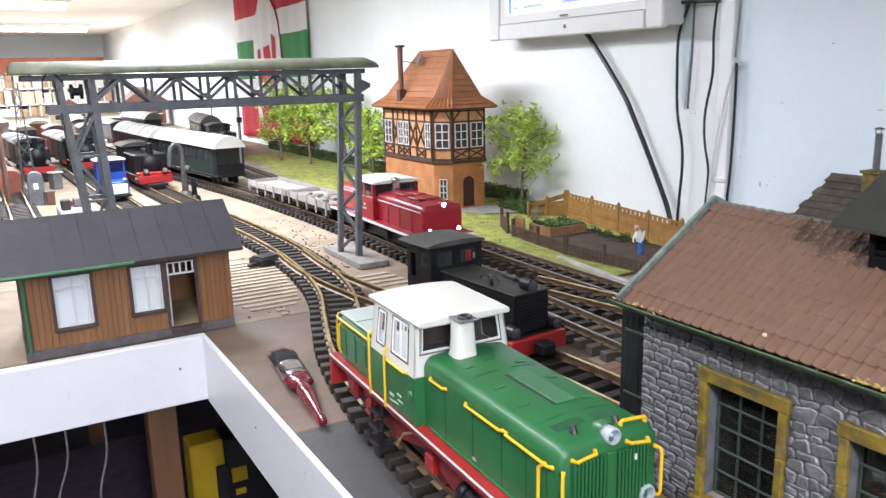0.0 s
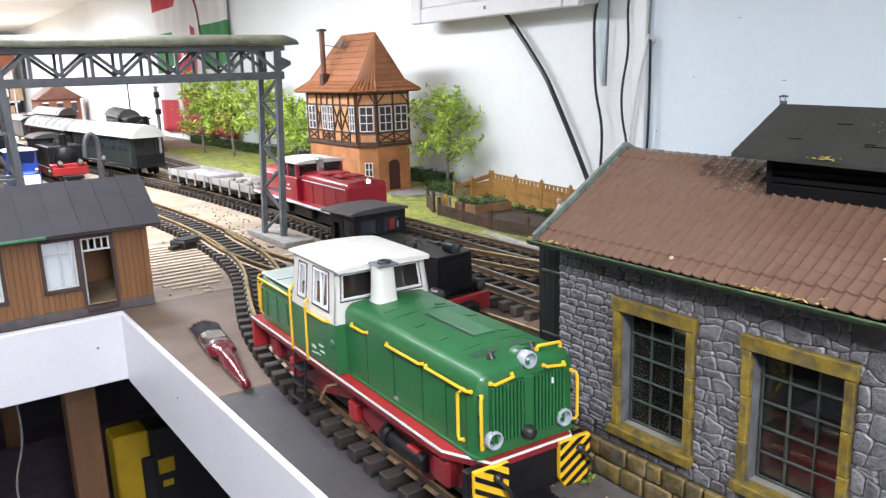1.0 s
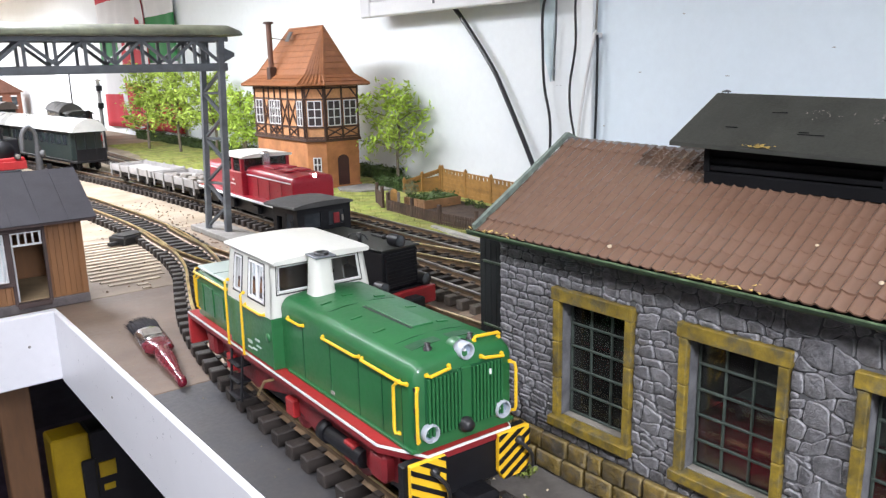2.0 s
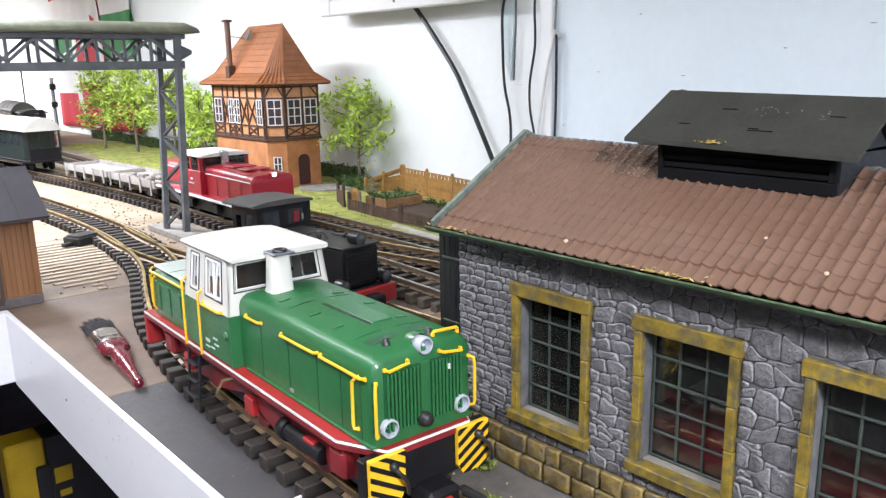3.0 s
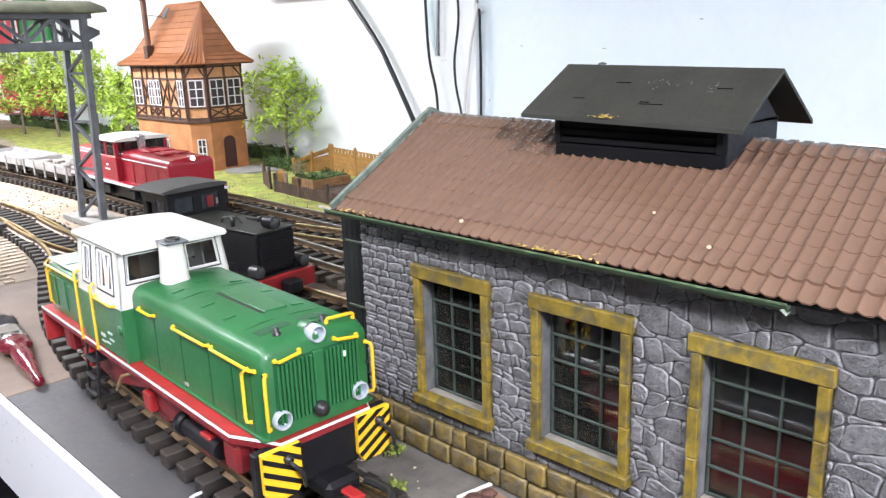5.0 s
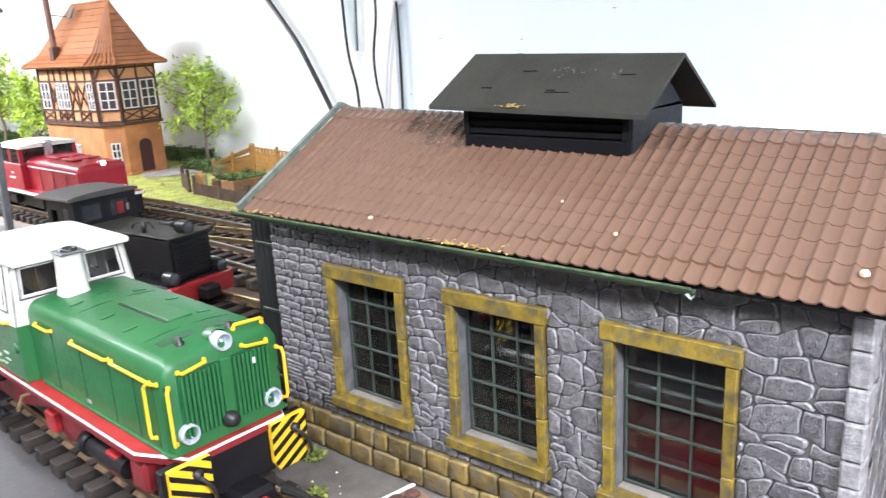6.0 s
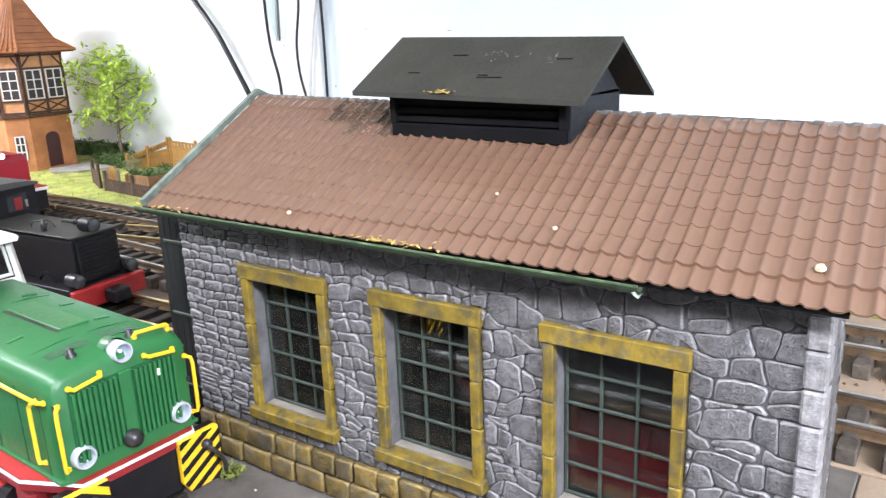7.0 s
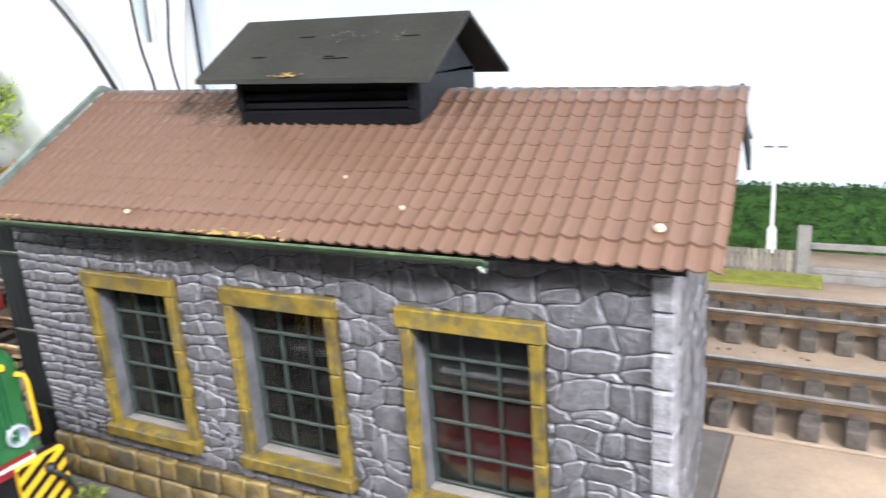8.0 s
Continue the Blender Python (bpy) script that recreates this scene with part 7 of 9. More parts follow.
for k in range(7):
    part("stick", BAR((-0.006 + k * 0.001, -0.022 + k * 0.006, 0.002 + (k % 3) * 0.003), (0.008, 0.012 - k * 0.004, 0.003 + (k % 2) * 0.009), 0.0028, 0.0024), FENCE, logs)

# ---- rolling stock ----
def on_track(points, y):
    """Place and heading (degrees) on a track's centre line at y."""
    line = smoothline([(a, b, 0) for a, b in points], 14)
    i = min(range(len(line) - 1), key=lambda k: abs(line[k].y - y))
    d = line[min(i + 3, len(line) - 1)] - line[max(i - 3, 0)]
    if d.y < 0:
        d = -d
    return line[i].x, math.degrees(math.atan2(-d.x, d.y))


def spoked(parent, x, y, z, r, mat_=None):
    s = 1 if x > 0 else -1
    return part("wheel", lathe(bmesh.new(), [(0.003, 0.004), (r * 0.75, 0.002), (r * 0.8, 0.004), (r, 0.004), (r * 1.02, -0.001), (r * 1.12, -0.002), (r * 1.12, -0.0035), (0, -0.0035)], (x, y, z), (s, 0, 0), 22), mat_ or BLACK, parent, smooth=True)


# black narrow-gauge engine on the shed branch
bx = thing("small_locomotive", pose(0.5415, 0.690, 0, 0, 0, 4.5), "matt black model shunting engine with red buffer beams", "locomotive")
part("hood", PR([(-0.026, 0.040), (-0.026, 0.083), (-0.023, 0.0865), (0.023, 0.0865), (0.026, 0.083), (0.026, 0.040)], "y", 0.004, 0.150, bevel=0.0008), BLACK, bx, "matt black engine hood")
part("hood_top", B(-0.0275, 0.0275, 0.001, 0.150, 0.0862, 0.0882, 0.0006), BLACKROOF, bx, "dusty grey hood top")
gr_ = part("radiator", B(-0.0225, 0.0225, 0.0012, 0.005, 0.043, 0.082, 0.001), BLACK, bx, "black louvred radiator")
for k in range(9):
    part("louvre", BAR((-0.0205, 0.0008, 0.046 + k * 0.004), (0.0205, 0.0008, 0.046 + k * 0.004), 0.0012, 0.0018), BLACK, gr_)
part("footplate", B(-0.040, 0.040, -0.002, 0.214, 0.034, 0.0395, 0.0008), BLACK, bx)
part("frame", B(-0.024, 0.024, 0.004, 0.210, 0.014, 0.034, 0.002), BLACK, bx)
for y0, y1 in ((-0.0105, -0.0025), (0.2145, 0.2225)):
    part("buffer_beam", B(-0.041, 0.041, y0, y1, 0.0185, 0.0385, 0.001), RED, bx, "red buffer beam")
part("coupling_box", B(-0.010, 0.010, -0.028, -0.0105, 0.020, 0.034, 0.002), BLACK, bx)
lampb = part("headlamp", T([(0.0, 0.018, 0.0945), (0.0, 0.002, 0.0945)], 0.0072, 18), BLACK, bx, "round black headlamp", smooth=True)
part("lens", lathe(bmesh.new(), [(0.0064, 0.0), (0.004, 0.0012), (0, 0.0016)], (0.0, 0.0018, 0.0945), (0, -1, 0), 16), DARKLENS, lampb, smooth=True)
part("lamp_foot", B(-0.003, 0.003, 0.006, 0.014, 0.0880, 0.0915), BLACK, lampb)
for s in (-1, 1):
    lb = part("headlamp", T([(s * 0.031, 0.008, 0.0465), (s * 0.031, -0.006, 0.0465)], 0.0068, 16), BLACKPLASTIC, bx, "round black headlamp", smooth=True)
    part("lens", lathe(bmesh.new(), [(0.006, 0.0), (0.003, 0.0012), (0, 0.0015)], (s * 0.031, -0.0062, 0.0465), (0, -1, 0), 14), DARKLENS, lb, smooth=True)
    part("lamp_bracket", B(s * 0.031 - 0.003, s * 0.031 + 0.003, -0.001, 0.005, 0.0395, 0.0415), BLACK, lb)
    for y in (0.05, 0.11, 0.17):
        spoked(bx, s * 0.0255, y, 0.0345, 0.0145)
for x, y, h_ in ((-0.018, 0.055, 0.012), (0.0, 0.08, 0.006), (0.014, 0.05, 0.005)):
    part("filler_cap", T([(x, y, 0.0880), (x, y, 0.0882 + h_)], 0.0026, 10), BLACKPLASTIC, bx)
part("grab_rail", T(smoothline([(-0.012, 0.085, 0.0880), (-0.012, 0.080, 0.094), (-0.004, 0.066, 0.094), (-0.002, 0.060, 0.0880)], 5), 0.0009, 6), BLACKPLASTIC, bx)
part("pipe_run", T([(0.016, 0.02, 0.0895), (0.016, 0.075, 0.0895)], 0.0013, 6), BLACKPLASTIC, bx)
cabb = part("cab", B(-0.040, 0.040, 0.150, 0.1525, 0.0395, 0.093), BLACK, bx, "matt black cab with small dark windows")
for x0, x1, z0, z1 in ((-0.040, -0.030, 0.093, 0.122), (-0.006, 0.006, 0.093, 0.122), (0.030, 0.040, 0.093, 0.122), (-0.030, -0.006, 0.111, 0.122), (0.006, 0.030, 0.111, 0.122)):
    part("front_panel", B(x0, x1, 0.150, 0.1525, z0, z1), BLACK, cabb)
for x0, x1 in ((-0.030, -0.006), (0.006, 0.030)):
    part("window_pane", B(x0, x1, 0.1515, 0.1521, 0.093, 0.111), DARKPANE, cabb, "dark cab window")
for x in (-0.040, 0.0375):
    for y0, y1, z0, z1 in ((0.1525, 0.160, 0.0395, 0.122), (0.160, 0.176, 0.0395, 0.092), (0.160, 0.176, 0.111, 0.122), (0.176, 0.186, 0.0395, 0.122), (0.186, 0.198, 0.0395, 0.075), (0.186, 0.198, 0.106, 0.122), (0.198, 0.2035, 0.0395, 0.122)):
        part("side_panel", B(x, x + 0.0025, y0, y1, z0, z1), BLACK, cabb)
    part("window_pane", B(x + 0.001, x + 0.0016, 0.160, 0.176, 0.092, 0.111), DARKPANE, cabb)
part("rear_panel", B(-0.040, 0.040, 0.2035, 0.206, 0.0395, 0.122), BLACK, cabb)
part("red_sign", B(0.013, 0.022, 0.1485, 0.1498, 0.094, 0.108, 0.0006), DARKRED, cabb)
part("notice", B(0.0255, 0.0285, 0.1488, 0.1498, 0.096, 0.104, 0.0004), SILLGREY, cabb)
part("cab_roof", loft([(0.143, roof_section(0.0440, 0.1195, 0.1262)), (0.213, roof_section(0.0440, 0.1195, 0.1262))]), surf("dusty_black_roof", (0.050, 0.049, 0.047), 0.6, dark=0.8, light=1.25, s1=40, s2=400, bump=0.2), bx, "dusty dark grey arched cab roof", smooth=True)

# red diesel with its goods train
red = thing("diesel_locomotive", pose(0.6885, 1.150, -0.0009, 0, 0, -1.5) @ Matrix.Diagonal((1.08, 1.36, 1.05, 1)), "crimson model diesel locomotive with white stripes and lit headlights", "locomotive")
CX = 0.0
RR = 0.058
rhood = part("hood", loft([(0.0, hood_section(0.034, 0.102, 0.105, RR)), (0.002, hood_section(0.036, 0.104, 0.1075, RR)), (0.135, hood_section(0.037, 0.106, 0.1105, RR))]), LOCORED, red, "long crimson hood", smooth=True)
part("hood", loft([(0.205, hood_section(0.037, 0.103, 0.107, RR)), (0.283, hood_section(0.037, 0.103, 0.107, RR)), (0.287, hood_section(0.035, 0.101, 0.105, RR))]), LOCORED, red, "short crimson rear hood", smooth=True)
for s in (-1, 1):
    part("white_stripe", B(s * 0.0374 - 0.0006, s * 0.0374 + 0.0006, 0.004, 0.134, 0.0955, 0.0972), STRIPE, rhood)
    part("white_stripe", B(s * 0.0374 - 0.0006, s * 0.0374 + 0.0006, 0.206, 0.284, 0.0955, 0.0972), STRIPE, rhood)
    for y in (0.03, 0.065, 0.10):
        part("side_seam", B(s * 0.0374 - 0.0004, s * 0.0374 + 0.0004, y, y + 0.0007, RR + 0.002, 0.094), DARKRED, rhood)
for x, y in ((-0.012, 0.05), (0.012, 0.05), (-0.012, 0.09), (0.012, 0.09)):
    part("hatch", B(x - 0.009, x + 0.009, y - 0.014, y + 0.014, 0.1095, 0.1118, 0.0006), LOCORED, rhood)
LIT = glow("lit_headlight", (1.0, 0.95, 0.88), 12.0)
for x, z in ((-0.026, 0.0665), (0.026, 0.0665), (0.0, 0.1075)):
    hl_ = part("headlight", T([(x, 0.004, z), (x, -0.004, z)], 0.0046, 16), LOCORED, rhood, "lit white headlight", smooth=True)
    part("lens", lathe(bmesh.new(), [(0.0036, 0.0), (0.0024, 0.0012), (0, 0.0015)], (x, -0.0041, z), (0, -1, 0), 16), LIT, hl_, "glowing headlight lens")
rcab = part("cab", B(-0.046, 0.046, 0.136, 0.204, RR, 0.100, 0.001), LOCORED, red, "crimson cab with white roof")
for x in (-0.0445, 0.0425):
    for y0, y1 in ((0.138, 0.143), (0.166, 0.172), (0.196, 0.202)):
        part("cab_pillar", B(x, x + 0.002, y0, y1, 0.100, 0.1245), LOCORED, rcab)
for y in (0.1375, 0.2005):
    for x0, x1 in ((-0.0445, -0.039), (-0.003, 0.003), (0.039, 0.0445)):
        part("cab_pillar", B(x0, x1, y, y + 0.002, 0.100, 0.1245), LOCORED, rcab)
for bxs in ((-0.0438, -0.0434, 0.14, 0.20), (0.0434, 0.0438, 0.14, 0.20)):
    pn = part("cab_window", B(*bxs, 0.1005, 0.124), DARKGLASS, rcab)
    pn.visible_shadow = False
for y in (0.1385, 0.2015):
    pn = part("cab_window", B(-0.043, 0.043, y, y + 0.0004, 0.1005, 0.124), DARKGLASS, rcab)
    pn.visible_shadow = False
part("cab_roof", loft([(0.131, roof_section(0.0465, 0.1240, 0.1310)), (0.209, roof_section(0.0465, 0.1240, 0.1310))]), LOCOWHITE, rcab, "off-white cab roof", smooth=True)
part("exhaust", B(-0.012, 0.002, 0.124, 0.137, 0.108, 0.1335, 0.002), CHROME, rcab, "bright exhaust casing")
for j in range(5):
    part("lettering_bar", B(-0.0472, -0.0462, 0.158 + j * 0.0032, 0.160 + j * 0.0032, 0.076, 0.0785), STRIPE, rcab)
part("emblem", B(-0.0472, -0.0462, 0.161, 0.167, 0.083, 0.0865, 0.0003), STRIPE, rcab)
rb_ = part("running_board", B(-0.050, 0.050, -0.012, 0.297, RR - 0.0045, RR, 0.0006), STRIPE, red, "white-edged running board")
part("running_plate", B(-0.0485, 0.0485, -0.0105, 0.2955, RR + 0.0001, RR + 0.0012), LOCORED, rb_)
part("front_apron", B(-0.046, 0.046, -0.013, -0.006, 0.028, 0.0535, 0.001), BLACK, red, "black front apron")
part("coupling_ring", T([(0.012 * math.cos(k * math.tau / 16), -0.0155, 0.036 + 0.006 * math.sin(k * math.tau / 16)) for k in range(17)], 0.0016, 7), STRIPE, red, "white coupling ring", smooth=True)
part("number_bar", B(-0.008, 0.012, -0.0138, -0.0128, 0.047, 0.0515), STRIPE, red)
part("underframe", B(-0.032, 0.032, 0.0, 0.285, 0.026, 0.0535, 0.002), BLACK, red)
for s in (-1, 1):
    for y in (0.05, 0.11, 0.19, 0.245):
        spoked(red, s * 0.0255, y, 0.036, 0.0155)
        part("axle_box", B(s * 0.036 - 0.004, s * 0.036 + 0.004, y - 0.008, y + 0.008, 0.03, 0.045, 0.001), BLACK, red)
    part("step", B(s * 0.044 - 0.005, s * 0.044 + 0.005, 0.008, 0.024, 0.024, 0.026), BLACK, red)
    part("step_bar", BAR((s * 0.046, 0.016, 0.054), (s * 0.046, 0.016, 0.025), 0.0016, 0.004), BLACK, red)

WAGWOOD = surf("pale_grey_wood", (0.31, 0.297, 0.285), 0.8, dark=0.75, light=1.12, s1=40, s2=300, bump=0.3, rnd=0.1)


def flat_wagon(y, label, load):
    x, a = on_track(TRACK_TWO, y)
    w = thing("flat_wagon", pose(x, y, 0, 0, 0, a) @ Matrix.Diagonal((1, 1.26, 1, 1)), label, "goods wagon", "goods train")
    for k in range(12):
        part("deck_plank", B(-0.042, 0.042, -0.098 + k * 0.0164, -0.0822 + k * 0.0164, 0.050, 0.054, 0.0004), WAGWOOD, w)
    for s in (-1, 1):
        part("side_board", B(s * 0.043 - 0.0012, s * 0.043 + 0.0012, -0.0985, 0.0985, 0.048, 0.064, 0.0006), WAGWOOD, w)
        for k in range(5):
            part("stanchion", B(s * 0.0452 - 0.0012, s * 0.0452 + 0.0012, -0.09 + k * 0.044, -0.086 + k * 0.044, 0.034, 0.066), WAGWOOD, w)
        for y_ in (-0.06, 0.06):
            spoked(w, s * 0.0255, y_, 0.034, 0.0135)
            part("axle_guard", B(s * 0.034 - 0.002, s * 0.034 + 0.002, y_ - 0.01, y_ + 0.01, 0.028, 0.048, 0.001), BLACK, w)
    for s in (-1, 1):
        part("end_board", B(-0.043, 0.043, s * 0.0992 - 0.0012, s * 0.0992 + 0.0012, 0.048, 0.062, 0.0006), WAGWOOD, w)
    part("underframe", B(-0.036, 0.036, -0.094, 0.094, 0.036, 0.0495, 0.001), BLACK, w)
    if load:
        q_ = random.Random(8)
        for k in range(14):
            cx, cy = q_.uniform(-0.03, 0.03), q_.uniform(-0.085, 0.085)
            part("rubble", B(cx - 0.008, cx + 0.008, cy - 0.010, cy + 0.010, 0.0540, 0.0585 + q_.uniform(0, 0.004), 0.0016), SILLGREY, w)


flat_wagon(1.690, "pale grey low-sided flat wagon loaded with scrap", True)
flat_wagon(1.955, "pale grey low-sided flat wagon, empty", False)

COACHGREEN = surf("dark_green_coach", (0.020, 0.031, 0.028), 0.45, dark=0.8, light=1.2, s1=30, s2=300, bump=0.1)
COACHROOF = surf("white_coach_roof", (0.52, 0.52, 0.49), 0.6, dark=0.8, light=1.06, s1=15, s2=200, bump=0.1)


def coach(at, length, label, roofmat, bodymat, h_=0.135):
    c = thing("coach", at, label, "railway coach", "coaches")
    L2 = length / 2
    part("body", B(-0.043, 0.043, -L2 + 0.035, L2 - 0.035, 0.050, h_, 0.0015), bodymat, c)
    part("floor", B(-0.046, 0.046, -L2, L2, 0.044, 0.050, 0.001), BLACK, c)
    part("roof", loft([(-L2, roof_section(0.049, h_ - 0.006, h_ + 0.030)), (L2, roof_section(0.049, h_ - 0.006, h_ + 0.030))]), roofmat, c, "pale curved roof", smooth=True)
    n_ = max(3, int(length / 0.055))
    for s in (-1, 1):
        for k in range(n_):
            y = -L2 + 0.05 + (length - 0.1) * (k + 0.5) / n_
            part("window", B(s * 0.0435 - 0.0008, s * 0.0435 + 0.0008, y - 0.015, y + 0.015, 0.092, 0.120), DARKPANE, c)
        for y in (-L2 + 0.06, L2 - 0.06):
            for d in (-0.022, 0.022):
                spoked(c, s * 0.0255, y + d, 0.034, 0.0135)
        for e in (-1, 1):
            part("platform_post", T([(s * 0.040, e * (L2 - 0.003), 0.050), (s * 0.040, e * (L2 - 0.003), h_ + 0.004)], 0.0016, 6), BLACK, c)
            part("end_door_post", T([(s * 0.014, e * (L2 - 0.003), 0.050), (s * 0.014, e * (L2 - 0.003), h_ + 0.006)], 0.0014, 6), BLACK, c)
    for e in (-1, 1):
        part("railing", B(-0.040, 0.040, e * (L2 - 0.003) - 0.001, e * (L2 - 0.003) + 0.001, 0.050, 0.082), BLACK, c)
    for k in range(int(length / 0.1)):
        y = -L2 + 0.05 + k * 0.1
        part("roof_seam", T([(CX + x, y, h_ - 0.0020 + 0.0325 * (1 - (x / 0.0485) ** 2) ** 0.8) for x in (-0.046, -0.035, -0.02, 0, 0.02, 0.035, 0.046)], 0.0013, 5), GREYSTEEL, c)
    return c


x_, a_ = on_track(TRACK_TWO, 2.56)
coach(pose(x_, 2.60, 0, 0, 0, a_), 0.58, "dark green model coach with a pale arched roof", COACHROOF, COACHGREEN)
x_, a_ = on_track(TRACK_TWO, 3.22)
coach(pose(x_, 3.22, 0, 0, 0, a_), 0.58, "dark green model coach with a pale arched roof", COACHROOF, COACHGREEN)
coach(pose(0.93, 3.82, 0, 0, 0, -5), 0.42, "dark green model coach behind a steam engine", surf("dark_coach_roof", (0.10, 0.10, 0.09), 0.7), COACHGREEN)
coach(pose(0.76, 4.5, 0, 0, 0, 4), 0.55, "dark grey-roofed model coach in the far yard", surf("grey_coach_roof", (0.2, 0.18, 0.16), 0.7), COACHGREEN)


def steam_engine(at, body, label, beam_col, length=0.30):
    e = thing("steam_locomotive", at, label, "locomotive", "steam engines")
    part("boiler", T([(0, 0.012, 0.082), (0, length * 0.62, 0.082)], 0.030, 22), BLACK, e, smooth=True)
    part("smokebox_door", lathe(bmesh.new(), [(0.027, 0), (0.022, 0.004), (0.006, 0.007), (0, 0.0075)], (0, 0.012, 0.082), (0, -1, 0), 22), BLACK, e, smooth=True)
    part("chimney", lathe(bmesh.new(), [(0.009, 0), (0.008, 0.02), (0.011, 0.036), (0.009, 0.038), (0, 0.030)], (0, 0.035, 0.108), (0, 0, 1), 16), BLACK, e, smooth=True)
    part("dome", lathe(bmesh.new(), [(0.012, 0), (0.0115, 0.012), (0.007, 0.019), (0, 0.021)], (0, length * 0.36, 0.108), (0, 0, 1), 16), BLACK, e, smooth=True)
    for s in (-1, 1):
        part("side_tank", B(s * 0.036 - 0.009, s * 0.036 + 0.009, length * 0.2, length * 0.62, 0.058, 0.105, 0.002), body, e)
        for y in (0.05, 0.11, 0.17):
            spoked(e, s * 0.0255, y, 0.038, 0.018, RED)
        l_ = part("headlamp", T([(s * 0.027, -0.004, 0.066), (s * 0.027, -0.016, 0.066)], 0.0085, 14), BLACK, e, smooth=True)
        part("lens", lathe(bmesh.new(), [(0.007, 0), (0.004, 0.0015), (0, 0.002)], (s * 0.027, -0.0162, 0.066), (0, -1, 0), 14), SILLGREY, l_, "pale headlamp lens")
        part("cylinder", T([(s * 0.040, 0.01, 0.036), (s * 0.040, 0.05, 0.036)], 0.010, 14), BLACK, e, smooth=True)
    part("cab", B(-0.044, 0.044, length * 0.64, length, 0.05, 0.125, 0.002), body, e)
    part("cab_roof", loft([(length * 0.61, roof_section(0.050, 0.126, 0.140)), (length * 1.03, roof_section(0.050, 0.126, 0.140))]), BLACKROOF, e, smooth=True)
    for s in (-1, 1):
        part("cab_window", B(s * 0.022 - 0.012, s * 0.022 + 0.012, length * 0.64 - 0.001, length * 0.64 + 0.001, 0.100, 0.118), DARKPANE, e)
    part("footplate", B(-0.046, 0.046, -0.008, length, 0.047, 0.051, 0.001), BLACK, e)
    part("underframe", B(-0.022, 0.022, 0.0, length, 0.018, 0.047, 0.002), RED, e)
    part("buffer_beam", B(-0.048, 0.048, -0.013, -0.006, 0.030, 0.052, 0.001), beam_col, e, "red buffer beam")
    part("coupling_plate", B(-0.030, 0.030, -0.028, -0.013, 0.014, 0.030, 0.003), BLACK, e, "black coupling")
    return e


steam_engine(pose(0.886, 3.24, 0, 0, 0, -5), COACHGREEN, "green and black model steam engine with red buffer beam", RED)
# black boxy tank engine with lamps and snow-white roof clutter
x_, a_ = on_track(TRACK_A, 2.46)
tk = steam_engine(pose(x_, 2.45, 0, 0, 0, a_ + 2), BLACK, "black model tank engine with a red front", RED)
part("cab_front", B(-0.045, 0.045, 0.03, 0.20, 0.052, 0.112, 0.003), BLACK, tk, "boxy black tank body")
part("plate_bar", B(-0.016, 0.016, 0.0285, 0.0300, 0.088, 0.094), STRIPE, tk)
part("front_skirt", B(-0.047, 0.047, -0.005, 0.03, 0.030, 0.062, 0.002), RED, tk, "red front skirt")
bl = thing("small_locomotive", pose(0.316, 2.25, 0, 0, 0, 4), "small blue and white model tractor engine", "locomotive")
BLUE = surf("royal_blue_paint", (0.015, 0.055, 0.28), 0.4, dark=0.85, light=1.1, s1=30, s2=300, bump=0.05)
part("bonnet", B(-0.030, 0.030, 0.0, 0.07, 0.030, 0.066, 0.003), BLUE, bl)
part("radiator", B(-0.026, 0.026, -0.003, 0.0005, 0.032, 0.060, 0.002), STRIPE, bl, "white radiator front")
part("cab_back", B(-0.036, 0.036, 0.10, 0.104, 0.030, 0.118), BLUE, bl)
for s in (-1, 1):
    part("cab_side", B(s * 0.036 - 0.0015, s * 0.036 + 0.0015, 0.062, 0.104, 0.030, 0.085), BLUE, bl)
    part("cab_post", B(s * 0.034 - 0.0025, s * 0.034 + 0.0025, 0.062, 0.067, 0.085, 0.118), BLUE, bl)
    part("headlamp", lathe(bmesh.new(), [(0.006, 0), (0.006, 0.006), (0, 0.007)], (s * 0.02, 0.002, 0.07), (0, -1, 0), 12), CHROME, bl)
    for y in (0.02, 0.08):
        spoked(bl, s * 0.0255, y, 0.034, 0.0135)
part("cab_front", B(-0.036, 0.036, 0.061, 0.064, 0.066, 0.085), BLUE, bl)
part("cab_roof", loft([(0.055, roof_section(0.040, 0.118, 0.126)), (0.112, roof_section(0.040, 0.118, 0.126))]), STRIPE, bl, smooth=True)
part("frame", B(-0.034, 0.034, -0.006, 0.11, 0.024, 0.030, 0.001), BLACK, bl)

# ---- things on the wall ----
SILVER = surf("silver_white_plastic", (0.66, 0.67, 0.68), 0.35, dark=0.95, light=1.03, s1=10, s2=200, bump=0.02)
tv = thing("television", pose(1.150, 1.3976, 0.404, 0, 0, 0) @ Matrix.Diagonal((1, 0.962, 1, 1)), "silver-white flat television hung on the wall, switched on", "television")
part("case", B(0.012, 0.060, -0.300, 0.305, 0.006, 0.372, 0.006), SILVER, tv)
part("speaker_strip", B(-0.004, 0.013, -0.252, 0.262, 0.000, 0.036, 0.003), SILVER, tv, "lower speaker strip")
for s, e in ((-0.302, -0.254), (0.264, 0.307)):
    part("side_bezel", B(-0.004, 0.013, s, e, 0.0, 0.372, 0.003), SILVER, tv)
part("top_bezel", B(-0.004, 0.013, -0.252, 0.262, 0.352, 0.372, 0.003), SILVER, tv)
part("inner_frame", B(0.000, 0.012, -0.252, 0.262, 0.037, 0.352, 0.001), SILVER, tv)
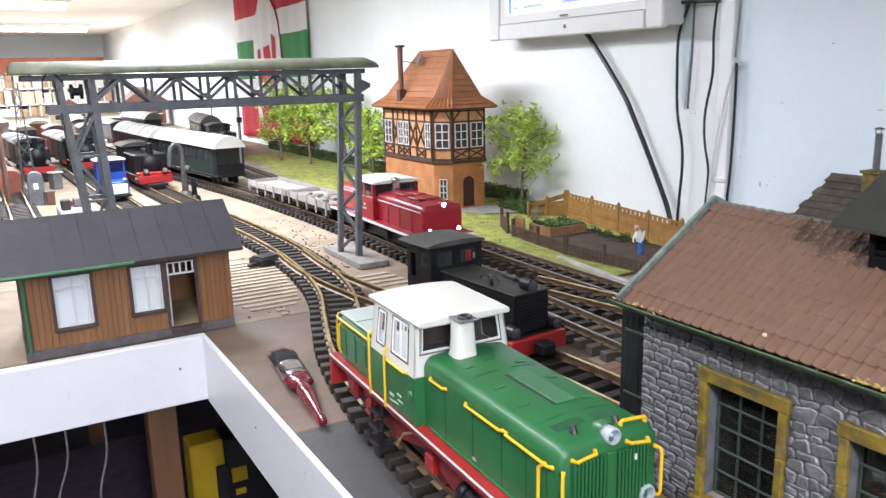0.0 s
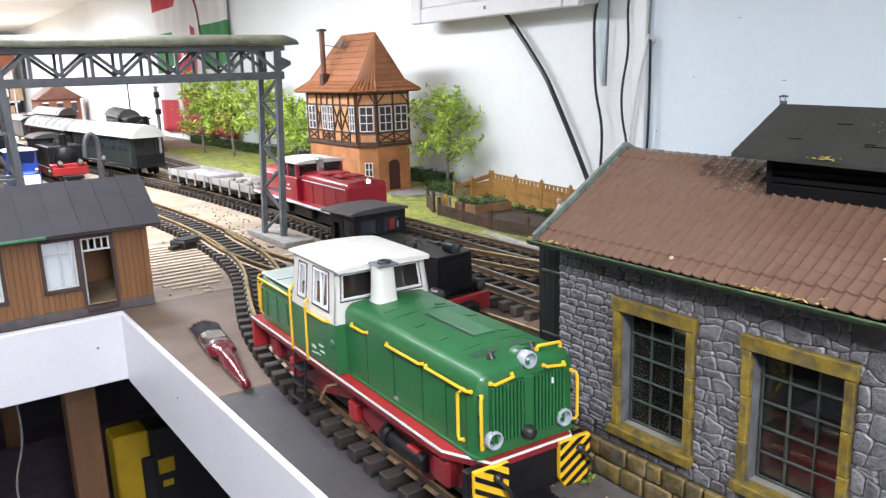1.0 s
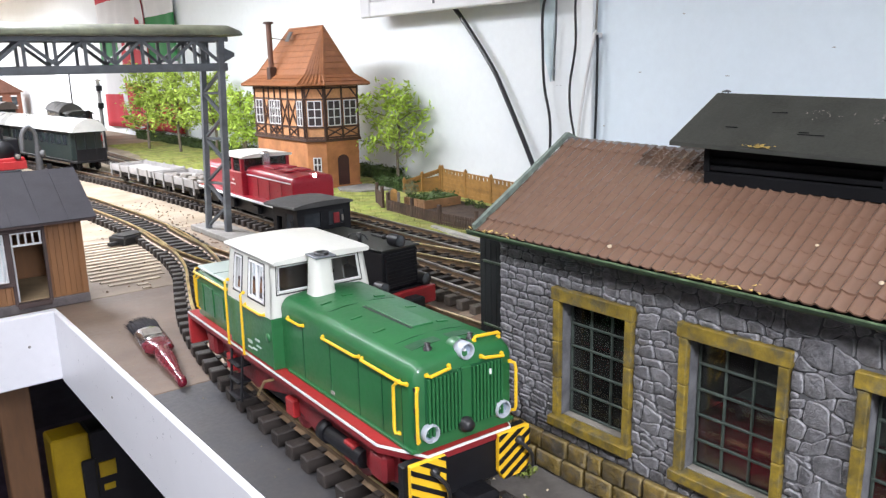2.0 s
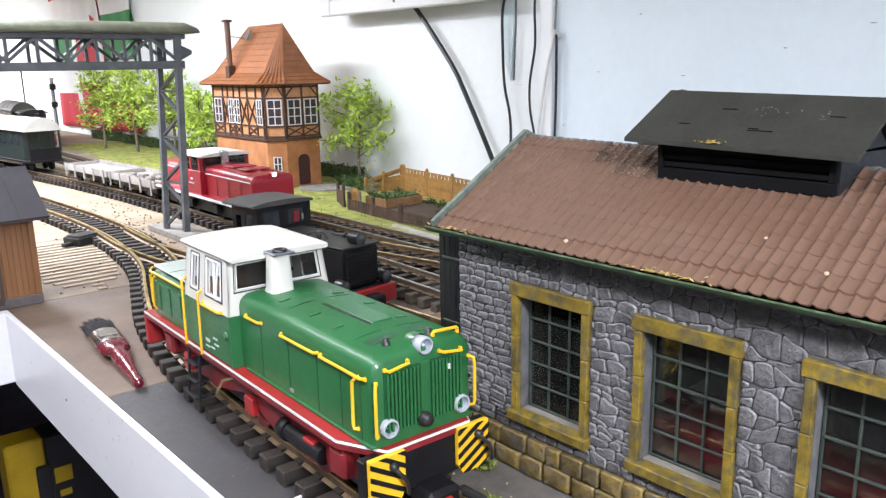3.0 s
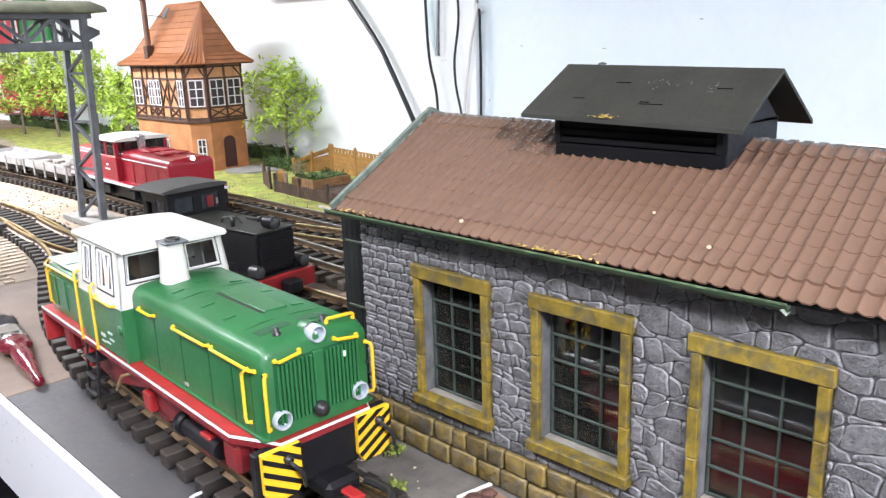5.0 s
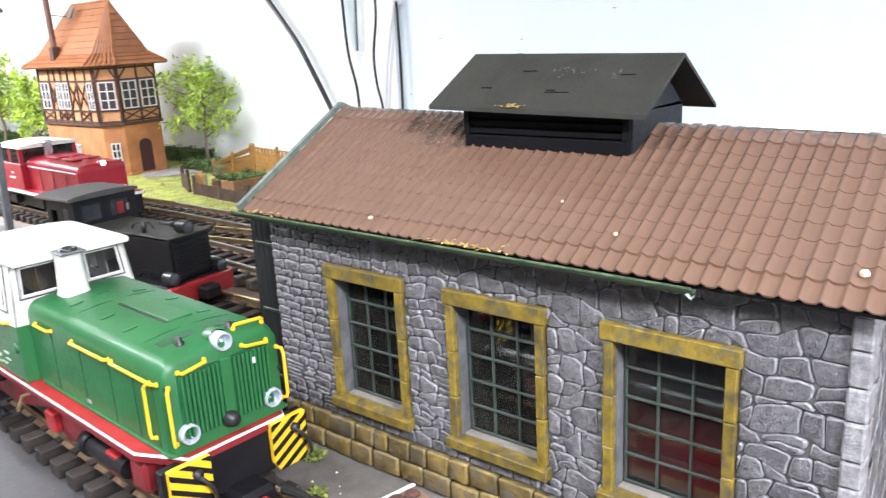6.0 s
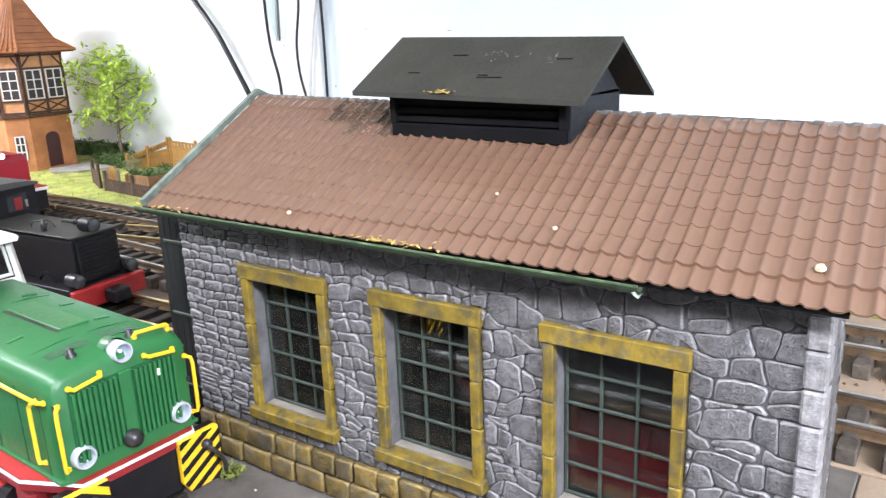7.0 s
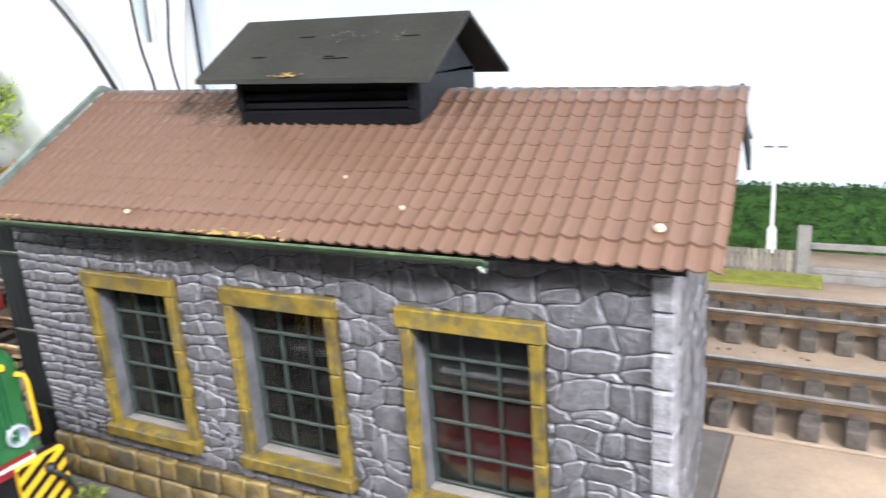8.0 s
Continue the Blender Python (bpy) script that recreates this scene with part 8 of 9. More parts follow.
scr = part("screen", B(-0.0012, 0.0004, -0.225, 0.236, 0.056, 0.342), glow("screen_white", (0.80, 0.88, 1.0), 0.85), tv, "lit white and blue screen")
SCRBLUE, SCRTEXT, SCRRED = glow("screen_blue", (0.03, 0.16, 0.65), 0.8), glow("screen_text", (0.25, 0.33, 0.62), 0.6), glow("screen_red", (0.75, 0.2, 0.15), 0.7)
part("blue_panel", B(-0.0020, -0.0010, -0.205, -0.125, 0.066, 0.125), SCRBLUE, scr)
part("menu_strip", B(-0.0020, -0.0010, 0.212, 0.220, 0.060, 0.30), SCRBLUE, scr)
for k in range(12):
    z = 0.068 + k * 0.0195
    for y0, y1 in ((0.185, 0.202), (0.085 + 0.02 * math.sin(k * 5), 0.16), (-0.07, 0.0 + 0.012 * math.cos(k * 3))):
        part("text_bar", B(-0.0020, -0.0010, y0, y1, z, z + 0.006), SCRRED if k == 7 else SCRTEXT, scr)
part("maker_bar", B(-0.0042, -0.0030, -0.012, 0.016, 0.0405, 0.0445), GREYSTEEL, tv)
part("button", B(-0.0052, -0.0040, -0.006, 0.002, 0.015, 0.023, 0.0005), GREYSTEEL, tv)
part("wall_bracket", B(0.060, 0.0715, -0.10, 0.10, 0.10, 0.28), GREYSTEEL, tv)

CABLE = surf("black_cable", (0.012, 0.012, 0.016), 0.4, dark=0.9, light=1.2, s1=60, s2=300, bump=0.0)
PALEBLUE = surf("pale_blue_plastic", (0.62, 0.74, 0.78), 0.5, dark=0.9, light=1.06, s1=20, s2=200, bump=0.05)


def cable(pts, r, label, mat_=None):
    return solo("cable", T(smoothline(pts, 7), r, 8), mat_ or CABLE, label, "cable", group="cables on the wall", smooth=True)


XW = 1.205
cable([(1.185, 1.402, 0.430), (1.20, 1.384, 0.405), (XW, 1.322, 0.336), (XW, 1.267, 0.274), (XW, 1.240, 0.234), (XW, 1.191, 0.155), (XW, 1.156, 0.095), (XW, 1.135, 0.056), (XW, 1.118, 0.012)], 0.0052, "thick black cable hanging from the television")
cable([(XW, 1.080, 0.52), (XW, 1.096, 0.454), (XW, 1.121, 0.394), (XW, 1.122, 0.319), (XW, 1.117, 0.244), (XW, 1.102, 0.184), (XW, 1.099, 0.135), (XW, 1.103, 0.078), (XW, 1.107, 0.012)], 0.0028, "thin black cable running down the wall")
cable([(XW, 1.028, 0.52), (XW, 1.032, 0.448), (XW, 1.037, 0.389), (XW, 1.035, 0.319), (XW, 1.048, 0.246), (XW, 1.046, 0.193), (XW, 1.034, 0.141), (XW, 1.035, 0.097), (XW, 1.042, 0.012)], 0.0024, "thin black cable running down the wall")
cable([(1.208, 0.984, 0.336), (1.208, 0.983, 0.248), (1.208, 0.985, 0.145), (1.208, 0.989, 0.087), (1.208, 0.992, 0.012)], 0.0024, "dark blue-grey cable beside the duct", NIGHTBLUE)
cable([(1.208, 0.980, 0.62), (1.208, 0.983, 0.444), (1.208, 0.986, 0.387), (1.208, 0.989, 0.333)], 0.0020, "thin grey cable beside the duct", CONCRETE)
cable([(XW, 1.172, 0.418), (XW, 1.153, 0.444), (1.198, 1.127, 0.450), (1.198, 1.071, 0.449), (XW, 1.026, 0.446)], 0.0036, "short black cable looped behind the television")
cable([(1.212, 1.092, 0.46), (1.212, 1.093, 0.36), (1.212, 1.095, 0.32), (1.212, 1.098, 0.252)], 0.0020, "thin dark cable end", GREYSTEEL)
duct = thing("cable_duct", pose(1.2215, 1.012, 0.0), "white plastic cable duct down the wall", "cable duct")
part("cover", B(-0.012, 0.0, -0.016, 0.016, 0.0, CEIL - 0.002, 0.002), WALLWHITE, duct)
part("clip", B(-0.015, 0.0005, -0.018, 0.018, 0.118, 0.128, 0.002), STRIPE, duct)
part("clip", B(-0.015, 0.0005, -0.030, -0.016, 0.330, 0.340, 0.002), STRIPE, duct)
cable([(1.206, 0.986, 0.345), (1.204, 1.006, 0.258), (1.204, 1.021, 0.174), (1.204, 1.028, 0.109), (1.206, 1.036, 0.012)], 0.0026, "thin white cable tied to the duct", STRIPE)
solo("plastic_strip", PR([(1.098, 0.52), (1.144, 0.52), (1.142, 0.40), (1.130, 0.300), (1.112, 0.250), (1.104, 0.34), (1.100, 0.42)], "x", 1.2165, 1.2205, bevel=0.0006), PALEBLUE, "torn pale blue plastic strip stuck on the wall", "plastic strip")
# scuffs and plaster flakes on the wall
q = random.Random(17)
SCUFF = surf("grey_scuff", (0.42, 0.43, 0.44), 0.9)
for y, z, w_, h_ in ((0.929, 0.122, 0.004, 0.012), (0.914, 0.122, 0.004, 0.002), (0.90, 0.14, 0.003, 0.002), (0.975, 0.168, 0.004, 0.004), (0.895, 0.267, 0.008, 0.002), (0.808, 0.363, 0.006, 0.003), (0.72, 0.26, 0.010, 0.002), (1.098, 0.243, 0.004, 0.002), (1.088, 0.243, 0.004, 0.002), (0.62, 0.40, 0.006, 0.002), (0.55, 0.30, 0.008, 0.002), (0.43, 0.33, 0.012, 0.002), (0.15, 0.36, 0.01, 0.002)):
    solo("wall_scuff", PR([(y - w_ / 2, z), (y, z - h_ / 2), (y + w_ / 2, z), (y, z + h_ / 2)], "x", 1.2216, 1.2226), SCUFF, "small grey scuff on the white wall", "scuff", group="wall scuffs")

# flag: banded cloth with a plain white oval and red shapes
FRED = surf("red_flag_cloth", (0.50, 0.02, 0.035), 0.8, dark=0.9, light=1.08, s1=6, s2=300, bump=0.1)
FWHITE = surf("white_flag_cloth", (0.74, 0.74, 0.74), 0.8, dark=0.95, light=1.04, s1=6, s2=300, bump=0.1)
FGREEN = surf("green_flag_cloth", (0.03, 0.22, 0.06), 0.8, dark=0.9, light=1.08, s1=6, s2=300, bump=0.1)
flag = thing("flag", pose(1.218, 3.11, 0), "large red, white and green flag with a plain white oval emblem", "flag")
bm = bmesh.new()
bands = [(0.030, 0.185, 0), (0.185, 0.315, 1), (0.315, 0.500, 2), (0.500, 0.610, 1), (0.610, 0.765, 0)]


def cloth(u, z):
    """How far the cloth stands off the wall, and how its lower edge sags."""
    return -0.010 - 0.006 * math.sin(u * 21 + z * 3) * (0.3 + 0.7 * (0.78 - z)) - 0.003 * math.sin(u * 47)


for z0, z1, mi in bands:
    nu, nz = 44, 5
    grid = [[bm.verts.new((cloth(1.05 * i / nu, z0 + (z1 - z0) * j / nz), 1.05 * i / nu, z0 + (z1 - z0) * j / nz + 0.035 * (1 - i / nu) * 0 + 0.03 * (1 - 1.05 * i / nu) * (0.4 if mi else 0.4))) for i in range(nu + 1)] for j in range(nz + 1)]
    for j in range(nz):
        for i in range(nu):
            f = bm.faces.new([grid[j][i], grid[j][i + 1], grid[j + 1][i + 1], grid[j + 1][i]])
            f.material_index, f.smooth = mi, True
bmesh.ops.remove_doubles(bm, verts=bm.verts[:], dist=1e-5)
fc = part("cloth", bm, [FRED, FWHITE, FGREEN], flag)
fc.modifiers.new("thickness", "SOLIDIFY").thickness = 0.001


def patch(points, off, mat_, name, label=""):
    bm_ = bmesh.new()
    lo = [bm_.verts.new((cloth(u, z) - off, u, z)) for u, z in points]
    bm_.faces.new(lo)
    bmesh.ops.triangulate(bm_, faces=bm_.faces[:])
    bmesh.ops.subdivide_edges(bm_, edges=bm_.edges[:], cuts=4, use_grid_fill=True)
    for v in bm_.verts:
        v.co.x = cloth(v.co.y, v.co.z) - off
    o = part(name, bm_, mat_, flag, label)
    o.modifiers.new("thickness", "SOLIDIFY").thickness = 0.0006
    return o


oval = [(0.53 + 0.215 * math.cos(a), 0.34 + 0.355 * math.sin(a) * (1.0 if math.sin(a) > 0 else 0.85)) for a in [math.tau * k / 28 for k in range(28)]]
patch([(0.53 + (u - 0.53) * 1.04, 0.34 + (z - 0.34) * 1.015) for u, z in oval], 0.004, FRED, "emblem_edge")
patch(oval, 0.007, FWHITE, "emblem", "plain white oval")
for pts in ([(0.41, 0.30), (0.66, 0.30), (0.67, 0.38), (0.40, 0.38)], [(0.40, 0.38), (0.45, 0.38), (0.45, 0.52), (0.40, 0.50)], [(0.48, 0.38), (0.55, 0.38), (0.56, 0.46), (0.50, 0.47)], [(0.60, 0.38), (0.66, 0.38), (0.66, 0.45), (0.62, 0.46)], [(0.42, 0.05), (0.62, 0.05), (0.66, 0.24), (0.38, 0.24)]):
    patch(pts, 0.010, FRED, "emblem_shape")

# ---- paintbrush on the board ----
BRISTLE = surf("black_bristle", (0.02, 0.018, 0.022), 0.8, dark=0.6, light=1.6, s1=300, s2=900, bump=0.5)
BRUSHRED = surf("dark_red_lacquer", (0.14, 0.008, 0.02), 0.22, dark=0.8, light=1.15, s1=25, s2=250, bump=0.03, coat=0.4)
bx0, by0 = Vector((0.2735, 0.668)), Vector((0.302, 0.880))
ang = math.degrees(math.atan2(-(by0 - bx0).x, (by0 - bx0).y))
brush = thing("paintbrush", pose(bx0.x, bx0.y, 0, 0, 0, ang) @ Matrix.Diagonal((0.74, 1, 0.9, 1)), "paintbrush with dark red lacquered handle lying on the board", "paintbrush")


def oval_loft(sections, n=16):
    bm_ = bmesh.new()
    rings = [[bm_.verts.new((hw * math.cos(k * math.tau / n), y, zc + hz * math.sin(k * math.tau / n))) for k in range(n)] for y, hw, hz, zc in sections]
    for p, q_ in zip(rings, rings[1:]):
        for k in range(n):
            bm_.faces.new([p[k], p[(k + 1) % n], q_[(k + 1) % n], q_[k]]).smooth = True
    bm_.faces.new(rings[0][::-1]), bm_.faces.new(rings[-1])
    bmesh.ops.recalc_face_normals(bm_, faces=bm_.faces[:])
    return bm_


part("handle", oval_loft([(0.0, 0.002, 0.002, 0.0065), (0.002, 0.0058, 0.0050, 0.0065), (0.008, 0.0072, 0.0058, 0.0065), (0.014, 0.0058, 0.005, 0.0065), (0.035, 0.0080, 0.0065, 0.0072), (0.056, 0.0112, 0.0080, 0.0085), (0.074, 0.0128, 0.0082, 0.0092), (0.086, 0.0115, 0.0076, 0.0095), (0.093, 0.0108, 0.0070, 0.0095), (0.097, 0.0150, 0.0074, 0.0095), (0.101, 0.0198, 0.0080, 0.0095), (0.118, 0.0208, 0.0084, 0.0095), (0.122, 0.0200, 0.0080, 0.0095)]), BRUSHRED, brush, "glossy dark red wooden handle", smooth=True)
part("ferrule", oval_loft([(0.118, 0.0205, 0.0088, 0.0095), (0.122, 0.021, 0.009, 0.0095), (0.158, 0.0212, 0.009, 0.0095), (0.160, 0.0205, 0.0085, 0.0095)], 20), CHROME, brush, "shiny metal ferrule", smooth=True)
part("ferrule_label", B(-0.012, 0.012, 0.128, 0.152, 0.0182, 0.0188, 0.0002), SILLGREY, brush, "worn pale label")
part("bristle_core", oval_loft([(0.159, 0.0198, 0.0082, 0.0095), (0.19, 0.0215, 0.0080, 0.0090), (0.205, 0.0195, 0.006, 0.0080)], 16), BRISTLE, brush, "black bristles")
bm = bmesh.new()
q = random.Random(2)
for _ in range(420):
    a, r_ = q.uniform(0, math.tau), math.sqrt(q.random())
    x0, z0 = 0.0198 * r_ * math.cos(a), 0.0095 + 0.0082 * r_ * math.sin(a)
    tube(bm, [(x0, 0.160, z0), (x0 * 1.12 + q.gauss(0, 0.0008), 0.190, z0 + q.gauss(0, 0.0006)), (x0 * 1.16 + q.gauss(0, 0.002), 0.2065 + q.uniform(-0.004, 0.005), max(0.001, z0 - 0.001 + q.gauss(0, 0.001)))], 0.0004, 3, r2=0.0002, caps=False)
tagged(part("bristles", bm, BRISTLE, brush), kind="stuff")

# ---- point motor and small things round the track ----
mot = thing("point_motor", pose(0.440, 1.362, 0, 0, 0, 22), "black plastic point motor beside the track", "point motor")
part("case", B(-0.026, 0.026, -0.020, 0.020, 0.001, 0.015, 0.002), BLACKPLASTIC, mot)
part("cover", B(-0.022, 0.022, -0.016, 0.016, 0.015, 0.0175, 0.001), BLACKPLASTIC, mot)
part("cable_plug", B(-0.042, -0.026, -0.006, 0.004, 0.002, 0.008, 0.001), BLACKPLASTIC, mot)
part("slide_bar", B(0.026, 0.052, -0.004, 0.004, 0.008, 0.011, 0.0006), BLACKPLASTIC, mot)
PALE = surf("pale_wood_strip", (0.47, 0.39, 0.295), 0.85, dark=0.75, light=1.15, s1=30, s2=300, bump=0.3, rnd=0.12)
q = random.Random(41)
for k in range(17):
    y = 1.045 + k * 0.0215
    x1 = 0.398 + 0.06 * min(1, k / 12) + q.uniform(-0.012, 0.004)
    x0 = 0.318 + q.uniform(-0.012, 0.012) if k > 1 else 0.36
    solo("wood_strip", B(x0, x1 - (0.02 if k < 2 else 0), y, y + 0.0085, -0.0004, 0.0012, 0.0004), PALE, "pale thin wood strip laid in the board", "wood strip", group="wood strips")
for k in range(9):
    y = 1.10 + k * 0.024
    solo("wood_strip", B(0.522 + q.uniform(-0.005, 0.005), 0.60 + q.uniform(-0.01, 0.004), y - 0.22 + 0.1, y - 0.22 + 0.1095, -0.0004, 0.0012, 0.0004), PALE, "pale thin wood strip laid in the board", "wood strip", group="wood strips")
ramp = thing("plank_crossing", Matrix(), "brown plank crossing before the shed door", "crossing")
PLANK = surf("brown_plank", (0.24, 0.15, 0.095), 0.75, dark=0.75, light=1.2, s1=30, s2=300, bump=0.35, rnd=0.12)
for k in range(9):
    part("plank", B(0.572, 0.632, 0.455 + k * 0.020, 0.4735 + k * 0.020, 0.0, 0.0085 + 0.0012 * (k % 2), 0.0012), PLANK, ramp)
    part("plank", B(0.452, 0.508, 0.455 + k * 0.020, 0.4735 + k * 0.020, 0.0, 0.0085 + 0.0012 * (k % 2), 0.0012), PLANK, ramp)
# debris on the boards
DEBRIS = surf("brown_debris", (0.16, 0.10, 0.06), 0.9, dark=0.6, light=1.5, s1=200, s2=600, bump=0.3, island=0.5)


def scatter(name, x0, x1, y0, y1, count, size, seed, mat_, label):
    q_ = random.Random(seed)
    bm_ = bmesh.new()
    for _ in range(count):
        x, y = q_.uniform(x0, x1), q_.uniform(y0, y1)
        s = size * q_.uniform(0.4, 1.4)
        a = q_.uniform(0, 6.3)
        c = [(x + s * math.cos(a + k * 2.1) * q_.uniform(0.6, 1), y + s * math.sin(a + k * 2.1) * q_.uniform(0.6, 1), 0.0004) for k in range(3)]
        v = [bm_.verts.new(p) for p in c] + [bm_.verts.new((x, y, 0.0006 + s * 0.7))]
        for i, j in ((0, 1), (1, 2), (2, 0)):
            bm_.faces.new([v[i], v[j], v[3]])
    return tagged(solo(name, bm_, mat_, label, "debris"), kind="stuff")


scatter("ballast_crumbs", 0.31, 0.47, 1.05, 1.9, 240, 0.0022, 1, DEBRIS, "brown crumbs scattered over the board")
scatter("ballast_crumbs", 0.52, 0.62, 1.2, 1.8, 170, 0.003, 2, DEBRIS, "brown ballast crumbs between the tracks")
scatter("ballast_crumbs", 0.255, 0.29, 0.3, 0.66, 16, 0.0009, 3, SAND, "pale specks on the grey board")
scatter("ballast_crumbs", 0.255, 0.33, 0.66, 1.0, 24, 0.0010, 4, SAND, "pale specks on the brown board")
scatter("ballast_crumbs", 0.375, 0.414, 0.05, 0.42, 26, 0.0013, 5, CRUMB, "pale crumbs along the shed plinth")
scatter("ballast_crumbs", 0.68, 0.76, -0.4, 1.1, 160, 0.002, 6, DEBRIS, "brown crumbs between the tracks")
solo("wire", T(smoothline([(0.285, 0.402, 0.004), (0.272, 0.398, 0.006), (0.262, 0.385, 0.004), (0.2575, 0.36, 0.003), (0.2565, 0.32, 0.003), (0.258, 0.26, 0.002)], 8), 0.0011, 7), STRIPE, "short white wire lying on the grey board", "wire", smooth=True)
MOSS = surf("moss_green", (0.20, 0.24, 0.05), 0.95, dark=0.6, light=1.4, s1=200, s2=700, bump=0.5, island=0.5)
for i, (x, y, s) in enumerate(((0.404, 0.352, 0.0085), (0.373, 0.315, 0.0075), (0.408, 0.378, 0.006))):
    bm = bmesh.new()
    q = random.Random(70 + i)
    for _ in range(240):
        d = Vector((q.gauss(0, 1), q.gauss(0, 1), abs(q.gauss(0, 0.7)))).normalized() * s * q.uniform(0.3, 1.0)
        e, g_ = Vector([q.gauss(0, 1) for _ in range(3)]) * 0.0016, Vector([q.gauss(0, 1) for _ in range(3)]) * 0.0016
        bm.faces.new([bm.verts.new(d), bm.verts.new(d + e), bm.verts.new(d + g_)])
    tagged(solo("moss_clump", bm, MOSS, "small clump of green moss at the shed's foot", "moss", group="moss clumps", at=pose(x, y, 0.0005)), kind="stuff")
card = thing("white_card", pose(0.405, 0.268, 0.0005, 0, 0, -12), "white card strip on the ground holding brown bark", "card")
part("strip", PR([(-0.016, 0.0), (0.010, 0.0), (0.012, 0.0015), (0.010, 0.0032), (-0.016, 0.0030)], "y", 0.0035, 0.0052, bevel=0.0003), STRIPE, card, "white card edge")
part("base", B(-0.016, 0.010, -0.014, 0.0034, 0.0, 0.0012), PLANK, card)
BARKBROWN = surf("red_brown_bark", (0.10, 0.045, 0.035), 0.85, dark=0.5, light=1.5, s1=90, s2=500, bump=0.8)
for x, y, r_ in ((-0.008, -0.003, 0.0062), (0.003, -0.004, 0.0055), (-0.003, -0.010, 0.0058)):
    part("bark", lathe(bmesh.new(), [(r_ * 0.9, 0.0), (r_, r_ * 0.25), (r_ * 0.7, r_ * 0.55), (0, r_ * 0.62)], (x, y, 0.0010), (0.1, 0.15, 1), 9), BARKBROWN, card, "lump of brown bark", smooth=True)

# ---- concrete fence by the far main track ----
cf = thing("concrete_fence", pose(0, 0, -0.010), "grey concrete post fence behind the far track", "fence", "garden fences")
for k in range(7):
    y = -0.002 - k * 0.095
    part("post", B(0.933, 0.943, y - 0.006, y + 0.006, 0, 0.055, 0.0012), CONCRETE, cf)
    if k < 6:
        for z in (0.012, 0.036):
            part("rail", B(0.936, 0.940, y - 0.089, y - 0.006, z - 0.003, z + 0.003, 0.0006), CONCRETE, cf)
        part("base_board", B(0.937, 0.941, y - 0.089, y - 0.006, 0.0, 0.009), CONCRETE, cf)
WEATHERED = surf("weathered_grey_wood", (0.25, 0.23, 0.19), 0.85, dark=0.7, light=1.2, s1=60, s2=400, bump=0.3, rnd=0.15)
pf = thing("picket_fence", pose(0, 0, -0.010), "weathered grey picket fence behind the far track", "fence", "garden fences")
for k in range(22):
    y = 0.004 + k * 0.0062
    part("picket", B(0.936, 0.938, y - 0.0021, y + 0.0021, 0.001, 0.030, 0.0003), WEATHERED, pf)
for z in (0.008, 0.024):
    part("rail", B(0.938, 0.940, 0.0, 0.14, z - 0.0015, z + 0.0015), WEATHERED, pf)
solo("moss_strip", B(0.895, 0.93, -0.02, 0.14, -0.008, 0.000, 0.001), surf("yellow_moss", (0.22, 0.23, 0.03), 0.95, s1=90, s2=600, bump=0.9), "yellow-green moss strip before the fence", "moss", "structure")
lp = thing("street_lamp", pose(1.13, 0.042, -0.043), "tall pale model lamp post by the hedge", "lamp post")
part("mast", T([(0, 0, 0), (0, 0, 0.34)], 0.0024, 10), STRIPE, lp, smooth=True)
part("base", lathe(bmesh.new(), [(0.006, 0), (0.0055, 0.03), (0.0036, 0.034)], (0, 0, 0), (0, 0, 1), 12), STRIPE, lp, smooth=True)
part("step_iron", T([(0, -0.013, 0.130), (0, 0.013, 0.130)], 0.0012, 6), GREYSTEEL, lp)

# ---- far yard ----
BROWNPOST = surf("brown_post", (0.12, 0.06, 0.045), 0.6)
IRON = surf("grey_iron", (0.065, 0.065, 0.068), 0.5)
for x, y, h_, r_, mat_, lab in ((0.058, 2.39, 0.33, 0.007, BROWNPOST, "tall brown timber post"), (0.855, 2.96, 0.26, 0.007, CONCRETE, "slim pale grey signal mast"), (0.405, 3.2, 0.24, 0.005, IRON, "slim grey lamp mast"), (0.99, 3.9, 0.30, 0.004, IRON, "slim grey mast by the wall"), (0.509, 2.22, 0.06, 0.008, BLACK, "short black iron bollard")):
    m_ = thing("mast", pose(x, y, 0), lab, "mast", "masts")
    part("pole", T([(0, 0, 0), (0, 0, h_)], r_, 9, r2=r_ * 0.8), mat_, m_, smooth=True)
    part("foot", lathe(bmesh.new(), [(r_ * 2, 0), (r_ * 1.8, 0.012), (r_, 0.016)], (0, 0, 0), (0, 0, 1), 12), mat_, m_)
    if h_ > 0.2:
        part("cap", lathe(bmesh.new(), [(r_ * 1.4, 0), (r_ * 1.2, 0.004), (0, 0.006)], (0, 0, h_), (0, 0, 1), 10), mat_, m_)
sig = thing("signal_lamp", pose(0.855, 2.945, 0.0), "signal head with two dark lamps on a mast", "signal")
for z in (0.165, 0.225):
    part("lamp_box", B(-0.012, 0.006, -0.008, 0.008, z, z + 0.020, 0.002), BLACK, sig)
part("stem", T([(0, 0.004, 0), (0, 0.004, 0.25)], 0.003, 8), IRON, sig)
wc = thing("water_crane", pose(0.502, 2.30, 0), "dark grey model water crane with a curved spout", "water crane")
part("column", T([(0, 0, 0), (0, 0, 0.10)], 0.010, 12, r2=0.008), IRON, wc, smooth=True)
part("spout", T(smoothline([(0, 0, 0.10), (-0.002, 0, 0.135), (-0.018, -0.005, 0.152), (-0.034, -0.008, 0.135), (-0.038, -0.010, 0.09)], 6), 0.006, 10), IRON, wc, smooth=True)
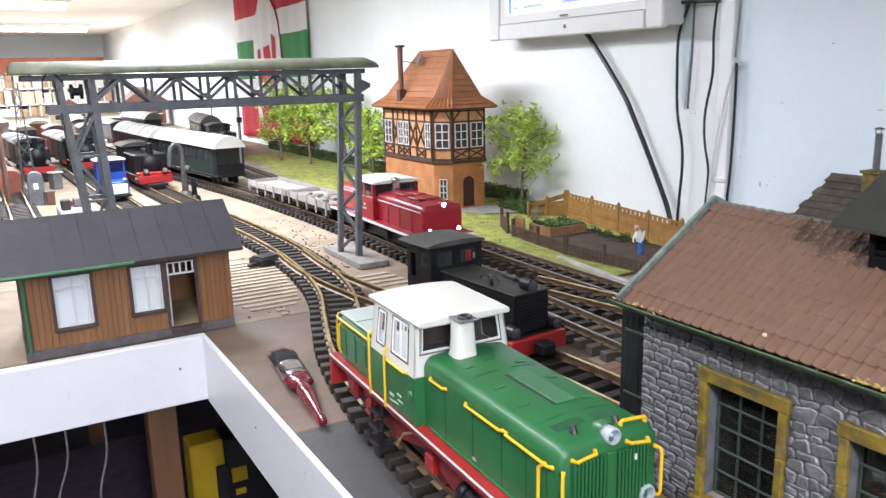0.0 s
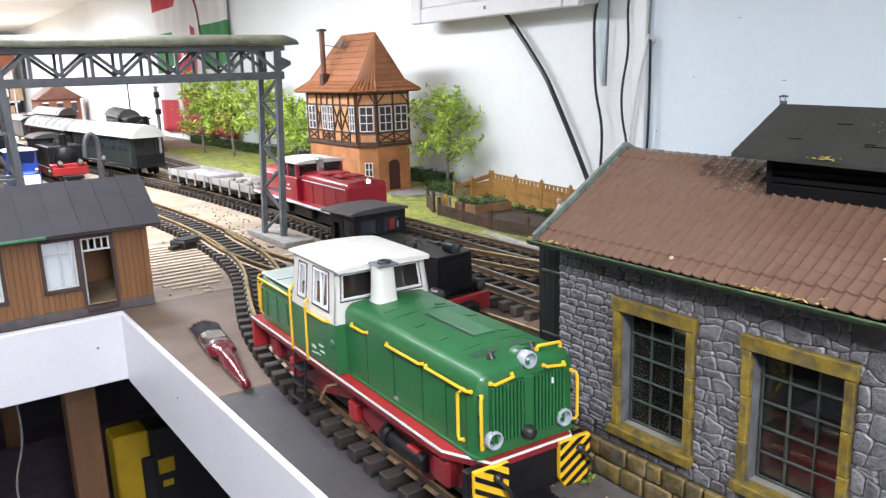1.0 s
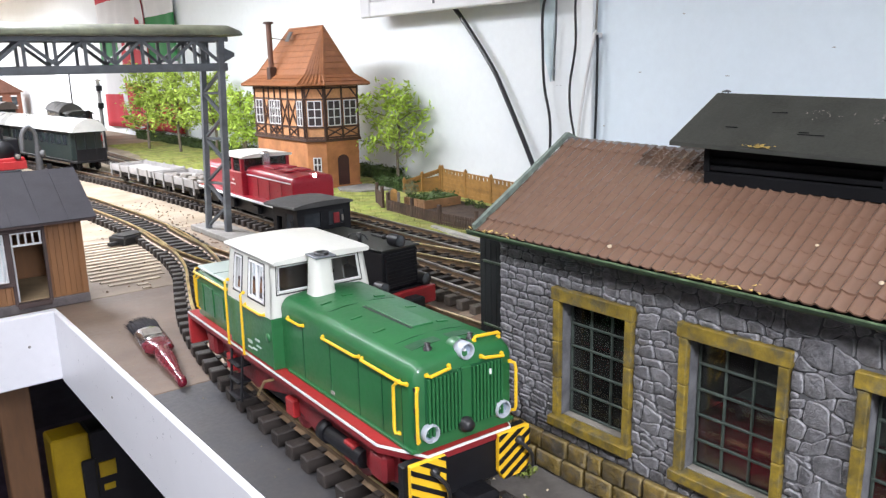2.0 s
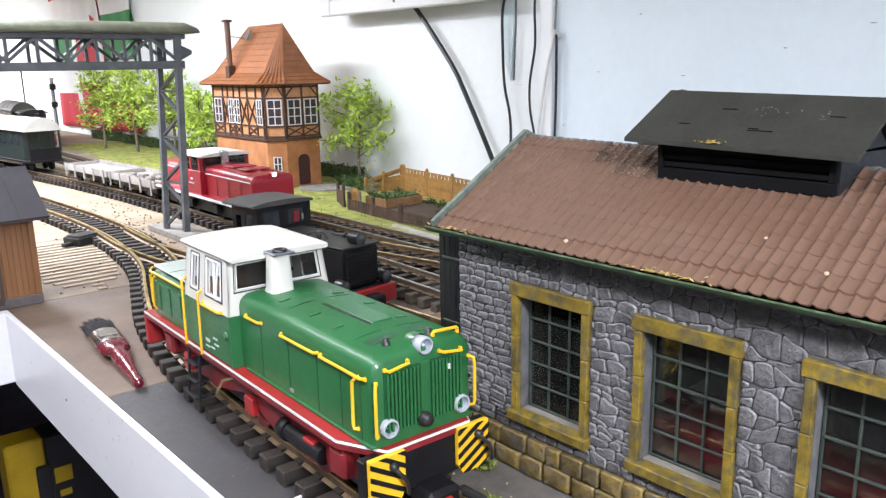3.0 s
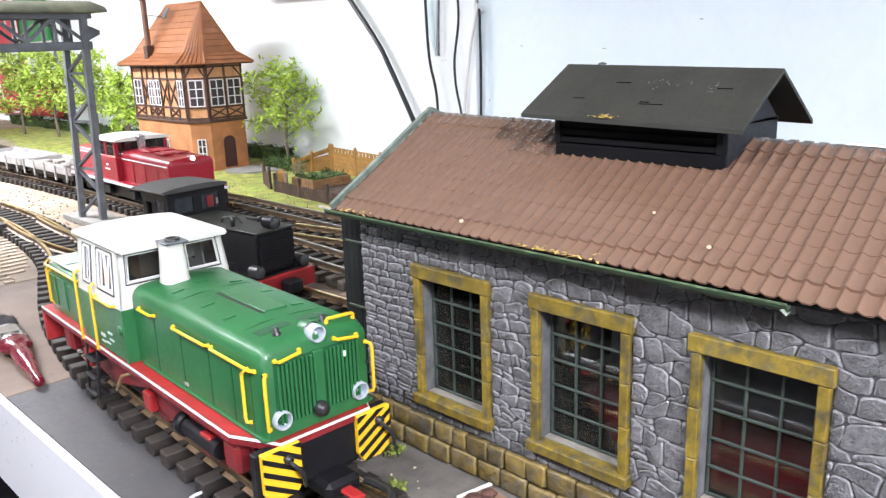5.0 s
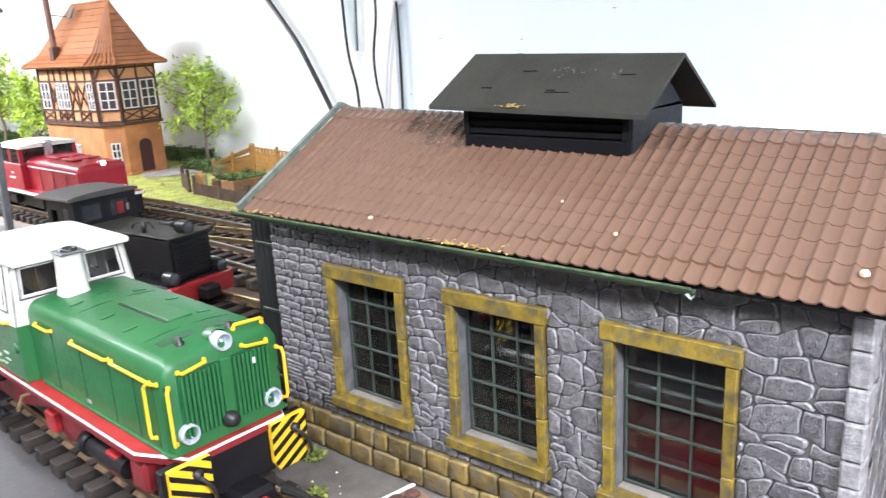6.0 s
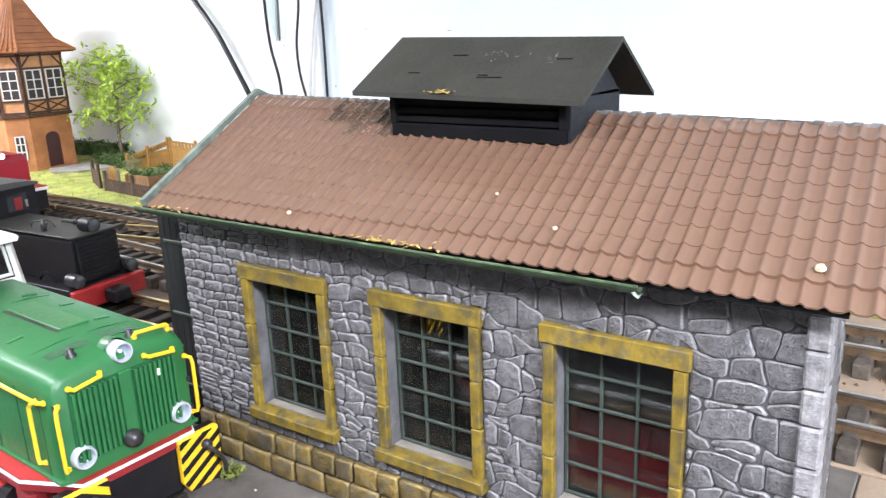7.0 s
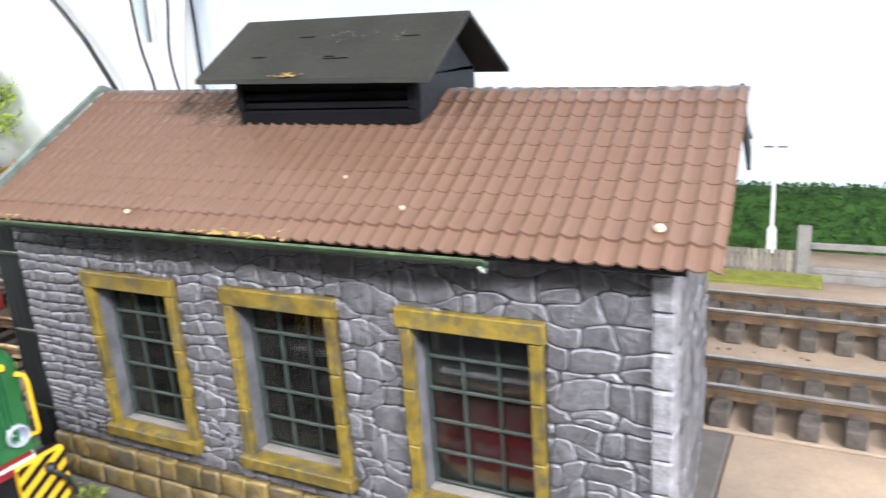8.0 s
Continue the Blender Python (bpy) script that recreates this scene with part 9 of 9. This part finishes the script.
part("base", lathe(bmesh.new(), [(0.02, 0), (0.018, 0.012), (0.011, 0.018)], (0, 0, 0), (0, 0, 1), 14), IRON, wc)
part("valve", lathe(bmesh.new(), [(0.010, -0.006), (0.012, 0), (0.010, 0.006), (0, 0.007)], (0.010, -0.004, 0.08), (1, -0.4, 0), 14), IRON, wc, smooth=True)
# lattice mast
lm = thing("lattice_mast", pose(0.118, 2.55, 0), "slender grey lattice mast with stay wires", "mast", "masts")
for sx, sy in ((-1, -1), (1, -1), (1, 1), (-1, 1)):
    part("leg", T([(sx * 0.020, sy * 0.020, 0), (sx * 0.005, sy * 0.005, 0.33)], 0.0018, 6), IRON, lm)
for k in range(8):
    z0, z1 = k * 0.04, k * 0.04 + 0.04
    w0, w1 = 0.020 - 0.015 * z0 / 0.33, 0.020 - 0.015 * z1 / 0.33
    part("lattice", T([(-w0, -w0, z0), (w1, -w1, z1)], 0.0012, 5), IRON, lm)
    part("lattice", T([(w0, -w0, z0), (-w1, -w1, z1)], 0.0012, 5), IRON, lm)
part("stay_wire", T([(0, 0, 0.33), (-0.16, -0.1, 0.40)], 0.0008, 5), IRON, lm)
part("stay_wire", T([(0, 0, 0.33), (0.12, 0.2, 0.41)], 0.0008, 5), IRON, lm)
# small kiosk, tank, boxes and wagons of the yard
kiosk = thing("kiosk", pose(0.128, 2.42, 0), "small grey round-topped model kiosk", "kiosk")
kp = [(-0.020, 0.0), (0.020, 0.0), (0.020, 0.075)] + [(0.020 * math.cos(math.pi * i / 8), 0.075 + 0.017 * math.sin(math.pi * i / 8)) for i in range(1, 8)] + [(-0.020, 0.075)]
part("body", PR(kp, "y", -0.016, 0.016, bevel=0.001), GREYSTEEL, kiosk)
part("notice", B(-0.006, 0.006, -0.0175, -0.0160, 0.045, 0.062), STRIPE, kiosk)
tank = thing("oil_tank", pose(0.075, 2.62, 0), "rust-red horizontal model tank on cradles", "tank")
part("drum", T([(0, 0, 0.046), (0, 0.14, 0.046)], 0.034, 20), surf("rust_red_tank", (0.24, 0.075, 0.045), 0.6, s1=30, s2=300), tank, smooth=True)
for y in (0.02, 0.11):
    part("cradle", B(-0.028, 0.028, y, y + 0.012, 0, 0.03), IRON, tank)


def yard_wagon(at, col, roof, label, length=0.22, h_=0.10):
    w = thing("goods_wagon", at, label, "goods wagon", "yard wagons")
    part("body", B(-0.043, 0.043, -length / 2, length / 2, 0.045, 0.045 + h_ * 0.7, 0.002), col, w)
    part("roof", loft([(-length / 2 - 0.004, roof_section(0.047, 0.045 + h_ * 0.7, 0.045 + h_ * 0.88)), (length / 2 + 0.004, roof_section(0.047, 0.045 + h_ * 0.7, 0.045 + h_ * 0.88))]), roof, w, smooth=True)
    for s in (-1, 1):
        part("door", B(s * 0.0436 - 0.001, s * 0.0436 + 0.001, -0.03, 0.03, 0.05, 0.045 + h_ * 0.62, 0.0005), col, w)
        for y in (-length / 2 + 0.04, length / 2 - 0.04):
            spoked(w, s * 0.0255, y, 0.034, 0.0135)
    part("underframe", B(-0.036, 0.036, -length / 2, length / 2, 0.034, 0.045), BLACK, w)
    part("buffer_beam", B(-0.043, 0.043, -length / 2 - 0.005, -length / 2, 0.032, 0.045), RED, w)
    return w


q = random.Random(77)
greys = [surf("yard_grey", (0.13, 0.125, 0.12), 0.7), surf("yard_brown", (0.15, 0.065, 0.04), 0.7), surf("yard_black", (0.03, 0.03, 0.03), 0.6), surf("yard_red", (0.34, 0.03, 0.025), 0.6), surf("yard_cream", (0.48, 0.43, 0.34), 0.7)]
roofs = [surf("yard_roof_pale", (0.50, 0.49, 0.46), 0.7), surf("yard_roof_dark", (0.10, 0.10, 0.095), 0.7)]
words = ["grey", "brown", "black", "red", "cream"]
for i, (x, y, a, c, r_) in enumerate(((0.30, 3.35, 4, 2, 0), (0.285, 3.62, 4, 3, 0), (0.15, 3.3, 6, 0, 0), (0.13, 3.58, 6, 4, 0), (0.31, 4.15, 2, 3, 1), (0.18, 4.2, 4, 2, 0), (0.05, 4.4, 4, 1, 1), (0.45, 4.1, 0, 2, 1), (0.60, 4.3, 4, 0, 1), (0.62, 4.62, 4, 1, 1), (-0.05, 3.0, 8, 0, 0), (-0.07, 3.5, 8, 3, 0), (0.47, 4.7, 0, 4, 1), (0.28, 4.8, 0, 1, 0), (0.75, 4.85, 6, 2, 1), (0.1, 5.1, 3, 0, 0), (0.5, 5.3, 3, 3, 0))):
    yard_wagon(pose(x, y, 0, 0, 0, a), greys[c], roofs[r_], words[c] + " model goods wagon in the far yard")
for x, y in ((0.33, 3.02), (0.17, 2.98)):
    steam_engine(pose(x, y, 0, 0, 0, 3), BLACK, "black model steam engine waiting in the yard", RED, 0.24)
solo("yard_crate", B(0.155, 0.235, 2.02, 2.14, 0, 0.034, 0.002), surf("pale_crate", (0.55, 0.58, 0.60), 0.6), "pale blue-white crate of small parts", "crate")
for i, (x, y, z, c) in enumerate(((0.17, 2.04, 0.034, 2), (0.20, 2.08, 0.034, 0), (0.215, 2.04, 0.034, 4), (0.18, 2.1, 0.034, 3))):
    solo("machine_part", B(x - 0.011, x + 0.011, y - 0.012, y + 0.012, z, z + 0.026 - i * 0.004, 0.003), greys[c], "small dark machine part standing in the crate", "machine part", group="machine parts")
for i, (x, y, w_, h_, c) in enumerate(((0.02, 2.2, 0.035, 0.05, 0), (0.0, 2.75, 0.05, 0.07, 4), (0.2, 2.75, 0.03, 0.05, 0), (0.04, 3.2, 0.05, 0.08, 0), (0.40, 2.75, 0.02, 0.05, 1), (0.35, 2.62, 0.018, 0.03, 2), (-0.02, 2.5, 0.03, 0.09, 0), (0.16, 2.4, 0.022, 0.035, 1))):
    t = thing("lineside_box", pose(x, y, 0, 0, 0, i * 13), words[c] + " lineside box of the model yard", "lineside box", "lineside boxes")
    part("body", B(-w_ / 2, w_ / 2, -w_ / 2, w_ / 2, 0, h_, 0.002), greys[c], t)
    part("lid", B(-w_ / 2 - 0.003, w_ / 2 + 0.003, -w_ / 2 - 0.003, w_ / 2 + 0.003, h_, h_ + 0.004, 0.001), roofs[i % 2], t)


def far_house(at, w, d, h_, wallmat, roofmat, label):
    o = thing("model_house", at, label, "building", "far model houses")
    part("wall", B(-w / 2, w / 2, 0, d, 0, h_), wallmat, o)
    part("roof", PR([(-w / 2 - 0.02, h_ - 0.005), (0, h_ + w * 0.38), (w / 2 + 0.02, h_ - 0.005)], "y", -0.02, d + 0.02), roofmat, o)
    for k in range(3):
        x = -w / 2 + w * (k + 0.5) / 3
        wn = part("window", B(x - 0.016, x + 0.016, -0.004, 0.001, h_ * 0.45, h_ * 0.8), DARKPANE, o)
        part("window_frame", B(x - 0.019, x + 0.019, -0.003, 0.0005, h_ * 0.8, h_ * 0.85), STRIPE, wn)
        part("window_frame", B(x - 0.019, x + 0.019, -0.003, 0.0005, h_ * 0.40, h_ * 0.45), STRIPE, wn)
    return o


far_house(pose(1.03, 5.9, 0.02), 0.26, 0.3, 0.16, surf("brown_house_wall", (0.22, 0.08, 0.045), 0.7), surf("brown_house_roof", (0.17, 0.075, 0.05), 0.7), "brown timber model house in the far corner")
far_house(pose(0.60, 6.6, 0), 0.26, 0.2, 0.10, surf("cream_house_wall", (0.5, 0.42, 0.3), 0.7), surf("red_house_roof", (0.26, 0.09, 0.06), 0.7), "cream model station building far off")
# cabinet with pale goods under a red pelmet on the end wall
cab_ = thing("display_cabinet", pose(0.0, 8.7, -0.05), "tall white display cabinet full of pale boxes, under a red pelmet", "cabinet")
part("back", B(-2.4, 1.15, 0.36, 0.40, 0, 0.52), CEILWHITE, cab_)
part("pelmet", B(-2.4, 1.15, -0.02, 0.0, 0.46, 0.60, 0.003), surf("red_brown_pelmet", (0.36, 0.10, 0.05), 0.6), cab_, "red-brown pelmet board")
for z in (0.0, 0.16, 0.31, 0.46):
    part("shelf", B(-2.4, 1.15, 0.0, 0.36, z - 0.008, z + 0.008), CEILWHITE, cab_)
for k in range(37):
    part("upright", B(-2.4 + k * 0.0975, -2.388 + k * 0.0975, 0.0, 0.36, -0.008, 0.46), CEILWHITE, cab_)
q = random.Random(6)
boxcols = [surf("box_cream", (0.72, 0.64, 0.48), 0.7), surf("box_white", (0.78, 0.77, 0.73), 0.7), surf("box_ivory", (0.75, 0.70, 0.58), 0.7), surf("box_tan", (0.52, 0.36, 0.22), 0.7)]
for z in (0.008, 0.168, 0.318):
    x = -0.9
    while x < 1.08:
        w_, h_ = q.uniform(0.05, 0.11), q.uniform(0.10, 0.14)
        o = solo("cardboard_box", B(x, x + w_, 8.72, 8.72 + q.uniform(0.1, 0.25), z - 0.05, z - 0.05 + h_, 0.002), q.choice(boxcols), "pale cardboard box on the display shelf", "box", group="boxes on the shelf")
        x += w_ + q.uniform(0.002, 0.012)
